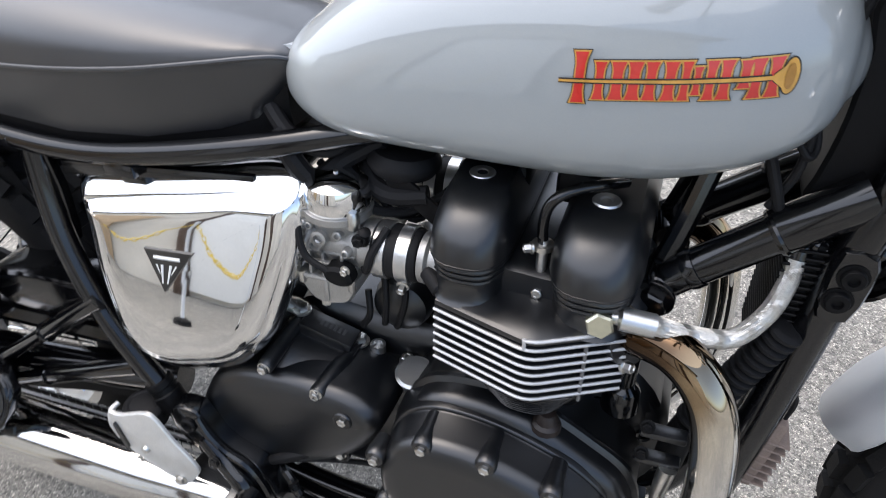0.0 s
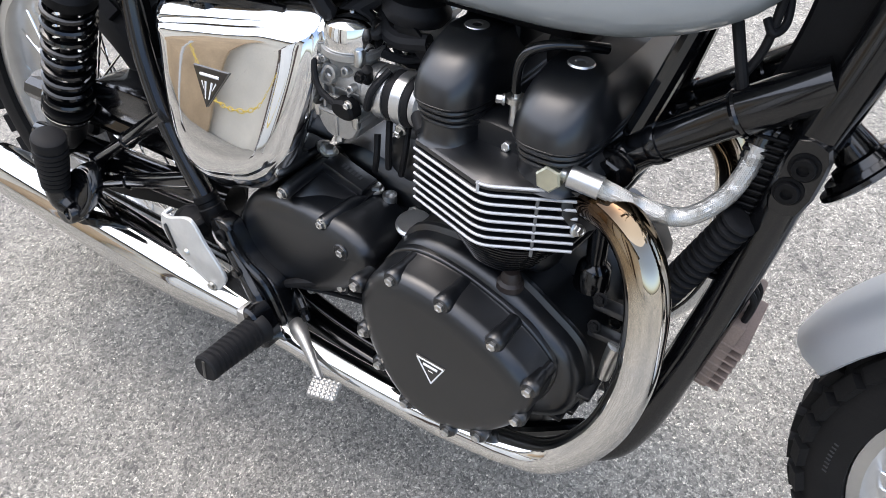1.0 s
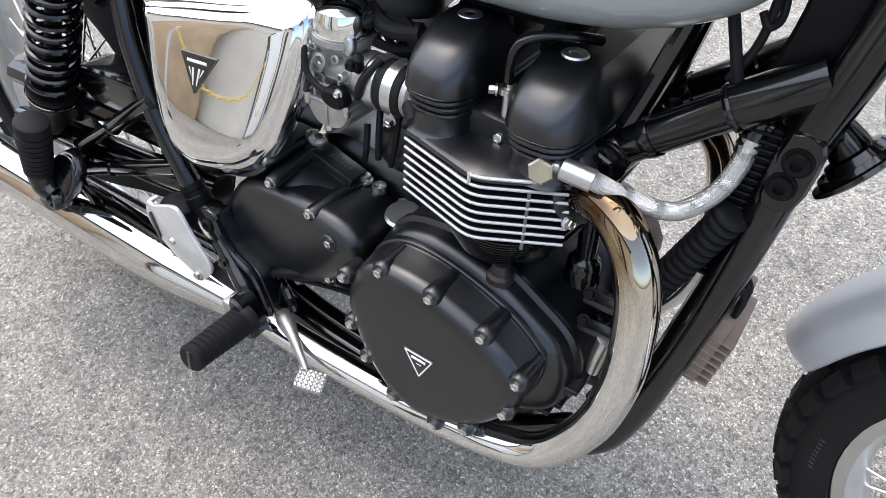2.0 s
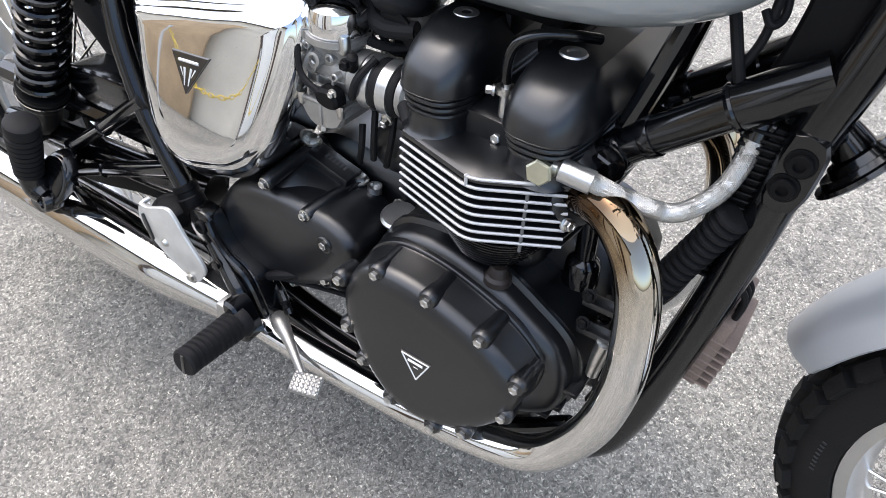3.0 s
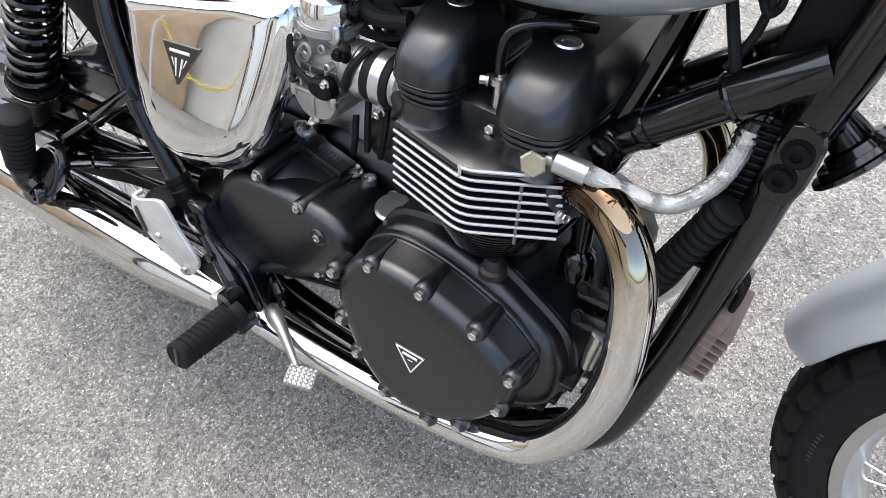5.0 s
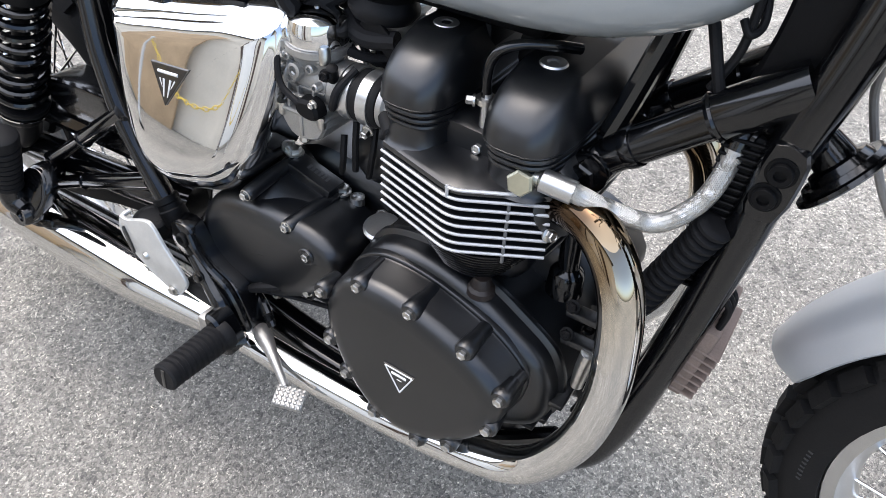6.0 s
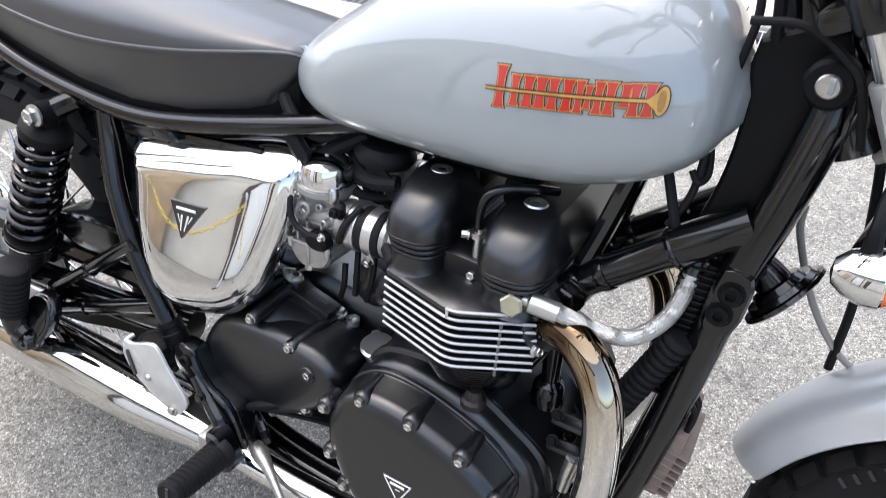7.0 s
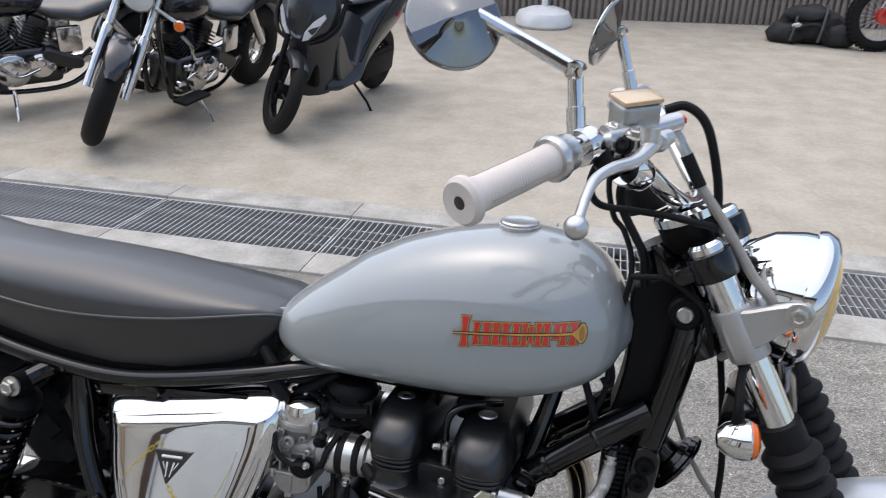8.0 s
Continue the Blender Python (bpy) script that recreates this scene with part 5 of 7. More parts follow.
for z in (0.50, 0.545):
    part("case_lug", box(0.215, 0.268, -0.115, -0.095, z - 0.005, z + 0.005, 0.003), M_SATIN, eng)
    part("lug_bolt", hexbolt((0.222, -0.112, z + 0.012), (0, -1, 0.4), 0.0065, 0.008), M_PLAST, eng)
part("pressure_switch", tube([(0.255, -0.115, 0.50), (0.252, -0.118, 0.475), (0.250, -0.12, 0.445)], [0.011, 0.010, 0.008], 12), M_BOLT, eng)
part("switch_lead", tube([(0.252, -0.118, 0.445), (0.256, -0.10, 0.40), (0.245, -0.08, 0.35)], 0.005, 8), M_RUBBER, eng)
for x, y, z in ((0.161, -0.030, 0.498), (0.225, -0.030, 0.455)):
    part("plate_screw", lathe([(0.001, 0.001), (0.005, 0.001), (0.006, 0.004), (0.009, 0.005), (0.010, 0.0), (0.001, -0.002)], (x, y, z), (0, -1, 0), 18), M_FRAME, eng)
part("sump_rail", tube([(0.235, -0.10, 0.31), (0.13, -0.105, 0.235), (0.0, -0.105, 0.225)], 0.012, 10), M_FRAME, eng)
part("sump", box(-0.14, 0.17, -0.08, 0.08, 0.20, 0.28, 0.02), M_SATIN, eng)
part("link_rod", tube([(-0.33, -0.115, 0.262), (-0.20, -0.12, 0.235), (-0.02, -0.125, 0.225)], 0.020, 12), M_FRAME, bike)

# oil cooler, conduit, regulator, horn
cool = part("oil_cooler", box(0.318, 0.352, -0.055, 0.075, 0.60, 0.80, 0.006), M_PLAST, bike, "black ribbed oil cooler")
for i in range(22):
    part("cooler_rib", box(0.312, 0.357, -0.06, 0.08, 0.606 + 0.0088 * i, 0.6095 + 0.0088 * i, 0.001, seg=1), M_PLAST, cool)
prof, s = [(0.01, 0)], 0.0
for i in range(16):
    prof += [(0.0135, s), (0.0195, s + 0.003), (0.0195, s + 0.007), (0.0135, s + 0.010)]
    s += 0.0115
prof.append((0.01, s))
part("cable_conduit", lathe(prof, (0.336, -0.072, 0.705), (-0.36, 0.05, -0.93), 20), M_RUBBER, cool, "black corrugated conduit")
part("conduit_low", tube([(0.272, -0.062, 0.53), (0.262, -0.06, 0.49), (0.258, -0.055, 0.44)], 0.019, 12), M_RUBBER, cool)
reg = part("regulator", box(0.337, 0.368, -0.056, 0.05, 0.436, 0.552, 0.004, Matrix.Translation((0.37, 0, 0.48)) @ Matrix.Rotation(radians(9), 4, "Y") @ Matrix.Translation((-0.37, 0, -0.48))), M_REG, bike, "dusty finned regulator box")
for i in range(7):
    part("regulator_fin", box(0.334, 0.382, -0.058, 0.05, 0.443 + 0.0125 * i, 0.446 + 0.0125 * i, 0.0015, Matrix.Translation((0.37, 0, 0.48)) @ Matrix.Rotation(radians(9), 4, "Y") @ Matrix.Translation((-0.37, 0, -0.48)), seg=1), M_REG, reg)
part("regulator_bracket", box(0.318, 0.330, -0.05, 0.05, 0.43, 0.58, 0.003, Matrix.Translation((0.37, 0, 0.48)) @ Matrix.Rotation(radians(9), 4, "Y") @ Matrix.Translation((-0.37, 0, -0.48))), M_FRAME, reg)
for i in range(3):
    part("regulator_wire", tube([(0.372, -0.04 + 0.012 * i, 0.545), (0.376, -0.045 + 0.012 * i, 0.585), (0.360, -0.05 + 0.01 * i, 0.615), (0.352, -0.04, 0.66)], 0.0042, 8), M_RUBBER, reg)
hd = Vector((0.72, -0.42, 0.32)).normalized()
horn = part("horn", lathe([(0.006, -0.042), (0.020, -0.042), (0.022, -0.018), (0.030, -0.016), (0.033, -0.008), (0.042, -0.009), (0.045, -0.003), (0.052, -0.002), (0.053, 0.002), (0.050, 0.004), (0.036, 0.002), (0.022, 0.005), (0.002, 0.006)], (0.425, -0.005, 0.765), Vector((0.80, -0.1, -0.55)), 36), M_FRAME, bike, "black disc horn")
part("horn_bracket", tube([(0.385, -0.03, 0.80), (0.395, -0.015, 0.79), (0.405, -0.005, 0.78)], 0.008, 8), M_FRAME, horn)
ign = part("ignition_switch", lathe([(0.006, 0.03), (0.022, 0.03), (0.024, 0.0), (0.024, -0.012), (0.020, -0.016), (0.002, -0.016)], (0.398, -0.066, 1.024), (0.1, 1, 0), 24), M_PLAST, bike, "black ignition switch with a metal face")
part("key_face", lathe([(0.001, -0.016), (0.0115, -0.016), (0.0115, -0.019), (0.010, -0.0205), (0.001, -0.0205)], (0.398, -0.066, 1.024), (0.1, 1, 0), 24), M_BOLT, ign)
part("key_slot", box(0.3965, 0.4015, -0.090, -0.086, 1.018, 1.034, 0.001), M_STEEL, ign)


# rear shocks
def shock(sgn):
    top, bot = Vector((-0.650, -0.150 * sgn, 0.765)), Vector((-0.822, -0.150 * sgn, 0.405))
    d = (bot - top)
    L = d.length
    d.normalize()
    b = part("shock_absorber", lathe([(0.004, -0.014), (0.016, -0.012), (0.018, 0.02), (0.030, 0.024), (0.040, 0.032), (0.041, 0.048), (0.030, 0.052), (0.013, 0.06), (0.013, L * 0.52), (0.030, L * 0.53), (0.031, L * 0.90), (0.024, L * 0.95), (0.014, L), (0.004, L + 0.01)], top, d, 28), M_PLAST, bike, "black rear shock absorber with a coil spring")
    u = d.orthogonal().normalized()
    v = d.cross(u)
    n, t0, t1 = 9.5, 0.050, L * 0.70
    pts = [top + d * (t0 + (t1 - t0) * i / 190) + 0.0365 * (u * math.cos(2 * math.pi * n * i / 190) + v * math.sin(2 * math.pi * n * i / 190)) for i in range(191)]
    part("coil_spring", tube(pts, 0.0062, 8, straight=True), M_FRAME, b, "gloss black coil spring")
    part("spring_seat", lathe([(0.03, 0), (0.043, 0.0), (0.044, 0.004), (0.043, 0.010), (0.040, 0.012), (0.040, 0.022), (0.037, 0.026), (0.037, 0.034), (0.034, 0.04), (0.03, 0.042)], top + d * (L * 0.70), d, 28), M_PLAST, b)
    part("preload_ring", lathe([(0.04, 0), (0.0445, 0.0005), (0.0445, 0.0035), (0.04, 0.004)], top + d * (L * 0.735), d, 28), M_CHROME, b)
    for p, r in ((top, 0.019), (bot, 0.017)):
        part("shock_eye", lathe([(0.006, -0.022), (r, -0.022), (r, 0.018), (0.006, 0.018)], p, (0, 1, 0), 20), M_PLAST, b)
        part("shock_nut", hexbolt(p + Vector((0, -0.024 * sgn, 0)), (0, -sgn, 0), 0.013, 0.016), M_BOLT, b)
    part("shock_mount", tube([top, top + Vector((0.035, 0.03 * sgn, 0.02)), top + Vector((0.07, 0.03 * sgn, 0.025))], 0.016, 10), M_FRAME, b)


shock(1)
shock(-1)
part("frame_gusset", pillow([(-0.70, 0.80), (-0.62, 0.79), (-0.555, 0.785), (-0.545, 0.66), (-0.56, 0.64), (-0.60, 0.70), (-0.64, 0.77)], [(0, -0.100), (0, -0.112), (0.002, -0.114)], 2), M_FRAME, bike)
for p in ((-0.43, 0.778),):
    part("rail_tab", box(p[0] - 0.022, p[0] + 0.022, -0.128, -0.10, p[1] - 0.010, p[1] + 0.008, 0.003), M_FRAME, bike)
part("rail_cross_plate", box(-0.53, -0.25, -0.115, -0.105, 0.762, 0.782, 0.003, Matrix.Translation((-0.39, 0, 0.772)) @ Matrix.Rotation(radians(-6), 4, "Y") @ Matrix.Translation((0.39, 0, -0.772))), M_FRAME, bike)
part("wiring_loom", tube([(-0.23, -0.085, 0.845), (-0.21, -0.095, 0.815), (-0.19, -0.085, 0.79), (-0.16, -0.06, 0.81), (-0.12, -0.05, 0.835)], 0.012, 10), M_RUBBER, bike)
part("wiring_loom", tube([(-0.25, -0.07, 0.87), (-0.215, -0.085, 0.84), (-0.175, -0.075, 0.825), (-0.14, -0.05, 0.85)], 0.010, 10), M_RUBBER, bike)
part("tank_tail_clip", lathe([(0.004, -0.01), (0.018, -0.01), (0.019, 0.01), (0.004, 0.012)], (-0.222, -0.055, 0.915), (0.3, -1, 0.1), 18), M_SILVER, bike)

# swingarm, brake, pillion peg loop
for sgn in (-1, 1):
    part("swingarm", tube([(-0.44, sgn * 0.095, 0.405), (-0.56, sgn * 0.115, 0.402), (-0.80, sgn * 0.125, 0.39), (-0.965, sgn * 0.125, 0.372)], [0.030, 0.028, 0.026, 0.020], 14), M_FRAME, bike, "black tubular swingarm")
    part("axle_nut", hexbolt((-0.925, sgn * 0.145, 0.372), (0, sgn, 0), 0.018, 0.016), M_BOLT, bike)
    up = part("peg_strut", tube([(-0.728, sgn * 0.160, 0.408), (-0.62, sgn * 0.153, 0.488), (-0.612, sgn * 0.1525, 0.494), (-0.500, sgn * 0.147, 0.577)], [0.0112, 0.0112, 0.0140, 0.0140], 14, straight=True), M_FRAME, bike)
    low = part("peg_strut", tube([(-0.722, sgn * 0.160, 0.366), (-0.640, sgn * 0.157, 0.400), (-0.632, sgn * 0.157, 0.4035), (-0.462, sgn * 0.153, 0.472)], [0.0120, 0.0120, 0.0142, 0.0142], 14, straight=True), M_FRAME, bike)
    part("weld_bead", lathe([(0.010, -0.004), (0.0145, -0.0035), (0.0158, 0.0), (0.0148, 0.0035), (0.010, 0.004)], (-0.616, sgn * 0.1527, 0.491), (0.8, 0, 0.6), 18), M_FRAME, up)
    part("weld_bead", lathe([(0.010, -0.004), (0.0148, -0.0035), (0.0158, 0.0), (0.0150, 0.0035), (0.010, 0.004)], (-0.636, sgn * 0.157, 0.402), (0.93, 0, 0.37), 18), M_FRAME, low)
    plate = pillow([(-0.718, 0.412), (-0.697, 0.437), (-0.671, 0.441), (-0.655, 0.427), (-0.645, 0.410), (-0.650, 0.390), (-0.664, 0.364), (-0.698, 0.337), (-0.732, 0.341), (-0.737, 0.360), (-0.712, 0.376), (-0.711, 0.394)], [(0.005, sgn * 0.188), (0.001, sgn * 0.190), (0.0, sgn * 0.207), (0.002, sgn * 0.211), (0.006, sgn * 0.213)], 4)
    for v in plate.verts:
        v.co.y += sgn * 0.45 * (0.44 - v.co.z)
    hgr = part("pillion_peg_hanger", plate, M_FRAME, bike, "black pillion peg hanger with the peg folded up")
    part("hanger_rim", tube([(-0.712, sgn * 0.221, 0.415), (-0.694, sgn * 0.212, 0.431), (-0.670, sgn * 0.211, 0.432), (-0.656, sgn * 0.219, 0.416), (-0.655, sgn * 0.229, 0.392), (-0.668, sgn * 0.241, 0.367), (-0.690, sgn * 0.251, 0.347)], [0.004, 0.0055, 0.006, 0.006, 0.006, 0.006, 0.004], 10), M_FRAME, hgr)
    part("strut_joint", tube([(-0.742, sgn * 0.164, 0.352), (-0.724, sgn * 0.162, 0.385), (-0.716, sgn * 0.160, 0.424)], [0.014, 0.018, 0.014], 14), M_FRAME, hgr)
    part("joint_arm", tube([(-0.726, sgn * 0.160, 0.395), (-0.700, sgn * 0.182, 0.408), (-0.682, sgn * 0.205, 0.412)], [0.017, 0.018, 0.016], 14), M_FRAME, hgr)
    part("pivot_lug", lathe([(0.003, -0.022), (0.015, -0.022), (0.0175, -0.018), (0.0175, 0.006), (0.015, 0.010), (0.0095, 0.010), (0.0085, 0.007), (0.001, 0.007)], (-0.689, sgn * 0.248, 0.362), (-0.1, sgn, 0.2), 22), M_FRAME, hgr)
    part("peg_root", tube([(-0.696, sgn * 0.244, 0.368), (-0.714, sgn * 0.245, 0.380), (-0.720, sgn * 0.245, 0.404)], [0.017, 0.021, 0.021], 16), M_FRAME, hgr)
    prof = [(0.004, -0.004), (0.018, -0.002), (0.0205, 0.004)]
    for i in range(8):
        r = 0.0215 + 0.0006 * i
        prof += [(r + 0.0022, 0.006 + 0.0112 * i), (r + 0.0026, 0.0095 + 0.0112 * i), (r + 0.0018, 0.0135 + 0.0112 * i), (r - 0.0012, 0.0148 + 0.0112 * i), (r - 0.0012, 0.0160 + 0.0112 * i)]
    prof += [(0.0275, 0.098), (0.0280, 0.110), (0.0265, 0.116), (0.021, 0.1195), (0.004, 0.120)]
    part("pillion_peg", lathe(prof, (-0.720, sgn * 0.245, 0.405), (0.29, 0, 0.957), 28), M_RUBBER, hgr, "ribbed black rubber pillion peg")
disc = part("brake_disc", lathe([(0.085, -0.0875), (0.125, -0.0875), (0.125, -0.0815), (0.085, -0.0815)], tuple(AXLE_R), (0, 1, 0), 48, ring=True), M_STEEL, bike, "steel rear brake disc")
part("caliper", pillow([(-0.90, 0.47), (-0.86, 0.505), (-0.80, 0.50), (-0.775, 0.45), (-0.80, 0.41), (-0.85, 0.42)], [(0, -0.06), (0, -0.105), (0.008, -0.112)], 3), M_PLAST, disc, "black brake caliper")
part("chain_guard", tube([(-0.50, -0.10, 0.47), (-0.70, -0.11, 0.475), (-0.95, -0.115, 0.47)], 0.022, 8), M_FRAME, bike)
ch = part("chain", tube([(-0.42, -0.090, 0.246), (-0.60, -0.090, 0.241), (-0.93, -0.090, 0.238)], 0.0042, 8), M_STEEL, bike, "greasy steel drive chain")
for i in range(54):
    x, wide = -0.425 - 0.0092 * i, 0.0045 * (i % 2)
    for side in (-1, 1):
        ln = bmesh.new()
        y = -0.090 + side * (0.0075 + wide)
        box(x - 0.0082, x + 0.0082, y - 0.0012, y + 0.0012, 0.2345, 0.2475, 0.001, bm=ln, seg=1)
        part("chain_link", ln, M_STEEL if i % 2 else M_PLAST, ch)
part("swingarm_plate", pillow([(-0.740, 0.545), (-0.69, 0.560), (-0.60, 0.566), (-0.52, 0.560), (-0.50, 0.53), (-0.53, 0.505), (-0.60, 0.498), (-0.69, 0.496), (-0.725, 0.512)], [(0, -0.06), (0, -0.118), (0.004, -0.124), (0.008, -0.125)], 3), M_FRAME, bike, "black swingarm side plate")
part("swingarm_web", pillow([(-0.80, 0.318), (-0.695, 0.347), (-0.600, 0.386), (-0.512, 0.420), (-0.485, 0.400), (-0.500, 0.362), (-0.624, 0.336), (-0.713, 0.312), (-0.79, 0.300)], [(0.002, -0.100), (0, -0.102), (0, -0.119), (0.002, -0.121)], 3), M_PLAST, bike, "satin black swingarm web")

# footrest, heel guard and brake pedal
heel = part("heel_guard", pillow([(-0.482, 0.428), (-0.462, 0.432), (-0.418, 0.450), (-0.401, 0.443), (-0.383, 0.411), (-0.353, 0.368), (-0.353, 0.349), (-0.374, 0.322), (-0.392, 0.320), (-0.440, 0.346), (-0.470, 0.372)], [(0.002, -0.205), (0.0, -0.206), (0.0, -0.2095), (0.0015, -0.2115)], 4, dome=-0.2165), M_GUARD, bike, "pale satin aluminium heel guard")
part("guard_lip", tube([(-0.481, -0.190, 0.429), (-0.484, -0.203, 0.424), (-0.483, -0.209, 0.405), (-0.476, -0.209, 0.380)], [0.004, 0.0045, 0.0040, 0.0028], 10), M_GUARD, heel)
# no opening is cut: a black slab paints the slot's dark inside
part("guard_slot", pillow([(-0.473, 0.412), (-0.468, 0.414), (-0.458, 0.376), (-0.464, 0.374)], [(0.0, -0.210), (0.0, -0.2165), (0.0005, -0.2170)], 3), M_INK_SHADE, heel)
part("guard_bolt", lathe([(0.001, 0.0055), (0.0042, 0.0050), (0.0062, 0.003), (0.0068, 0), (0.0068, -0.004)], (-0.427, -0.216, 0.381), (0, -1, 0.05), 18), M_BOLT, heel)
part("guard_bolt", hexbolt((-0.384, -0.2125, 0.330), (0, -1, 0), 0.0068, 0.007), M_BOLT, heel)
part("guard_rubber", lathe([(0.001, 0.004), (0.014, 0.0045), (0.0195, 0.003), (0.023, 0.0045), (0.0275, 0.003), (0.0305, -0.001), (0.0305, -0.016), (0.028, -0.020), (0.028, -0.030), (0.001, -0.030)], (-0.4505, -0.176, 0.421), (0.0, -0.10, 1), 28), M_RUBBER, heel, "round black rubber pad")
hanger = part("footrest_hanger", pillow([(-0.392, 0.445), (-0.360, 0.452), (-0.344, 0.436), (-0.330, 0.408), (-0.306, 0.386), (-0.270, 0.368), (-0.254, 0.335), (-0.243, 0.300), (-0.252, 0.264), (-0.280, 0.258), (-0.290, 0.300), (-0.298, 0.330), (-0.330, 0.345), (-0.366, 0.372), (-0.394, 0.405)], [(0.003, -0.155), (0.0, -0.158), (0.0, -0.181), (0.002, -0.186), (0.006, -0.188)], 4), M_FRAME, bike, "black forged footrest hanger")
part("hanger_rib", tube([(-0.352, -0.185, 0.440), (-0.337, -0.188, 0.414), (-0.314, -0.190, 0.392), (-0.284, -0.191, 0.376), (-0.266, -0.192, 0.350), (-0.256, -0.192, 0.318), (-0.250, -0.190, 0.285)], [0.006, 0.0075, 0.0075, 0.008, 0.008, 0.008, 0.006], 10), M_FRAME, hanger)
part("hanger_plate", pillow([(-0.392, 0.306), (-0.358, 0.354), (-0.296, 0.345), (-0.290, 0.332), (-0.318, 0.292), (-0.326, 0.286)], [(0, -0.17), (0, -0.196), (0.0025, -0.199)], 3), M_PLAST, hanger)
for x, z in ((-0.366, 0.425), (-0.345, 0.386)):
    part("hanger_bolt", lathe([(0.001, 0.002), (0.0055, 0.002), (0.0065, 0.006), (0.0100, 0.006), (0.0115, 0.004), (0.0115, -0.004)], (x, -0.188, z), (0, -1, 0), 20), M_PLAST, hanger)
part("hanger_screw", lathe([(0.001, 0.0055), (0.0045, 0.005), (0.0065, 0.003), (0.0072, 0), (0.0072, -0.004)], (-0.334, -0.199, 0.298), (0, -1, 0), 18), M_BOLT, hanger)
pe, pr = Vector((-0.256, -0.345, 0.330)), Vector((-0.262, -0.226, 0.318))
d = pr - pe
Lp = d.length
prof = [(0.002, 0.0), (0.0185, 0.0), (0.0220, 0.003), (0.0220, 0.011), (0.0180, 0.0125)]
for i in range(9):
    prof += [(0.0185 + 0.0003 * i, 0.0145 + 0.0098 * i), (0.0218 + 0.0003 * i, 0.0165 + 0.0098 * i), (0.0218 + 0.0003 * i, 0.0212 + 0.0098 * i), (0.0185 + 0.0003 * i, 0.0232 + 0.0098 * i)]
prof += [(0.0255, Lp - 0.012), (0.0265, Lp - 0.002), (0.020, Lp)]
peg = part("footpeg", lathe(prof, pe, d, 26), M_RUBBER, hanger, "ribbed black rubber footpeg")
# black strip on the peg's end, painting the shade in its slot
part("peg_slot", box(-0.003, 0.003, -0.016, 0.016, -0.001, 0.004, 0.0005, Matrix.Translation(pe) @ d.to_track_quat("Z", "Y").to_matrix().to_4x4()), M_INK_SHADE, peg)
part("peg_clevis", box(-0.306, -0.268, -0.238, -0.190, 0.300, 0.338, 0.006), M_CAST, hanger, "cast metal footpeg clevis")
part("clevis_fork", pillow([(-0.284, 0.352), (-0.262, 0.350), (-0.246, 0.318), (-0.240, 0.292), (-0.256, 0.286), (-0.270, 0.306), (-0.284, 0.330)], [(0.002, -0.204), (0, -0.206), (0, -0.236), (0.004, -0.241)], 3), M_FRAME, hanger, "glossy black footpeg fork")
part("fork_bolt", lathe([(0.002, 0), (0.010, 0), (0.010, 0.005), (0.006, 0.006), (0.005, 0.003), (0.001, 0.003)], (-0.268, -0.240, 0.334), (0, -1, 0.1), 18), M_PLAST, hanger)
part("clevis_washer", lathe([(0.004, 0), (0.0145, 0), (0.0145, 0.004), (0.004, 0.005)], (-0.283, -0.222, 0.331), (0, -0.2, 1), 20), M_CAST, hanger)
part("hanger_arm", tube([(-0.345, -0.188, 0.405), (-0.312, -0.196, 0.372), (-0.285, -0.204, 0.350), (-0.272, -0.206, 0.318)], [0.013, 0.014, 0.015, 0.013], 12), M_FRAME, hanger)
for x, y, z in ((-0.322, -0.206, 0.384), (-0.276, -0.218, 0.342)):
    part("arm_bolt", hexbolt((x, y, z), (0, -1, 0.15), 0.0075, 0.007), M_FRAME, hanger)
part("switch_boot", tube([(-0.268, -0.160, 0.356), (-0.240, -0.158, 0.372), (-0.205, -0.150, 0.385)], [0.007, 0.009, 0.006], 10), M_RUBBER, hanger)
part("clevis_pin", lathe([(0.002, 0), (0.013, 0), (0.013, 0.006), (0.002, 0.007)], (-0.278, -0.214, 0.335), (0, -0.2, 1), 18), M_FRAME, hanger)
ped = part("brake_pedal", tube([(-0.258, -0.168, 0.272), (-0.240, -0.176, 0.288), (-0.224, -0.185, 0.296), (-0.196, -0.200, 0.296), (-0.168, -0.216, 0.290), (-0.142, -0.230, 0.279)], [0.012, 0.0165, 0.0150, 0.0095, 0.0070, 0.0062], 14), M_CAST, bike, "polished aluminium brake pedal with a knurled pad")
pm = Matrix.Translation((-0.127, -0.238, 0.271)) @ pose(0, 0, 0, 18, 6, 20)
part("pedal_pad", box(-0.023, 0.023, -0.0165, 0.0165, -0.006, 0.005, 0.003, pm), M_CAST, ped)
kn = bmesh.new()
for i in range(6):
    for j in range(5):
        lathe([(0.0037, 0.004), (0.0034, 0.0052), (0.0018, 0.0068), (0.0002, 0.0069)], pm @ Vector((-0.0185 + 0.0074 * i, -0.0132 + 0.0066 * j, 0)), pm.to_3x3() @ Vector((0, 0, 1)), 6, kn)
tagged(part("pad_knurl", kn, M_CAST, ped), kind="stuff")
part("pedal_rod", tube([(-0.262, -0.150, 0.340), (-0.250, -0.154, 0.330), (-0.236, -0.160, 0.318), (-0.222, -0.166, 0.304)], [0.006, 0.008, 0.008, 0.007], 10), M_FRAME, ped)
part("rod_nut", hexbolt((-0.232, -0.164, 0.325), (0.5, -0.2, -0.8), 0.006, 0.012), M_PLAST, ped)
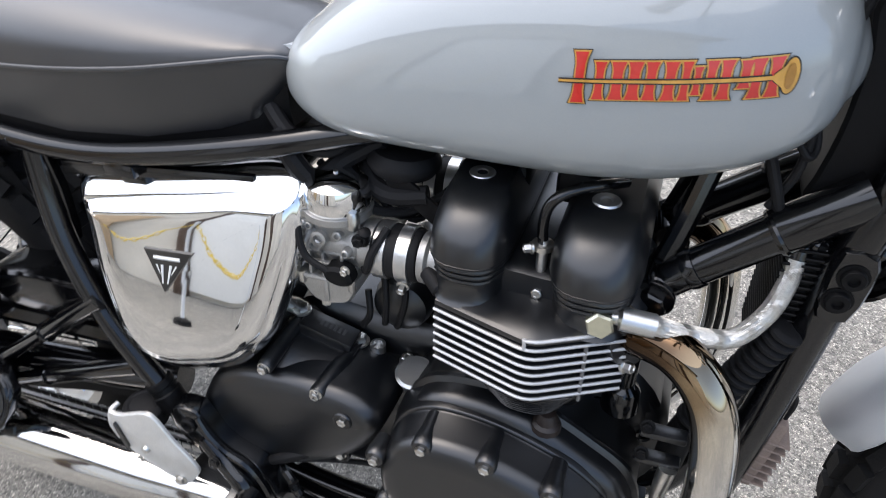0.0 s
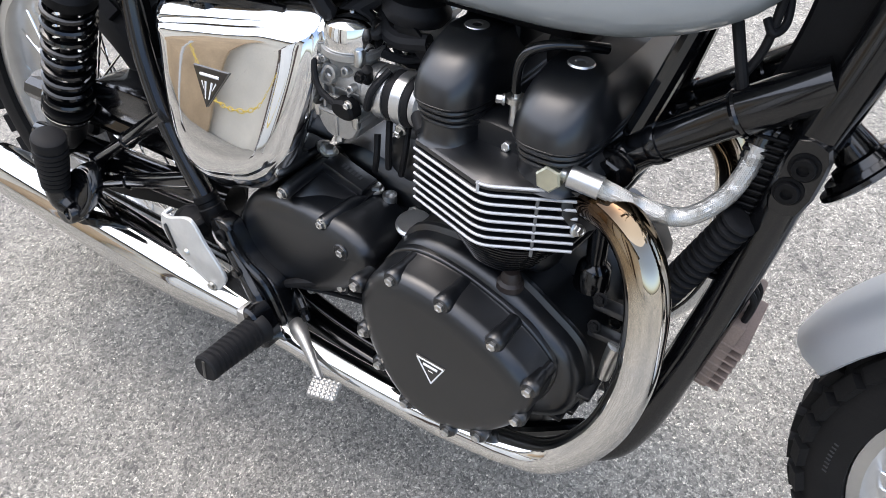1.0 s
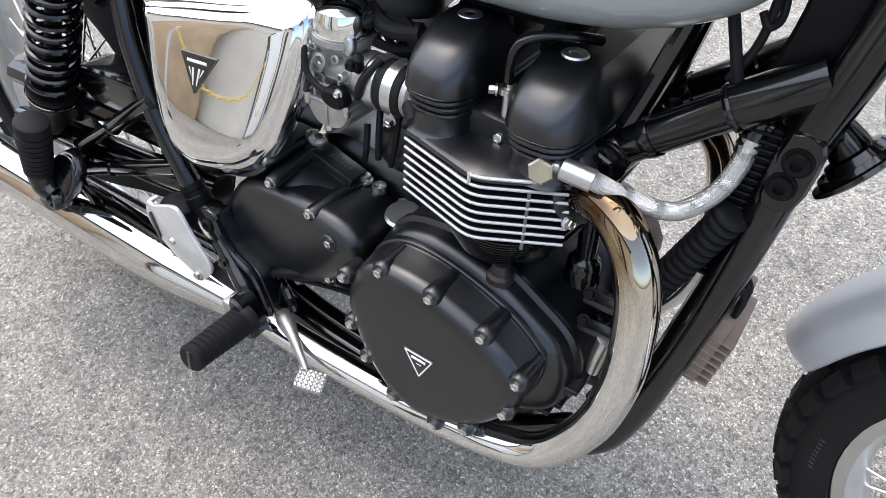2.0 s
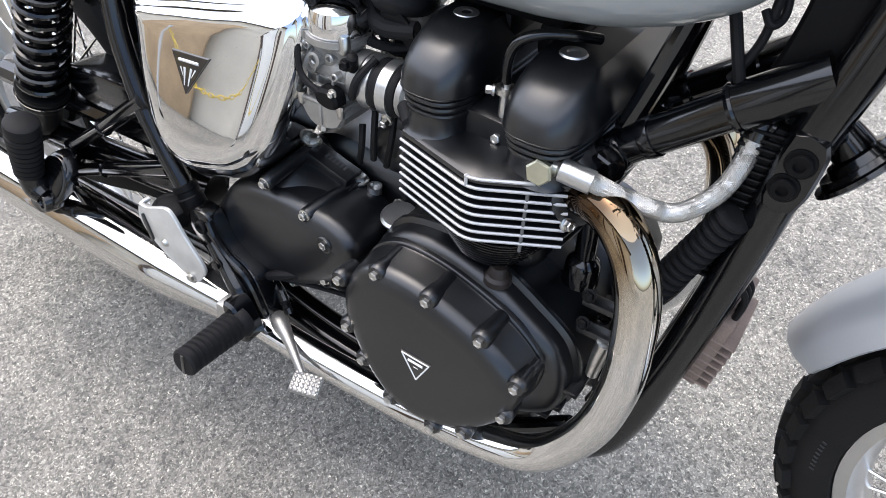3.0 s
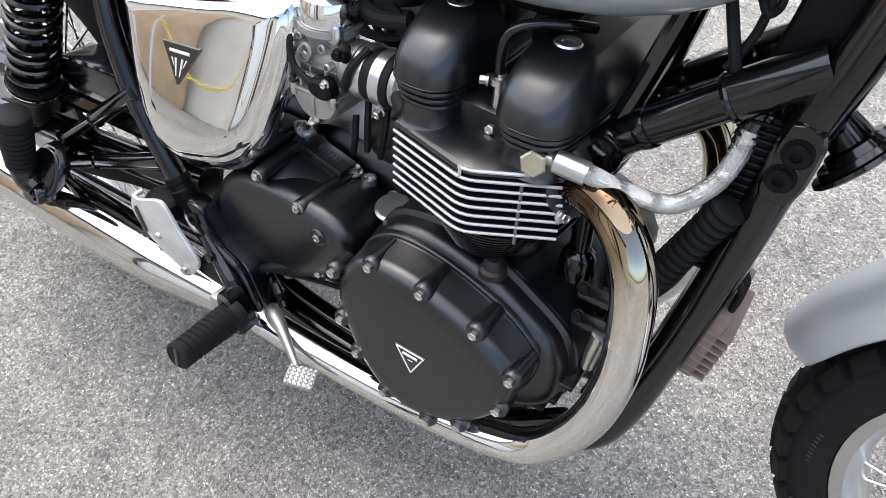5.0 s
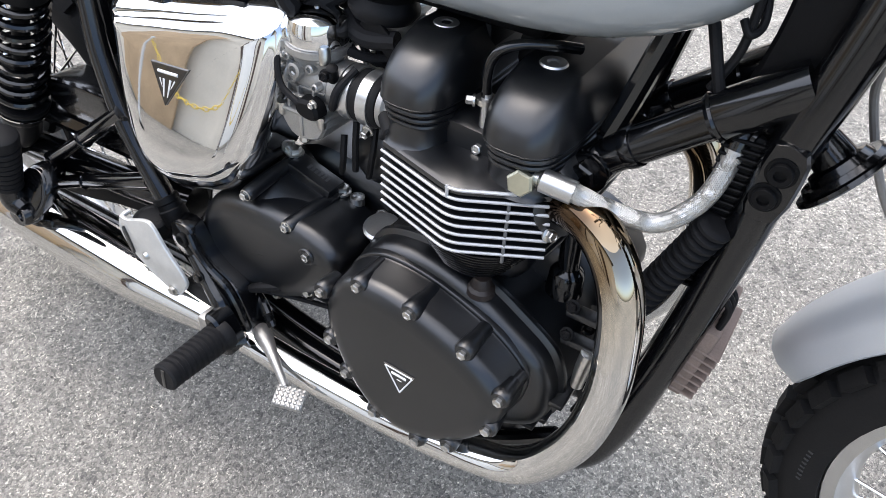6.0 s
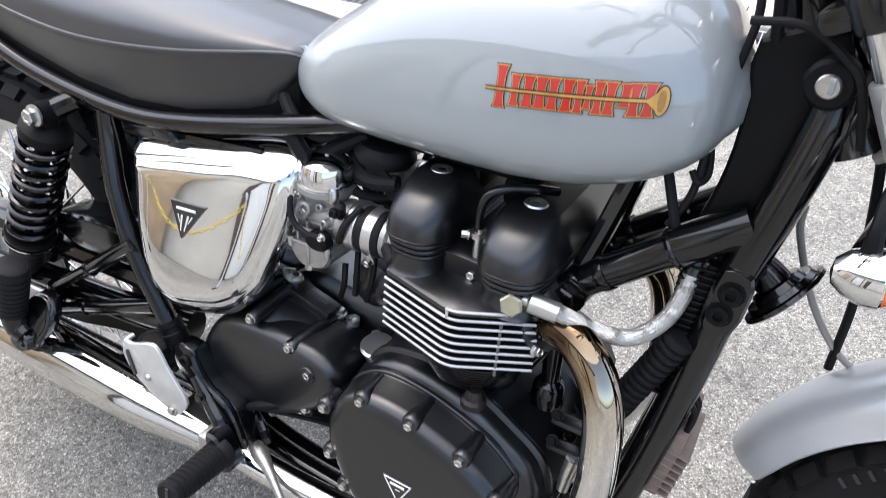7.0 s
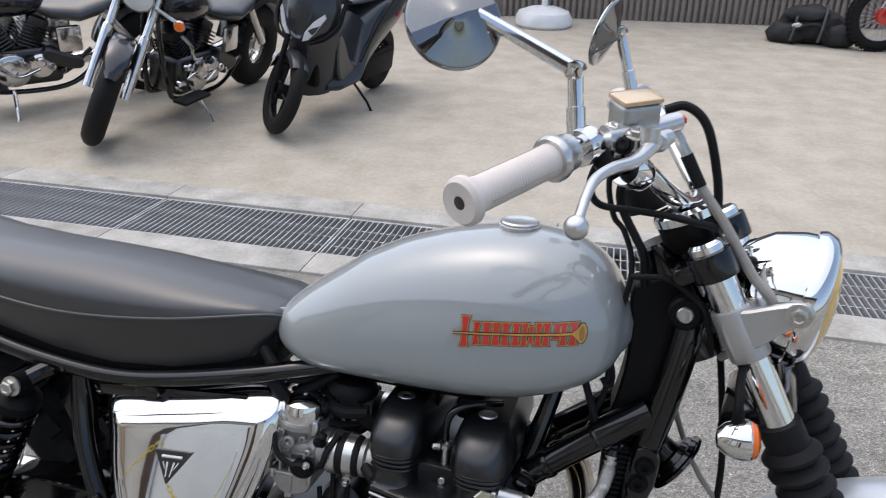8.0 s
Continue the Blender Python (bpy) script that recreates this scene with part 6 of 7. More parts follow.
part("brake_switch_lead", tube([(-0.245, -0.155, 0.36), (-0.20, -0.13, 0.35), (-0.14, -0.12, 0.355), (-0.06, -0.12, 0.37)], 0.004, 8), M_RUBBER, ped)

# bars: mirror, levers, reservoir, instruments, cables
M_DARKCHROME = mat("dark_chrome", (0.26, 0.26, 0.26), 0.05, 1.0, vary=0.05, scale=10)


def mirror(stem, elbow, end, centre, normal, label):
    m = part("mirror_stem", tube([stem, stem.lerp(elbow, 0.45), stem.lerp(elbow, 0.46), elbow], [0.0112, 0.0112, 0.0092, 0.0092], 12, straight=True), M_CHROME, bike, label)
    part("mirror_arm", tube([elbow, elbow.lerp(end, 0.5), end], [0.0095, 0.0085, 0.0075], 10, straight=True), M_CHROME, m)
    part("mirror_knuckle", lathe([(0.002, -0.012), (0.011, -0.010), (0.012, 0.0), (0.011, 0.010), (0.002, 0.012)], elbow, (0.2, 1, 0.1), 16), M_CHROME, m)
    prof = [(0.056, -0.001), (0.0585, 0.001), (0.0580, 0.004), (0.0560, 0.006), (0.0552, 0.0063), (0.0300, 0.0151), (0.0090, 0.0224), (0.0075, 0.0234), (0.001, 0.0242)]
    part("mirror_back", lathe(prof, centre, normal, 64), M_DARKCHROME, m, "dark chrome cone-shaped mirror back")
    part("mirror_glass", lathe([(0.001, -0.003), (0.054, -0.003), (0.055, -0.001), (0.001, -0.001)], centre, normal, 40), M_CHROME, m)


mirror(Vector((0.230, -0.232, 1.262)), Vector((0.220, -0.225, 1.338)), Vector((0.098, -0.232, 1.395)), Vector((0.074, -0.240, 1.382)), Vector((0.42, -0.80, 0.30)), "chrome bar mirror on a jointed arm")
part("mirror_perch", tube([mirrored((0.240, -0.235, 1.253)), Vector((0.290, 0.248, 1.300))], 0.012, 10, straight=True), M_CHROME, bar)
mirror(Vector((0.290, 0.248, 1.298)), Vector((0.252, 0.250, 1.416)), Vector((0.238, 0.240, 1.418)), Vector((0.226, 0.235, 1.413)), Vector((0.93, -0.20, -0.30)), "chrome bar mirror on a jointed arm")
mc = part("brake_master_cylinder", tube([(0.262, -0.215, 1.262), (0.300, -0.190, 1.272), (0.345, -0.155, 1.288)], [0.017, 0.014, 0.012], 16, straight=True), M_ALU, bike, "polished brake master cylinder with square reservoir")
rm = Matrix.Translation((0.292, -0.185, 1.295)) @ pose(0, 0, 0, 14, -10, 30)
part("reservoir", box(-0.025, 0.025, -0.022, 0.022, -0.024, 0.016, 0.007, rm, seg=3), mat("grey_green_metal", (0.42, 0.43, 0.41), 0.35, 0.8, vary=0.1, scale=20), mc, "dull grey metal reservoir")
part("reservoir_lid", box(-0.026, 0.026, -0.023, 0.023, 0.016, 0.0215, 0.005, rm, seg=3), mat("tan_lid_metal", (0.62, 0.47, 0.31), 0.3, 0.3, vary=0.1, scale=30), mc, "tan metal reservoir lid")
part("bar_clamp", lathe([(0.012, -0.012), (0.022, -0.012), (0.023, 0.0), (0.022, 0.012), (0.012, 0.012)], (0.240, -0.235, 1.253), GI - GE, 24), M_CHROME, mc)
for x, y, z, ax, r, mt in ((0.270, -0.214, 1.276, (0.2, -0.6, 0.8), 0.007, M_BOLT), (0.252, -0.226, 1.244, (-0.3, -0.8, -0.3), 0.006, M_BOLT), (0.312, -0.196, 1.262, (0.1, -0.5, 0.85), 0.010, M_BOLT), (0.286, -0.222, 1.258, (-0.4, -0.8, 0.2), 0.009, M_PLAST), (0.300, -0.214, 1.270, (0.0, -0.4, 0.9), 0.012, M_CAST)):
    part("perch_screw", hexbolt((x, y, z), ax, r, r * 0.8), mt, mc)
part("lever_perch", pillow([(0.282, 1.246), (0.276, 1.262), (0.292, 1.276), (0.320, 1.278), (0.336, 1.268), (0.330, 1.254), (0.305, 1.250)], [(0, -0.190), (0, -0.215), (0.003, -0.219)], 3), M_ALU, mc)
part("perch_cap", tube([(0.262, -0.225, 1.240), (0.268, -0.205, 1.232), (0.285, -0.185, 1.230)], [0.012, 0.014, 0.010], 12), M_PLAST, mc)
part("switch_cup", lathe([(0.004, -0.022), (0.020, -0.022), (0.022, -0.016), (0.022, 0.016), (0.020, 0.022), (0.004, 0.022)], (0.300, -0.165, 1.222), (0.45, 0.75, -0.2), 24), M_CHROME, mc)
part("bar_clamp", lathe([(0.012, -0.010), (0.021, -0.010), (0.021, 0.010), (0.012, 0.010)], (0.262, -0.198, 1.252), GI - GE, 24), M_ALU, mc)
part("cylinder_plug", hexbolt((0.345, -0.155, 1.288), (0.75, 0.6, 0.25), 0.006, 0.010), mat("red_anodised", (0.5, 0.03, 0.03), 0.3, 0.7), mc)
lev = part("brake_lever", tube([(0.334, -0.190, 1.270), (0.320, -0.215, 1.264), (0.300, -0.262, 1.245), (0.277, -0.300, 1.238), (0.262, -0.335, 1.229), (0.256, -0.362, 1.216), (0.253, -0.390, 1.200), (0.251, -0.402, 1.191)], [0.010, 0.010, 0.0078, 0.0066, 0.0060, 0.0056, 0.0052, 0.0052], 14), M_ALU, mc, "polished ball-end brake lever")
part("lever_ball", lathe([(0.0005, -0.0125)] + [(0.0125 * math.cos(radians(a)), 0.0125 * math.sin(radians(a))) for a in range(-75, 90, 15)] + [(0.0005, 0.0125)], (0.251, -0.402, 1.188), (0, 0, 1), 20), M_ALU, lev)
part("lever_pivot", lathe([(0.003, -0.012), (0.012, -0.012), (0.012, 0.012), (0.005, 0.014)], (0.312, -0.225, 1.268), (0, 0, 1), 20), M_BOLT, mc)
for sgn in (-1, 1):
    part("bar_riser", lathe([(0.004, -0.03), (0.018, -0.03), (0.018, 0.02), (0.022, 0.03), (0.022, 0.055), (0.01, 0.06)], fk(0.0, sgn * 0.045, -0.03), -FD, 18), M_FRAME, bar, mat4=STEER)
gd = Vector((-0.42, 0, 0.90)).normalized()
for gy, lb in ((-0.035, "black-cased speedometer with chrome rim"),):
    g = part("speedometer", lathe([(0.01, -0.055), (0.030, -0.052), (0.040, -0.035), (0.042, 0.0), (0.038, 0.002)], (0.385, gy, 1.165), gd, 32), M_PLAST, bike, lb, mat4=STEER)
    part("gauge_rim", lathe([(0.036, -0.012), (0.043, -0.010), (0.044, 0.002), (0.040, 0.008), (0.036, 0.006)], (0.385, gy, 1.165), gd, 36, ring=True), M_CHROME, g, mat4=STEER)
    part("gauge_glass", lathe([(0.001, 0.004), (0.037, 0.004), (0.037, 0.002), (0.001, 0.002)], (0.385, gy, 1.165), gd, 32), M_PLAST, g, mat4=STEER)
part("warning_light_cup", lathe([(0.004, -0.04), (0.030, -0.036), (0.032, 0.0), (0.029, 0.005), (0.004, 0.006)], (0.315, 0.0, 1.185), gd, 28), M_PLAST, bike, "black warning light cup")
part("switch_block", box(0.26, 0.30, 0.12, 0.17, 1.225, 1.27, 0.01), M_PLAST, bar)
for name, pts, r, mt, lb in (
        ("brake_hose", [(0.330, -0.10, 1.299), (0.356, -0.10, 1.306), (0.383, -0.10, 1.286), (0.403, -0.09, 1.237), (0.417, -0.07, 1.179), (0.425, -0.03, 1.09), (0.44, 0.0, 0.98)], 0.0062, M_RUBBER, "black brake hose"),
        ("throttle_cable", [(0.388, -0.10, 1.205), (0.427, -0.10, 1.157), (0.468, -0.10, 1.098), (0.503, -0.10, 1.056), (0.50, -0.06, 1.0), (0.46, -0.02, 0.95)], 0.0068, M_CABLE, "grey sheathed throttle cable"),
        ("throttle_boot", [(0.365, -0.10, 1.244), (0.388, -0.10, 1.205)], 0.0085, M_RUBBER, "black cable boot"),
        ("cable_adjuster", [(0.342, -0.10, 1.278), (0.354, -0.10, 1.262), (0.356, -0.10, 1.258), (0.366, -0.10, 1.243)], 0.0072, M_BOLT, "steel cable adjuster"),
        ("switch_lead", [(0.262, -0.205, 1.245), (0.250, -0.175, 1.205), (0.262, -0.13, 1.172), (0.307, -0.12, 1.167), (0.35, -0.12, 1.165), (0.386, -0.12, 1.160), (0.415, -0.10, 1.152), (0.43, -0.05, 1.12)], 0.0050, M_RUBBER, "black switch lead"),
        ("clutch_cable", [(0.305, -0.135, 1.232), (0.272, -0.09, 1.205), (0.282, -0.05, 1.147), (0.300, -0.05, 1.125), (0.316, -0.05, 1.085), (0.316, -0.05, 1.04), (0.30, -0.04, 0.95)], 0.0042, M_RUBBER, "black clutch cable"),
        ("harness", [(0.320, -0.120, 1.218), (0.290, -0.08, 1.195), (0.292, -0.05, 1.160), (0.317, -0.05, 1.118), (0.332, -0.05, 1.091), (0.34, -0.03, 1.03)], 0.0062, M_RUBBER, "black handlebar wiring"),
        ("cross_cable", [(0.316, -0.09, 1.070), (0.364, -0.09, 1.073), (0.405, -0.09, 1.050), (0.423, -0.09, 1.029), (0.44, -0.07, 0.97)], 0.0042, M_RUBBER, "black cable across the headstock"),
        ("speedometer_cable", [(0.415, 0.04, 0.86), (0.421, 0.05, 0.818), (0.457, 0.05, 0.741), (0.50, 0.05, 0.685), (0.545, 0.05, 0.655)], 0.0045, M_CABLE, "grey speedometer cable"),
        ("brake_line", [(0.455, 0.03, 0.99), (0.472, 0.045, 0.92), (0.485, 0.05, 0.852), (0.50, 0.05, 0.753), (0.503, 0.05, 0.655)], 0.0055, M_RUBBER, "black brake line"),
        ("tank_wire", [(0.262, -0.045, 0.915), (0.285, -0.055, 0.86), (0.296, -0.055, 0.83)], 0.0058, M_RUBBER, "black wiring below the tank"),
        ("tank_wire", [(0.305, -0.045, 0.945), (0.303, -0.05, 0.88), (0.292, -0.05, 0.845), (0.285, -0.05, 0.83)], 0.0045, M_RUBBER, "black wiring below the tank"),
        ("tank_wire", [(0.300, -0.02, 0.945), (0.312, -0.04, 0.90), (0.306, -0.055, 0.89), (0.296, -0.05, 0.90)], 0.004, M_RUBBER, "black wiring below the tank")):
    part(name, tube(pts, r, 10, 8), mt, bike, lb)
part("side_stand", tube([(-0.22, 0.14, 0.26), (-0.20, 0.20, 0.14), (-0.175, 0.245, 0.052)], [0.013, 0.012, 0.011], 12), M_FRAME, bike, "black side stand")


# ---- drain ----
def drain_panel():
    g = thing("drain_grate", "galvanised steel drain grating set between concrete kerbs", "drain grate", "gratings of the drain")
    for y0, y1 in ((0.004, 0.016), (0.444, 0.456)):
        part("grate_edge", box(0.004, 0.996, y0, y1, -0.03, 0.006, 0.002, seg=1), M_STEEL, g, k=1)
    for x in (0.004, 0.988):
        part("grate_end", box(x, x + 0.008, 0.016, 0.444, -0.03, 0.006, 0.001, seg=1), M_STEEL, g, k=1)
    one = part("grate_bar", box(0.0278, 0.0322, 0.016, 0.444, -0.03, 0.005, 0), M_STEEL, g, k=1)
    for i in range(1, 32):
        r = new("grate_bar", one.data)
        r.parent = g
        r.matrix_local = Matrix.Translation((0.03 * i, 0, 0))
    for y in (0.125, 0.23, 0.335):
        part("grate_rod", tube([(0.01, y, -0.008), (0.99, y, -0.008)], 0.0035, 6, straight=True), M_STEEL, g, k=1)
    return g


first = drain_panel()
first.matrix_world = DRAIN @ pose(-5, 0, 0)
for i in range(-4, 6):
    copy_thing(first, DRAIN @ pose(i, 0, 0))


def on_apron(x, y):
    """The forecourt's height at a place."""
    q = DRAIN.inverted() @ Vector((x, y, 0))
    return 0.018 + SLOPE * max(0.0, q.y - A3)


M_BLKPAINT = mat("black_cruiser_paint", (0.008, 0.008, 0.010), 0.22, vary=0.2, scale=9, coat=0.8)
M_SCOOT = mat("dark_grey_scooter_plastic", (0.020, 0.022, 0.026), 0.32, vary=0.1, scale=8, coat=0.4)
M_DULLCHROME = mat("dull_chrome", (0.62, 0.61, 0.60), 0.16, 1.0, vary=0.15, scale=20)
M_LENS = mat("clear_lamp_lens", (0.75, 0.77, 0.78), 0.12, vary=0.05, coat=0.5)


def p1(name, bm, m, parent, label=""):
    return part(name, bm, m, parent, label, k=1)


def plain_wheel(parent, c, R, w, rim_m, spokes, name="front_wheel", width=None):
    wh = p1(name, lathe([(R - w * 0.8 + w * 0.8 * math.cos(radians(a)), w * 0.62 * math.sin(radians(a))) for a in range(-130, 131, 20)], c, (0, 1, 0), 48, ring=True), M_TYRE, parent, "black road tyre on its wheel")
    r = R - w * 1.25
    p1("rim", lathe([(r, -w * 0.4), (r + 0.012, -w * 0.42), (r + 0.012, w * 0.42), (r, w * 0.4), (r - 0.015, 0.01), (r - 0.015, -0.01)], c, (0, 1, 0), 40, ring=True), rim_m, wh)
    p1("hub", lathe([(0.01, -0.05), (0.045, -0.05), (0.05, -0.03), (0.05, 0.03), (0.045, 0.05), (0.01, 0.05)], c, (0, 1, 0), 20), rim_m, wh)
    for i in range(spokes):
        a = 2 * math.pi * i / spokes
        u = Vector((math.cos(a), 0, math.sin(a)))
        thick = 0.012 if spokes < 12 else 0.003
        p1("wheel_spoke", tube([Vector(c) + u * 0.04 + Vector((0, 0.02 if i % 2 else -0.02, 0)), Vector(c) + u * (r - 0.006)], thick, 6, straight=True), rim_m, wh)
    return wh


def cruiser(label):
    """A V-twin cruiser; the origin is under the front axle, x points ahead."""
    b = thing("cruiser_motorcycle", label, "motorcycle", "parked motorcycles")
    ax = Vector((-0.30, 0, 0.88))
    turn = Matrix.Translation(ax) @ Matrix.Rotation(radians(36), 4, Vector((-0.5, 0, 0.866))) @ Matrix.Translation(-ax)
    plain_wheel(b, (0, 0, 0.33), 0.33, 0.105, M_DULLCHROME, 28)
    for s in (-1, 1):
        leg = p1("fork_leg", tube([(0.0, s * 0.105, 0.33), (-0.20, s * 0.105, 0.66), (-0.21, s * 0.105, 0.67), (-0.40, s * 0.105, 0.98)], [0.032, 0.032, 0.024, 0.024], 14, straight=True), M_DULLCHROME, b, "polished fork leg")
        p1("turn_signal", lathe([(0.004, -0.04), (0.028, -0.03), (0.036, 0.0), (0.03, 0.01)], (-0.25, s * 0.26, 0.80), (1, 0, 0), 16), M_DULLCHROME, leg)
        p1("turn_signal_lens", lathe([(0.033, 0.0), (0.03, 0.016), (0.004, 0.024)], (-0.25, s * 0.26, 0.80), (1, 0, 0), 16), M_AMBER, leg, "orange turn signal lens")
        p1("signal_bar", tube([(-0.27, s * 0.10, 0.84), (-0.26, s * 0.25, 0.81)], 0.012, 10, straight=True), M_DULLCHROME, leg)
    bm = bmesh.new()
    rings = []
    for k in range(25):
        a = radians(40 + 100 * k / 24)
        t = min(1.0, 0.45 + k / 9.0)
        rings.append([(math.cos(a) * r, y * t, 0.33 + math.sin(a) * r) for r, y in ((0.322, -0.068), (0.352, -0.060), (0.366, -0.030), (0.366, 0.030), (0.352, 0.060), (0.322, 0.068), (0.348, 0.055), (0.361, 0.026), (0.361, -0.026), (0.348, -0.055))])
    ring_loft(bm, rings)
    p1("front_fender", bm, M_BLKPAINT, b, "gloss black front fender")
    hl = p1("headlight", lathe([(0.005, -0.13), (0.05, -0.12), (0.085, -0.07), (0.095, 0.0), (0.09, 0.02)], (-0.24, 0, 0.88), (1, 0, -0.05), 28), M_DULLCHROME, b, "chrome headlight")
    p1("headlight_lens", lathe([(0.086, 0.016), (0.07, 0.03), (0.003, 0.038)], (-0.24, 0, 0.88), (1, 0, -0.05), 28), M_LENS, hl)
    for o in b.children:
        o.matrix_local = turn
    plain_wheel(b, (-1.62, 0, 0.325), 0.325, 0.135, M_DULLCHROME, 28, "rear_wheel")
    rings = []
    bm = bmesh.new()
    for k in range(25):
        a = radians(15 + 150 * k / 24)
        rings.append([(-1.62 + math.cos(a) * r, y, 0.33 + math.sin(a) * r) for r, y in ((0.33, -0.105), (0.375, -0.09), (0.395, -0.045), (0.395, 0.045), (0.375, 0.09), (0.33, 0.105), (0.37, 0.083), (0.388, 0.04), (0.388, -0.04), (0.37, -0.083))])
    ring_loft(bm, rings)
    p1("rear_fender", bm, M_BLKPAINT, b)
    p1("handlebar", tube([(-0.80, -0.40, 1.02), (-0.55, -0.33, 1.08), (-0.42, -0.10, 1.03), (-0.42, 0.10, 1.03), (-0.55, 0.33, 1.08), (-0.80, 0.40, 1.02)], 0.014, 10), M_DULLCHROME, b)
    bm = bmesh.new()
    ring_loft(bm, [[(x, w * math.cos(t), z + h * math.sin(t)) for t in (2 * math.pi * k / 20 for k in range(20))] for x, w, z, h in ((-0.42, 0.05, 0.80, 0.05), (-0.46, 0.12, 0.79, 0.10), (-0.60, 0.165, 0.78, 0.13), (-0.78, 0.15, 0.76, 0.11), (-0.92, 0.09, 0.73, 0.07), (-0.97, 0.03, 0.71, 0.03))])
    p1("tank", bm, M_BLKPAINT, b, "gloss black teardrop tank")
    bm = bmesh.new()
    ring_loft(bm, [[(x, w * math.cos(t), z + h * math.sin(t)) for t in (2 * math.pi * k / 20 for k in range(20))] for x, w, z, h in ((-0.90, 0.08, 0.70, 0.03), (-0.98, 0.15, 0.68, 0.06), (-1.15, 0.19, 0.66, 0.07), (-1.32, 0.17, 0.70, 0.07), (-1.42, 0.13, 0.74, 0.06), (-1.70, 0.12, 0.76, 0.05), (-1.78, 0.05, 0.76, 0.03))])
    p1("saddle", bm, M_VINYL, b, "black leather-look saddle")
    eng_ = p1("engine", box(-1.00, -0.52, -0.13, 0.13, 0.20, 0.46, 0.05, seg=3), M_SATIN, b, "black V-twin engine with chrome covers")
    for x, t in ((-0.60, 28), (-0.86, -28)):
        cyl = p1("cylinder", box(-0.07, 0.07, -0.08, 0.08, 0.0, 0.25, 0.02, Matrix.Translation((x * 0.45 - 0.41, 0, 0.42)) @ Matrix.Rotation(radians(t), 4, "Y")), M_SATIN, eng_)
        for k in range(7):
            p1("cylinder_fin", box(-0.085, 0.085, -0.105, 0.105, 0.04 + 0.024 * k, 0.047 + 0.024 * k, 0.003, Matrix.Translation((x * 0.45 - 0.41, 0, 0.42)) @ Matrix.Rotation(radians(t), 4, "Y"), seg=1), M_FRAME, cyl)
    for s in (-1, 1):
        p1("round_cover", lathe([(0.11, 0.10), (0.11, 0.16), (0.095, 0.175), (0.06, 0.182), (0.004, 0.185)], (-0.68, 0, 0.33), (0, s, 0), 28), M_DULLCHROME, eng_, "chrome engine cover")
        p1("round_cover", lathe([(0.085, 0.10), (0.085, 0.15), (0.07, 0.165), (0.004, 0.17)], (-0.86, 0, 0.34), (0, s, 0), 28), M_DULLCHROME, eng_, "chrome engine cover")
        p1("tool_box", box(-1.14, -0.98, s * 0.15 - 0.02, s * 0.15 + 0.02, 0.42, 0.60, 0.02), M_DULLCHROME, b)
        p1("frame_tube", tube([(-0.40, s * 0.04, 0.86), (-0.40, s * 0.06, 0.60), (-0.46, s * 0.08, 0.28), (-0.56, s * 0.10, 0.18), (-1.0, s * 0.11, 0.17), (-1.25, s * 0.12, 0.33)], 0.017, 10), M_FRAME, b)
        p1("floorboard", box(-0.62, -0.34, s * 0.25 - 0.05, s * 0.25 + 0.05, 0.24, 0.265, 0.01), M_RUBBER, b)
        p1("rear_shock", tube([(-1.30, s * 0.15, 0.68), (-1.50, s * 0.15, 0.40)], [0.03, 0.03], 14, straight=True), M_DULLCHROME, b)
        for i in range(9):
            x, z, r = -0.98 + 0.06 * i, 0.30 + 0.035 * ((i * 5) % 4), 0.022 + 0.007 * (i % 3)
            p1("cover_lug", lathe([(r * 0.4, 0.0), (r, 0.0), (r, 0.03), (r * 0.7, 0.04), (0.002, 0.042)], (x, s * (0.135 + 0.012 * (i % 2)), z), (0.1 * (i % 3 - 1), s, 0.2 * (i % 2)), 14), M_DULLCHROME if i % 3 else M_SATIN, eng_)
        p1("shift_link", tube([(-0.50, s * 0.20, 0.36), (-0.58, s * 0.21, 0.38), (-0.70, s * 0.20, 0.30), (-0.84, s * 0.18, 0.33)], 0.009, 8), M_DULLCHROME, eng_)
        p1("rocker_pipe", tube([(-0.52, s * 0.13, 0.62), (-0.58, s * 0.16, 0.55), (-0.62, s * 0.16, 0.46), (-0.72, s * 0.15, 0.44)], 0.012, 8), M_DULLCHROME, eng_)
        p1("cover_wedge", pillow([(-1.12, 0.36), (-1.0, 0.42), (-0.90, 0.46), (-0.88, 0.40), (-0.96, 0.33), (-1.10, 0.30)], [(0, s * 0.12), (0, s * 0.165), (0.012, s * 0.175)], 3), M_SATIN, eng_)
    p1("air_cleaner", lathe([(0.09, 0.14), (0.09, 0.20), (0.07, 0.215), (0.004, 0.22)], (-0.71, 0, 0.55), (0, -1, 0), 28), M_DULLCHROME, b)
    ex = p1("exhaust", tube([(-0.52, -0.13, 0.52), (-0.44, -0.17, 0.40), (-0.55, -0.18, 0.25), (-0.85, -0.19, 0.22), (-1.2, -0.2, 0.24), (-1.75, -0.21, 0.28)], [0.025, 0.025, 0.026, 0.03, 0.045, 0.045], 14), M_DULLCHROME, b, "long chrome exhaust")
    p1("kickstand", tube([(-0.66, 0.16, 0.20), (-0.64, 0.27, 0.11), (-0.62, 0.35, 0.0), (-0.60, 0.385, 0.0)], [0.013, 0.012, 0.011, 0.014], 10, straight=True), M_DULLCHROME, b, "chrome kickstand")
    return b


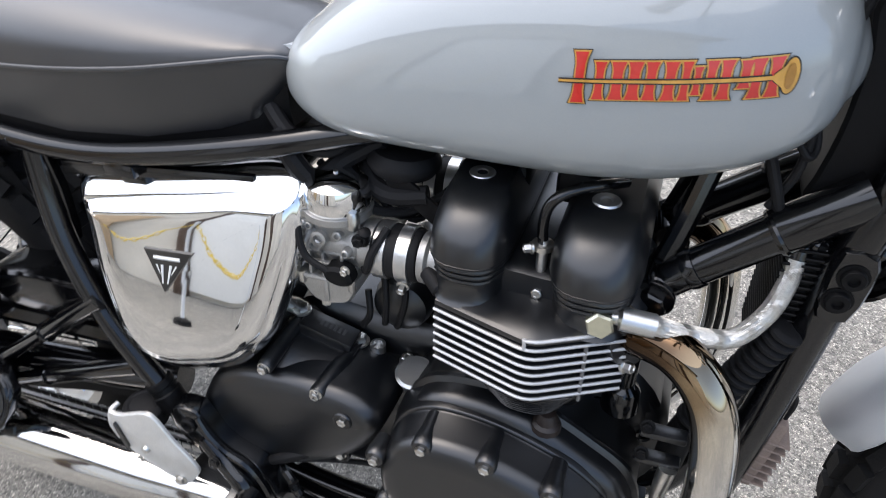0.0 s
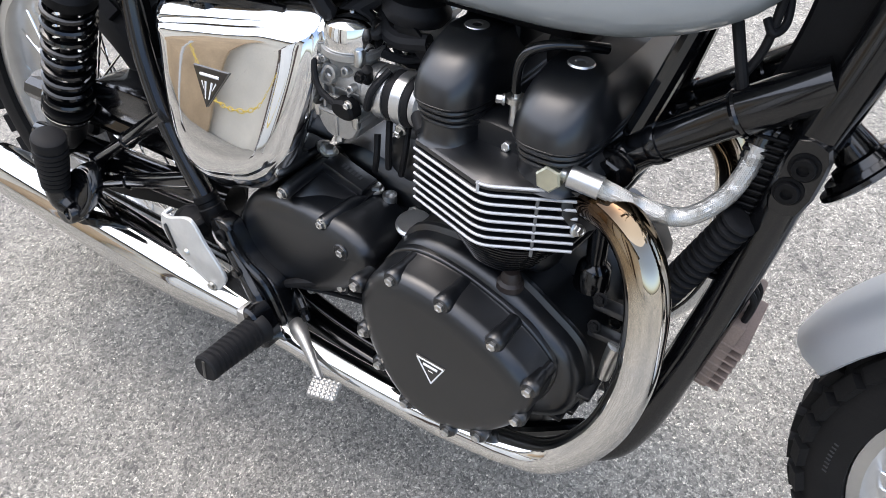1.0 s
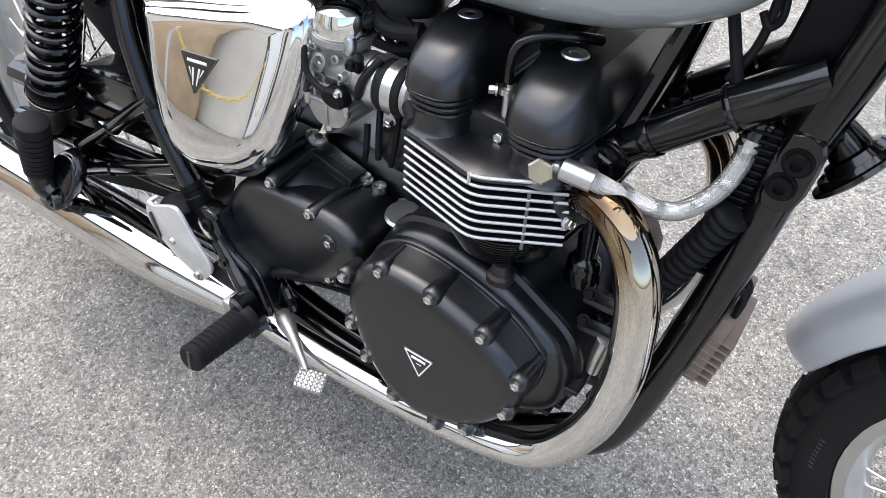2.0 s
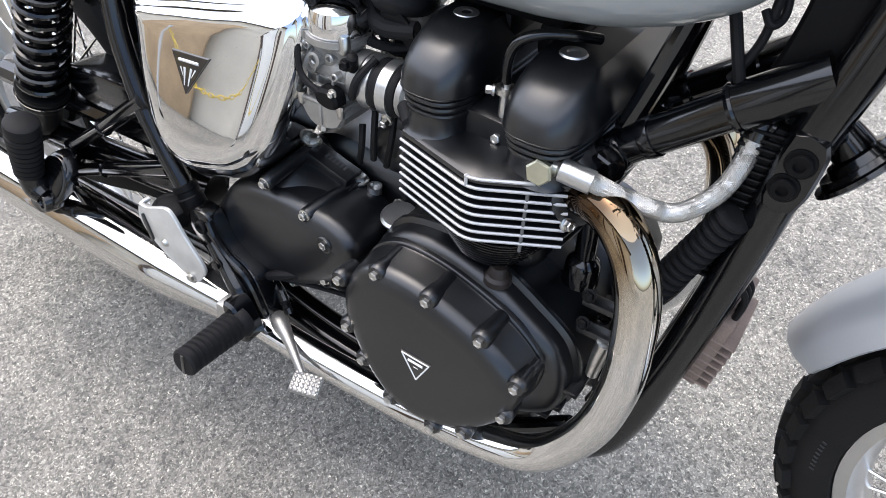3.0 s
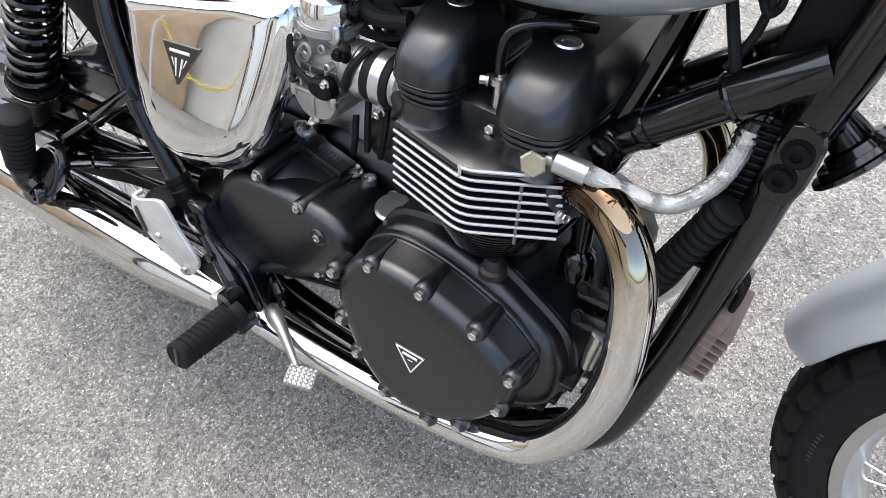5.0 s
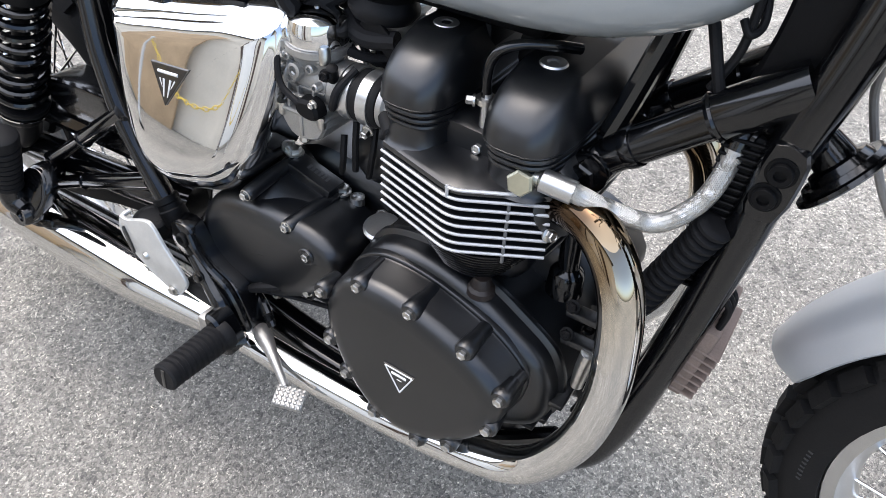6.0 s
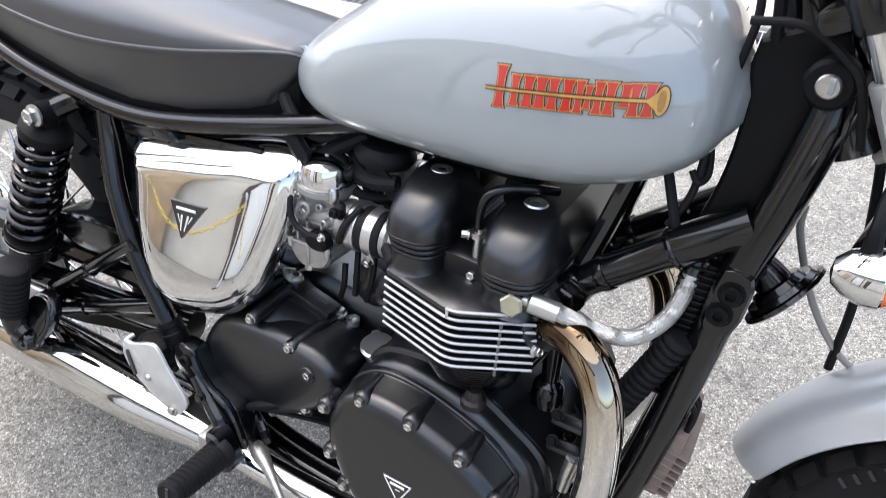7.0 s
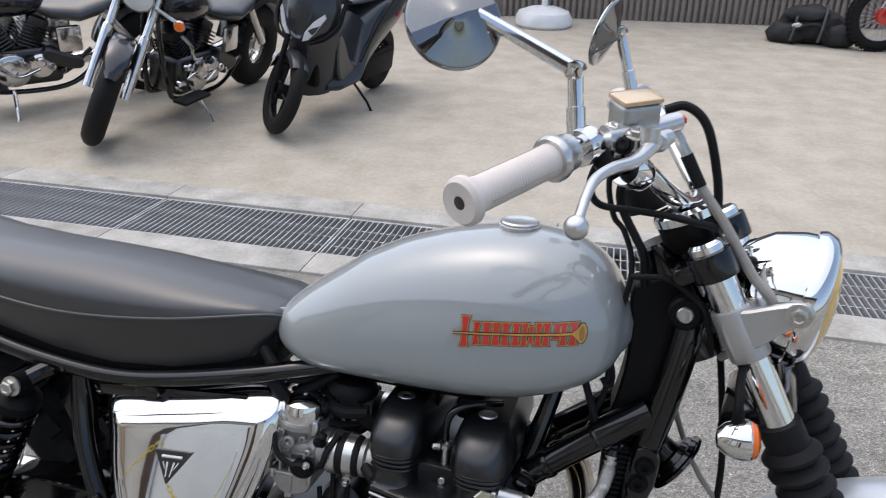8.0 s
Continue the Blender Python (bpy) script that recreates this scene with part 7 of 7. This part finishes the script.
def stand_at(x, y, heading, lean):
    """heading: the way that the front points, in degrees from +x; the frame leans to its left."""
    return pose(x, y, on_apron(x, y), math.degrees(math.atan(SLOPE)) * 1.0, 0, 0) @ pose(0, 0, 0, 0, 0, heading) @ pose(0, 0, 0, -lean, 0, 0)


c1 = cruiser("black cruiser motorcycle with chrome fork on the forecourt")
c1.matrix_world = stand_at(-2.84, 3.02, -93, 11)
c2 = copy_thing(c1, stand_at(-4.35, 2.95, -128, 9))
tagged(c2, "black cruiser motorcycle with chrome engine covers and stand")


def scooter():
    b = thing("scooter", "dark grey scooter with black wheels parked on concrete", "scooter")
    plain_wheel(b, (0, 0, 0.275), 0.275, 0.070, M_PLAST, 6)
    for s in (-1, 1):
        p1("fork_leg", tube([(0.0, s * 0.065, 0.255), (-0.14, s * 0.065, 0.60)], 0.018, 10, straight=True), M_PLAST, b)
    rings, bm = [], bmesh.new()
    for k in range(21):
        a = radians(62 + 105 * k / 20)
        rings.append([(math.cos(a) * r, y, 0.255 + math.sin(a) * r) for r, y in ((0.245, -0.058), (0.275, -0.052), (0.288, -0.026), (0.288, 0.026), (0.275, 0.052), (0.245, 0.058), (0.270, 0.047), (0.283, 0.022), (0.283, -0.022), (0.270, -0.047))])
    ring_loft(bm, rings)
    fe = p1("front_fender", bm, M_SCOOT, b, "dark grey front fender")
    ax = Vector((-0.16, 0, 0.65))
    turn = Matrix.Translation(ax) @ Matrix.Rotation(radians(50), 4, Vector((-0.4, 0, 0.917))) @ Matrix.Translation(-ax)
    for o in b.children:
        o.matrix_local = turn
    for s in (-1, 1):
        p1("fender_stripe", box(0.0, 0.05, s * 0.066 - 0.004, s * 0.066 + 0.004, -0.02, 0.02, 0.003, Matrix.Translation((-0.245, 0, 0.40))), M_LENS, fe)
    bm = bmesh.new()
    ring_loft(bm, [[(x + dx, w * y, z) for dx, y in ((0.10, 0.0), (0.085, 0.35), (0.02, 0.8), (-0.07, 1.0), (-0.12, 0.9), (-0.12, -0.9), (-0.07, -1.0), (0.02, -0.8), (0.085, -0.35))] for x, w, z in ((-0.32, 0.10, 0.20), (-0.30, 0.14, 0.32), (-0.25, 0.17, 0.50), (-0.20, 0.22, 0.66), (-0.22, 0.20, 0.80), (-0.26, 0.12, 0.92))])
    plain_wheel(b, (-1.27, 0, 0.25), 0.25, 0.085, M_PLAST, 6, "rear_wheel")
    sh = p1("leg_shield", bm, M_SCOOT, b, "dark grey front apron")

    SHIELD = ((-0.32, 0.10, 0.20), (-0.30, 0.14, 0.32), (-0.25, 0.17, 0.50), (-0.20, 0.22, 0.66), (-0.22, 0.20, 0.80), (-0.26, 0.12, 0.92))

    def on_shield(y, z, lift):
        x, w = (float(np.interp(z, [q[2] for q in SHIELD], [q[i] for q in SHIELD])) for i in (0, 1))
        return (x + float(np.interp(abs(y) / w, [0, 0.35, 0.8, 1.0], [0.10, 0.085, 0.02, -0.07])) + lift, y, z)

    for s in (-1, 1):
        bm = bmesh.new()
        o = [(s * y, z) for y, z in ((0.040, 0.585), (0.080, 0.600), (0.120, 0.650), (0.165, 0.740), (0.155, 0.765), (0.105, 0.715), (0.065, 0.650))]
        ring_loft(bm, [[on_shield(y, z, d) for y, z in o] for d in (-0.02, 0.008, 0.012)])
        p1("headlight", bm, M_LENS, sh, "clear swept headlight")
    # nose panel: the sky's reflection is painted in as a paler bluish grey
    bm = bmesh.new()
    ring_loft(bm, [[on_shield(y, z, d) for y, z in ((-0.03, 0.60), (0.03, 0.60), (0.085, 0.74), (0.10, 0.90), (-0.10, 0.90), (-0.085, 0.74))] for d in (-0.02, 0.008, 0.012)])
    p1("nose_panel", bm, mat("sky_sheen_nose_plastic", (0.10, 0.11, 0.125), 0.3, vary=0.05, scale=8, coat=0.5), sh, "smooth nose panel with the sky's sheen in its grey")
    for s in (-1, 1):
        p1("side_crease", tube([(-0.60, s * 0.215, 0.40), (-0.85, s * 0.205, 0.62), (-1.15, s * 0.175, 0.76)], 0.008, 8), M_PLAST, b)
    bm = bmesh.new()
    ring_loft(bm, [[(x, w * math.cos(t) * (1 if math.sin(t) > 0 else 1.05), z + h * math.copysign(abs(math.sin(t)) ** 0.8, math.sin(t))) for t in (2 * math.pi * k / 22 for k in range(22))] for x, w, z, h in ((-0.34, 0.12, 0.26, 0.05), (-0.42, 0.19, 0.27, 0.07), (-0.62, 0.21, 0.30, 0.10), (-0.74, 0.20, 0.46, 0.22), (-0.95, 0.19, 0.56, 0.20), (-1.25, 0.17, 0.64, 0.14), (-1.52, 0.10, 0.72, 0.08), (-1.60, 0.03, 0.74, 0.03))])
    p1("bodywork", bm, M_SCOOT, b, "dark grey bodywork")
    bm = bmesh.new()
    ring_loft(bm, [[(x, w * math.cos(t), z + h * math.sin(t)) for t in (2 * math.pi * k / 18 for k in range(18))] for x, w, z, h in ((-0.68, 0.08, 0.75, 0.02), (-0.75, 0.14, 0.77, 0.04), (-1.0, 0.16, 0.78, 0.05), (-1.4, 0.13, 0.82, 0.05), (-1.5, 0.05, 0.82, 0.02))])
    p1("saddle", bm, M_VINYL, b)
    for s in (-1, 1):
        p1("cowl_edge", tube([(-0.13, s * 0.09, 0.58), (-0.16, s * 0.17, 0.62), (-0.24, s * 0.225, 0.70), (-0.33, s * 0.22, 0.84)], [0.010, 0.016, 0.018, 0.010], 10), M_PLAST, sh)
        p1("side_panel", pillow([(-0.62, 0.34), (-0.52, 0.42), (-0.40, 0.60), (-0.34, 0.60), (-0.36, 0.40), (-0.44, 0.28)], [(0.0, s * 0.12), (0.0, s * 0.17), (0.012, s * 0.18)], 3), M_SCOOT, b)
    # black box added to stand for the dark gap below the nose
    p1("lower_grille", box(-0.27, -0.215, -0.105, 0.105, 0.27, 0.53, 0.02, seg=3), M_PLAST, sh)
    p1("handlebar_cover", box(-0.42, -0.24, -0.16, 0.16, 0.93, 1.02, 0.03, seg=3), M_SCOOT, b)
    p1("engine_unit", box(-1.30, -0.80, 0.05, 0.14, 0.18, 0.36, 0.03, seg=3), M_PLAST, b)
    p1("muffler", lathe([(0.03, 0), (0.055, 0.04), (0.06, 0.34), (0.04, 0.40)], (-0.98, -0.13, 0.27), (-1, 0, 0.15), 20), M_PLAST, b)
    p1("kickstand", tube([(-0.66, 0.12, 0.24), (-0.68, 0.25, 0.10), (-0.70, 0.30, 0.005), (-0.64, 0.32, 0.005), (-0.60, 0.27, 0.01)], 0.010, 8, straight=True), M_PLAST, b, "black side stand")
    p1("tail_reflector", lathe([(0.002, 0), (0.024, 0.002), (0.002, 0.01)], (-1.20, 0.185, 0.62), (0, 1, 0), 16), M_RED, b)
    return b


sc = scooter()
sc.matrix_world = stand_at(-1.94, 3.56, -98, 8)

# umbrella foot, rucksack and off-road wheel at the far side
M_WPLAST = mat("white_plastic", (0.72, 0.73, 0.74), 0.4, vary=0.06, scale=6)
ub = thing("umbrella_base", "white plastic umbrella base filled with water", "umbrella base", m=pose(-0.86, 8.0, on_apron(-0.86, 8.0), 4, 0, 12))
p1("tank", lathe([(0.02, 0.0), (0.30, 0.0), (0.325, 0.03), (0.325, 0.10), (0.29, 0.16), (0.18, 0.20), (0.07, 0.215), (0.06, 0.22)], (0, 0, 0), (0, 0, 1), 12), M_WPLAST, ub)
p1("tube", lathe([(0.02, 0.2), (0.035, 0.2), (0.033, 0.46), (0.02, 0.46)], (0, 0, 0), (0, 0, 1), 16), M_WPLAST, ub)
M_CLOTH = mat("black_nylon", (0.011, 0.011, 0.012), 0.7, vary=0.4, scale=12, fine=400, bump=0.4)
M_BAGSTRAP = mat("grey_webbing", (0.06, 0.06, 0.062), 0.7, vary=0.2, scale=30)
rk = thing("rucksack", "black nylon rucksack lying on the concrete", "rucksack", m=pose(1.95, 8.0, on_apron(1.95, 8.0), 4, 0, -14))


def lump(cx, cy, cz, a, b, c, seed):
    bm = bmesh.new()
    bmesh.ops.create_icosphere(bm, subdivisions=3, radius=1)
    for v in bm.verts:
        k = 1 + 0.16 * noise.noise(v.co * 1.7 + Vector((seed, 0, 0))) + 0.07 * noise.noise(v.co * 5 + Vector((0, seed, 0)))
        v.co = Vector((cx + a * v.co.x * k, cy + b * v.co.y * k, max(0.0, cz + c * v.co.z * k)))
    return bm


p1("bag_body", lump(0, 0, 0.17, 0.34, 0.20, 0.20, 1), M_CLOTH, rk)
p1("bag_pocket", lump(-0.22, -0.10, 0.10, 0.20, 0.16, 0.13, 2), M_CLOTH, rk)
p1("bag_pocket", lump(0.26, -0.08, 0.10, 0.18, 0.14, 0.12, 3), M_CLOTH, rk)
p1("bag_flap", lump(-0.05, -0.10, 0.30, 0.22, 0.13, 0.09, 5), M_CLOTH, rk)
for x in (-0.16, 0.10):
    p1("bag_strap", tube([(x, -0.26, 0.05), (x + 0.02, -0.25, 0.18), (x + 0.03, -0.18, 0.33), (x + 0.02, -0.02, 0.39)], 0.014, 6), M_BAGSTRAP, rk)
p1("strap", tube([(-0.30, -0.18, 0.04), (-0.15, -0.24, 0.16), (0.05, -0.22, 0.22), (0.2, -0.2, 0.1)], 0.018, 8), M_CLOTH, rk)
p1("buckle", lump(-0.12, -0.24, 0.20, 0.05, 0.02, 0.03, 4), M_STEEL, rk)
mx = thing("trail_motorcycle", "off-road motorcycle with knobbly tyre and red hub", "motorcycle", m=pose(2.52, 7.75, on_apron(2.52, 7.75), 4, 0, 12))
w = plain_wheel(mx, (0, 0, 0.34), 0.34, 0.08, M_STEEL, 28)
kb = bmesh.new()
for i in range(40):
    for y in (-0.035, 0.0, 0.035):
        th = 2 * math.pi * (i + (0.5 if y == 0 else 0)) / 40
        bmesh.ops.create_cube(kb, size=1, matrix=Matrix.Translation((0, 0, 0.34)) @ Matrix.Rotation(th, 4, "Y") @ Matrix.Translation((0.338 - abs(y) * 0.35, y, 0)) @ Matrix.Diagonal((0.024, 0.022, 0.026, 1)))
p1("tread", kb, M_TYRE, w)
p1("red_hub", lathe([(0.01, -0.06), (0.075, -0.06), (0.08, -0.02), (0.08, 0.02), (0.01, 0.03)], (0, 0, 0.34), (0, 1, 0), 24), M_RED, w, "red wheel hub")
for s in (-1, 1):
    p1("fork_leg", tube([(0, s * 0.09, 0.34), (0.30, s * 0.09, 1.0)], 0.028, 12, straight=True), M_RED if s < 0 else M_STEEL, mx)
p1("body", lump(0.75, 0, 0.75, 0.45, 0.13, 0.20, 7), M_RED, mx)

# ribbed fence wall at the back of the forecourt
WALL = pose(-1.4, 8.45, 0, 0, 0, 8.5)
M_FENCE = mat("weathered_brown_cladding", (0.22, 0.19, 0.165), 0.75, vary=0.25, scale=3, fine=60, bump=0.3)
fw = tagged(new("wall_north"), "weathered brown ribbed cladding wall", "wall", kind="structure")
fw.matrix_world = WALL
p1("backing", box(-14, 14, 0.06, 0.16, 0.2, 3.2, 0.0), M_FENCE, fw)
p1("base_rail", box(-14, 14, 0.0, 0.06, 0.34, 0.40, 0.004), M_CONC, fw)
rib = box(-0.022, 0.022, 0.015, 0.06, 0.40, 3.2, 0.006, seg=1)
r0 = p1("rib", rib, M_FENCE, fw)
for i in range(1, 150):
    r = new("rib", r0.data)
    r.parent = fw
    r.matrix_local = Matrix.Translation((0.075 * (i // 2 + 1) * (1 if i % 2 else -1), 0, 0))

# the house across the lane, seen in the chrome
M_PLASTER = mat("cream_plaster", (0.72, 0.66, 0.56), 0.85, vary=0.12, scale=2.0, fine=120, bump=0.4)
M_PLANK = mat("tan_board", (0.50, 0.36, 0.22), 0.65, vary=0.2, scale=3, fine=80)
M_DOOR = mat("dark_brown_door", (0.075, 0.048, 0.034), 0.45, vary=0.2, scale=4, fine=120)
M_WDOOR = mat("white_painted_panel", (0.86, 0.84, 0.79), 0.5, vary=0.05, scale=3)
M_ROOF = mat("dark_roof_tile", (0.09, 0.085, 0.085), 0.6, vary=0.25, scale=5)
house = thing("house", "cream plastered house with a dark roof across the lane", "house", m=pose(-3.6, -2.95, 0, 0, 0, -16))
p1("wall", box(-5, 5, -4.0, 0.0, 0.0, 2.8, 0.01), M_PLASTER, house)
roof = bmesh.new()
ring_loft(roof, [[(x, 0.40, 2.72), (x, 0.43, 2.80), (x, -2.0, 3.7), (x, -4.4, 2.80), (x, -4.4, 2.72)] for x in (-5.4, 5.4)])
p1("roof", roof, M_ROOF, house, "dark tiled roof with eaves")
wd = p1("white_door", box(1.32, 2.45, 0.0, 0.05, 0.05, 2.2, 0.01), M_WDOOR, house, "white sliding door panel")
p1("door_frame", box(1.18, 1.32, 0.0, 0.07, 0.0, 2.3, 0.008), M_DOOR, wd)
p1("door_frame", box(2.45, 2.56, 0.0, 0.07, 0.0, 2.3, 0.008), M_DOOR, wd)
p1("door_frame", box(1.18, 2.56, 0.0, 0.07, 2.2, 2.32, 0.008), M_DOOR, wd)
bd = p1("brown_door", box(2.90, 3.30, 0.0, 0.05, 0.05, 2.05, 0.01), M_DOOR, house, "dark brown panelled door")
for z in (0.25, 0.85, 1.45):
    p1("door_panel", box(2.96, 3.24, 0.05, 0.065, z, z + 0.45, 0.01), M_DOOR, bd)
p1("leaning_board", box(-0.85, 0.35, 0.06, 0.10, 0.0, 1.9, 0.005, pose(0, 0, 0, -4, 9, 0)), M_PLANK, house, "tan plywood board")
p1("window", box(-4.3, -3.0, 0.0, 0.04, 1.0, 2.1, 0.01), M_DOOR, house, "dark window")
M_YELLOW = mat("yellow_chain_plastic", (0.72, 0.52, 0.06), 0.5, vary=0.1, scale=20)
posts = [(-2.75, -2.0), (-1.68, -2.2), (-1.05, -2.35)]
for i, (x, y) in enumerate(posts):
    cb = thing("chain_post", "thin white barrier post with a dark weighted foot", "post", "barrier posts", pose(x, y, 0))
    p1("post", lathe([(0.005, 0.03), (0.013, 0.03), (0.013, 0.82), (0.020, 0.83), (0.020, 0.87), (0.005, 0.88)], (0, 0, 0), (0, 0, 1), 16), M_WPLAST, cb)
    p1("foot", lathe([(0.005, 0), (0.065, 0), (0.06, 0.03), (0.02, 0.045)], (0, 0, 0), (0, 0, 1), 24), M_PLAST, cb)
for i, (a, b) in enumerate(zip(posts, posts[1:])):
    chn = bmesh.new()
    N = 26
    for k in range(N):
        u = (k + 0.5) / N
        p = Vector((a[0] + (b[0] - a[0]) * u, a[1] + (b[1] - a[1]) * u, 0.80 - 1.6 * u * (1 - u)))
        d = Vector((b[0] - a[0], b[1] - a[1], -1.6 * (1 - 2 * u))).normalized()
        s = Vector((0, 0, 1)).cross(d).normalized() if k % 2 else d.cross(Vector((0, 0, 1)).cross(d).normalized()).normalized()
        tube([p + d * 0.030 * math.cos(q) + s * 0.013 * math.sin(q) for q in (2 * math.pi * j / 10 for j in range(11))], 0.0042, 5, bm=chn, straight=True)
    tagged(p1("chain", chn, M_YELLOW, None), "yellow plastic barrier chain between white posts", "chain", "barrier chains")
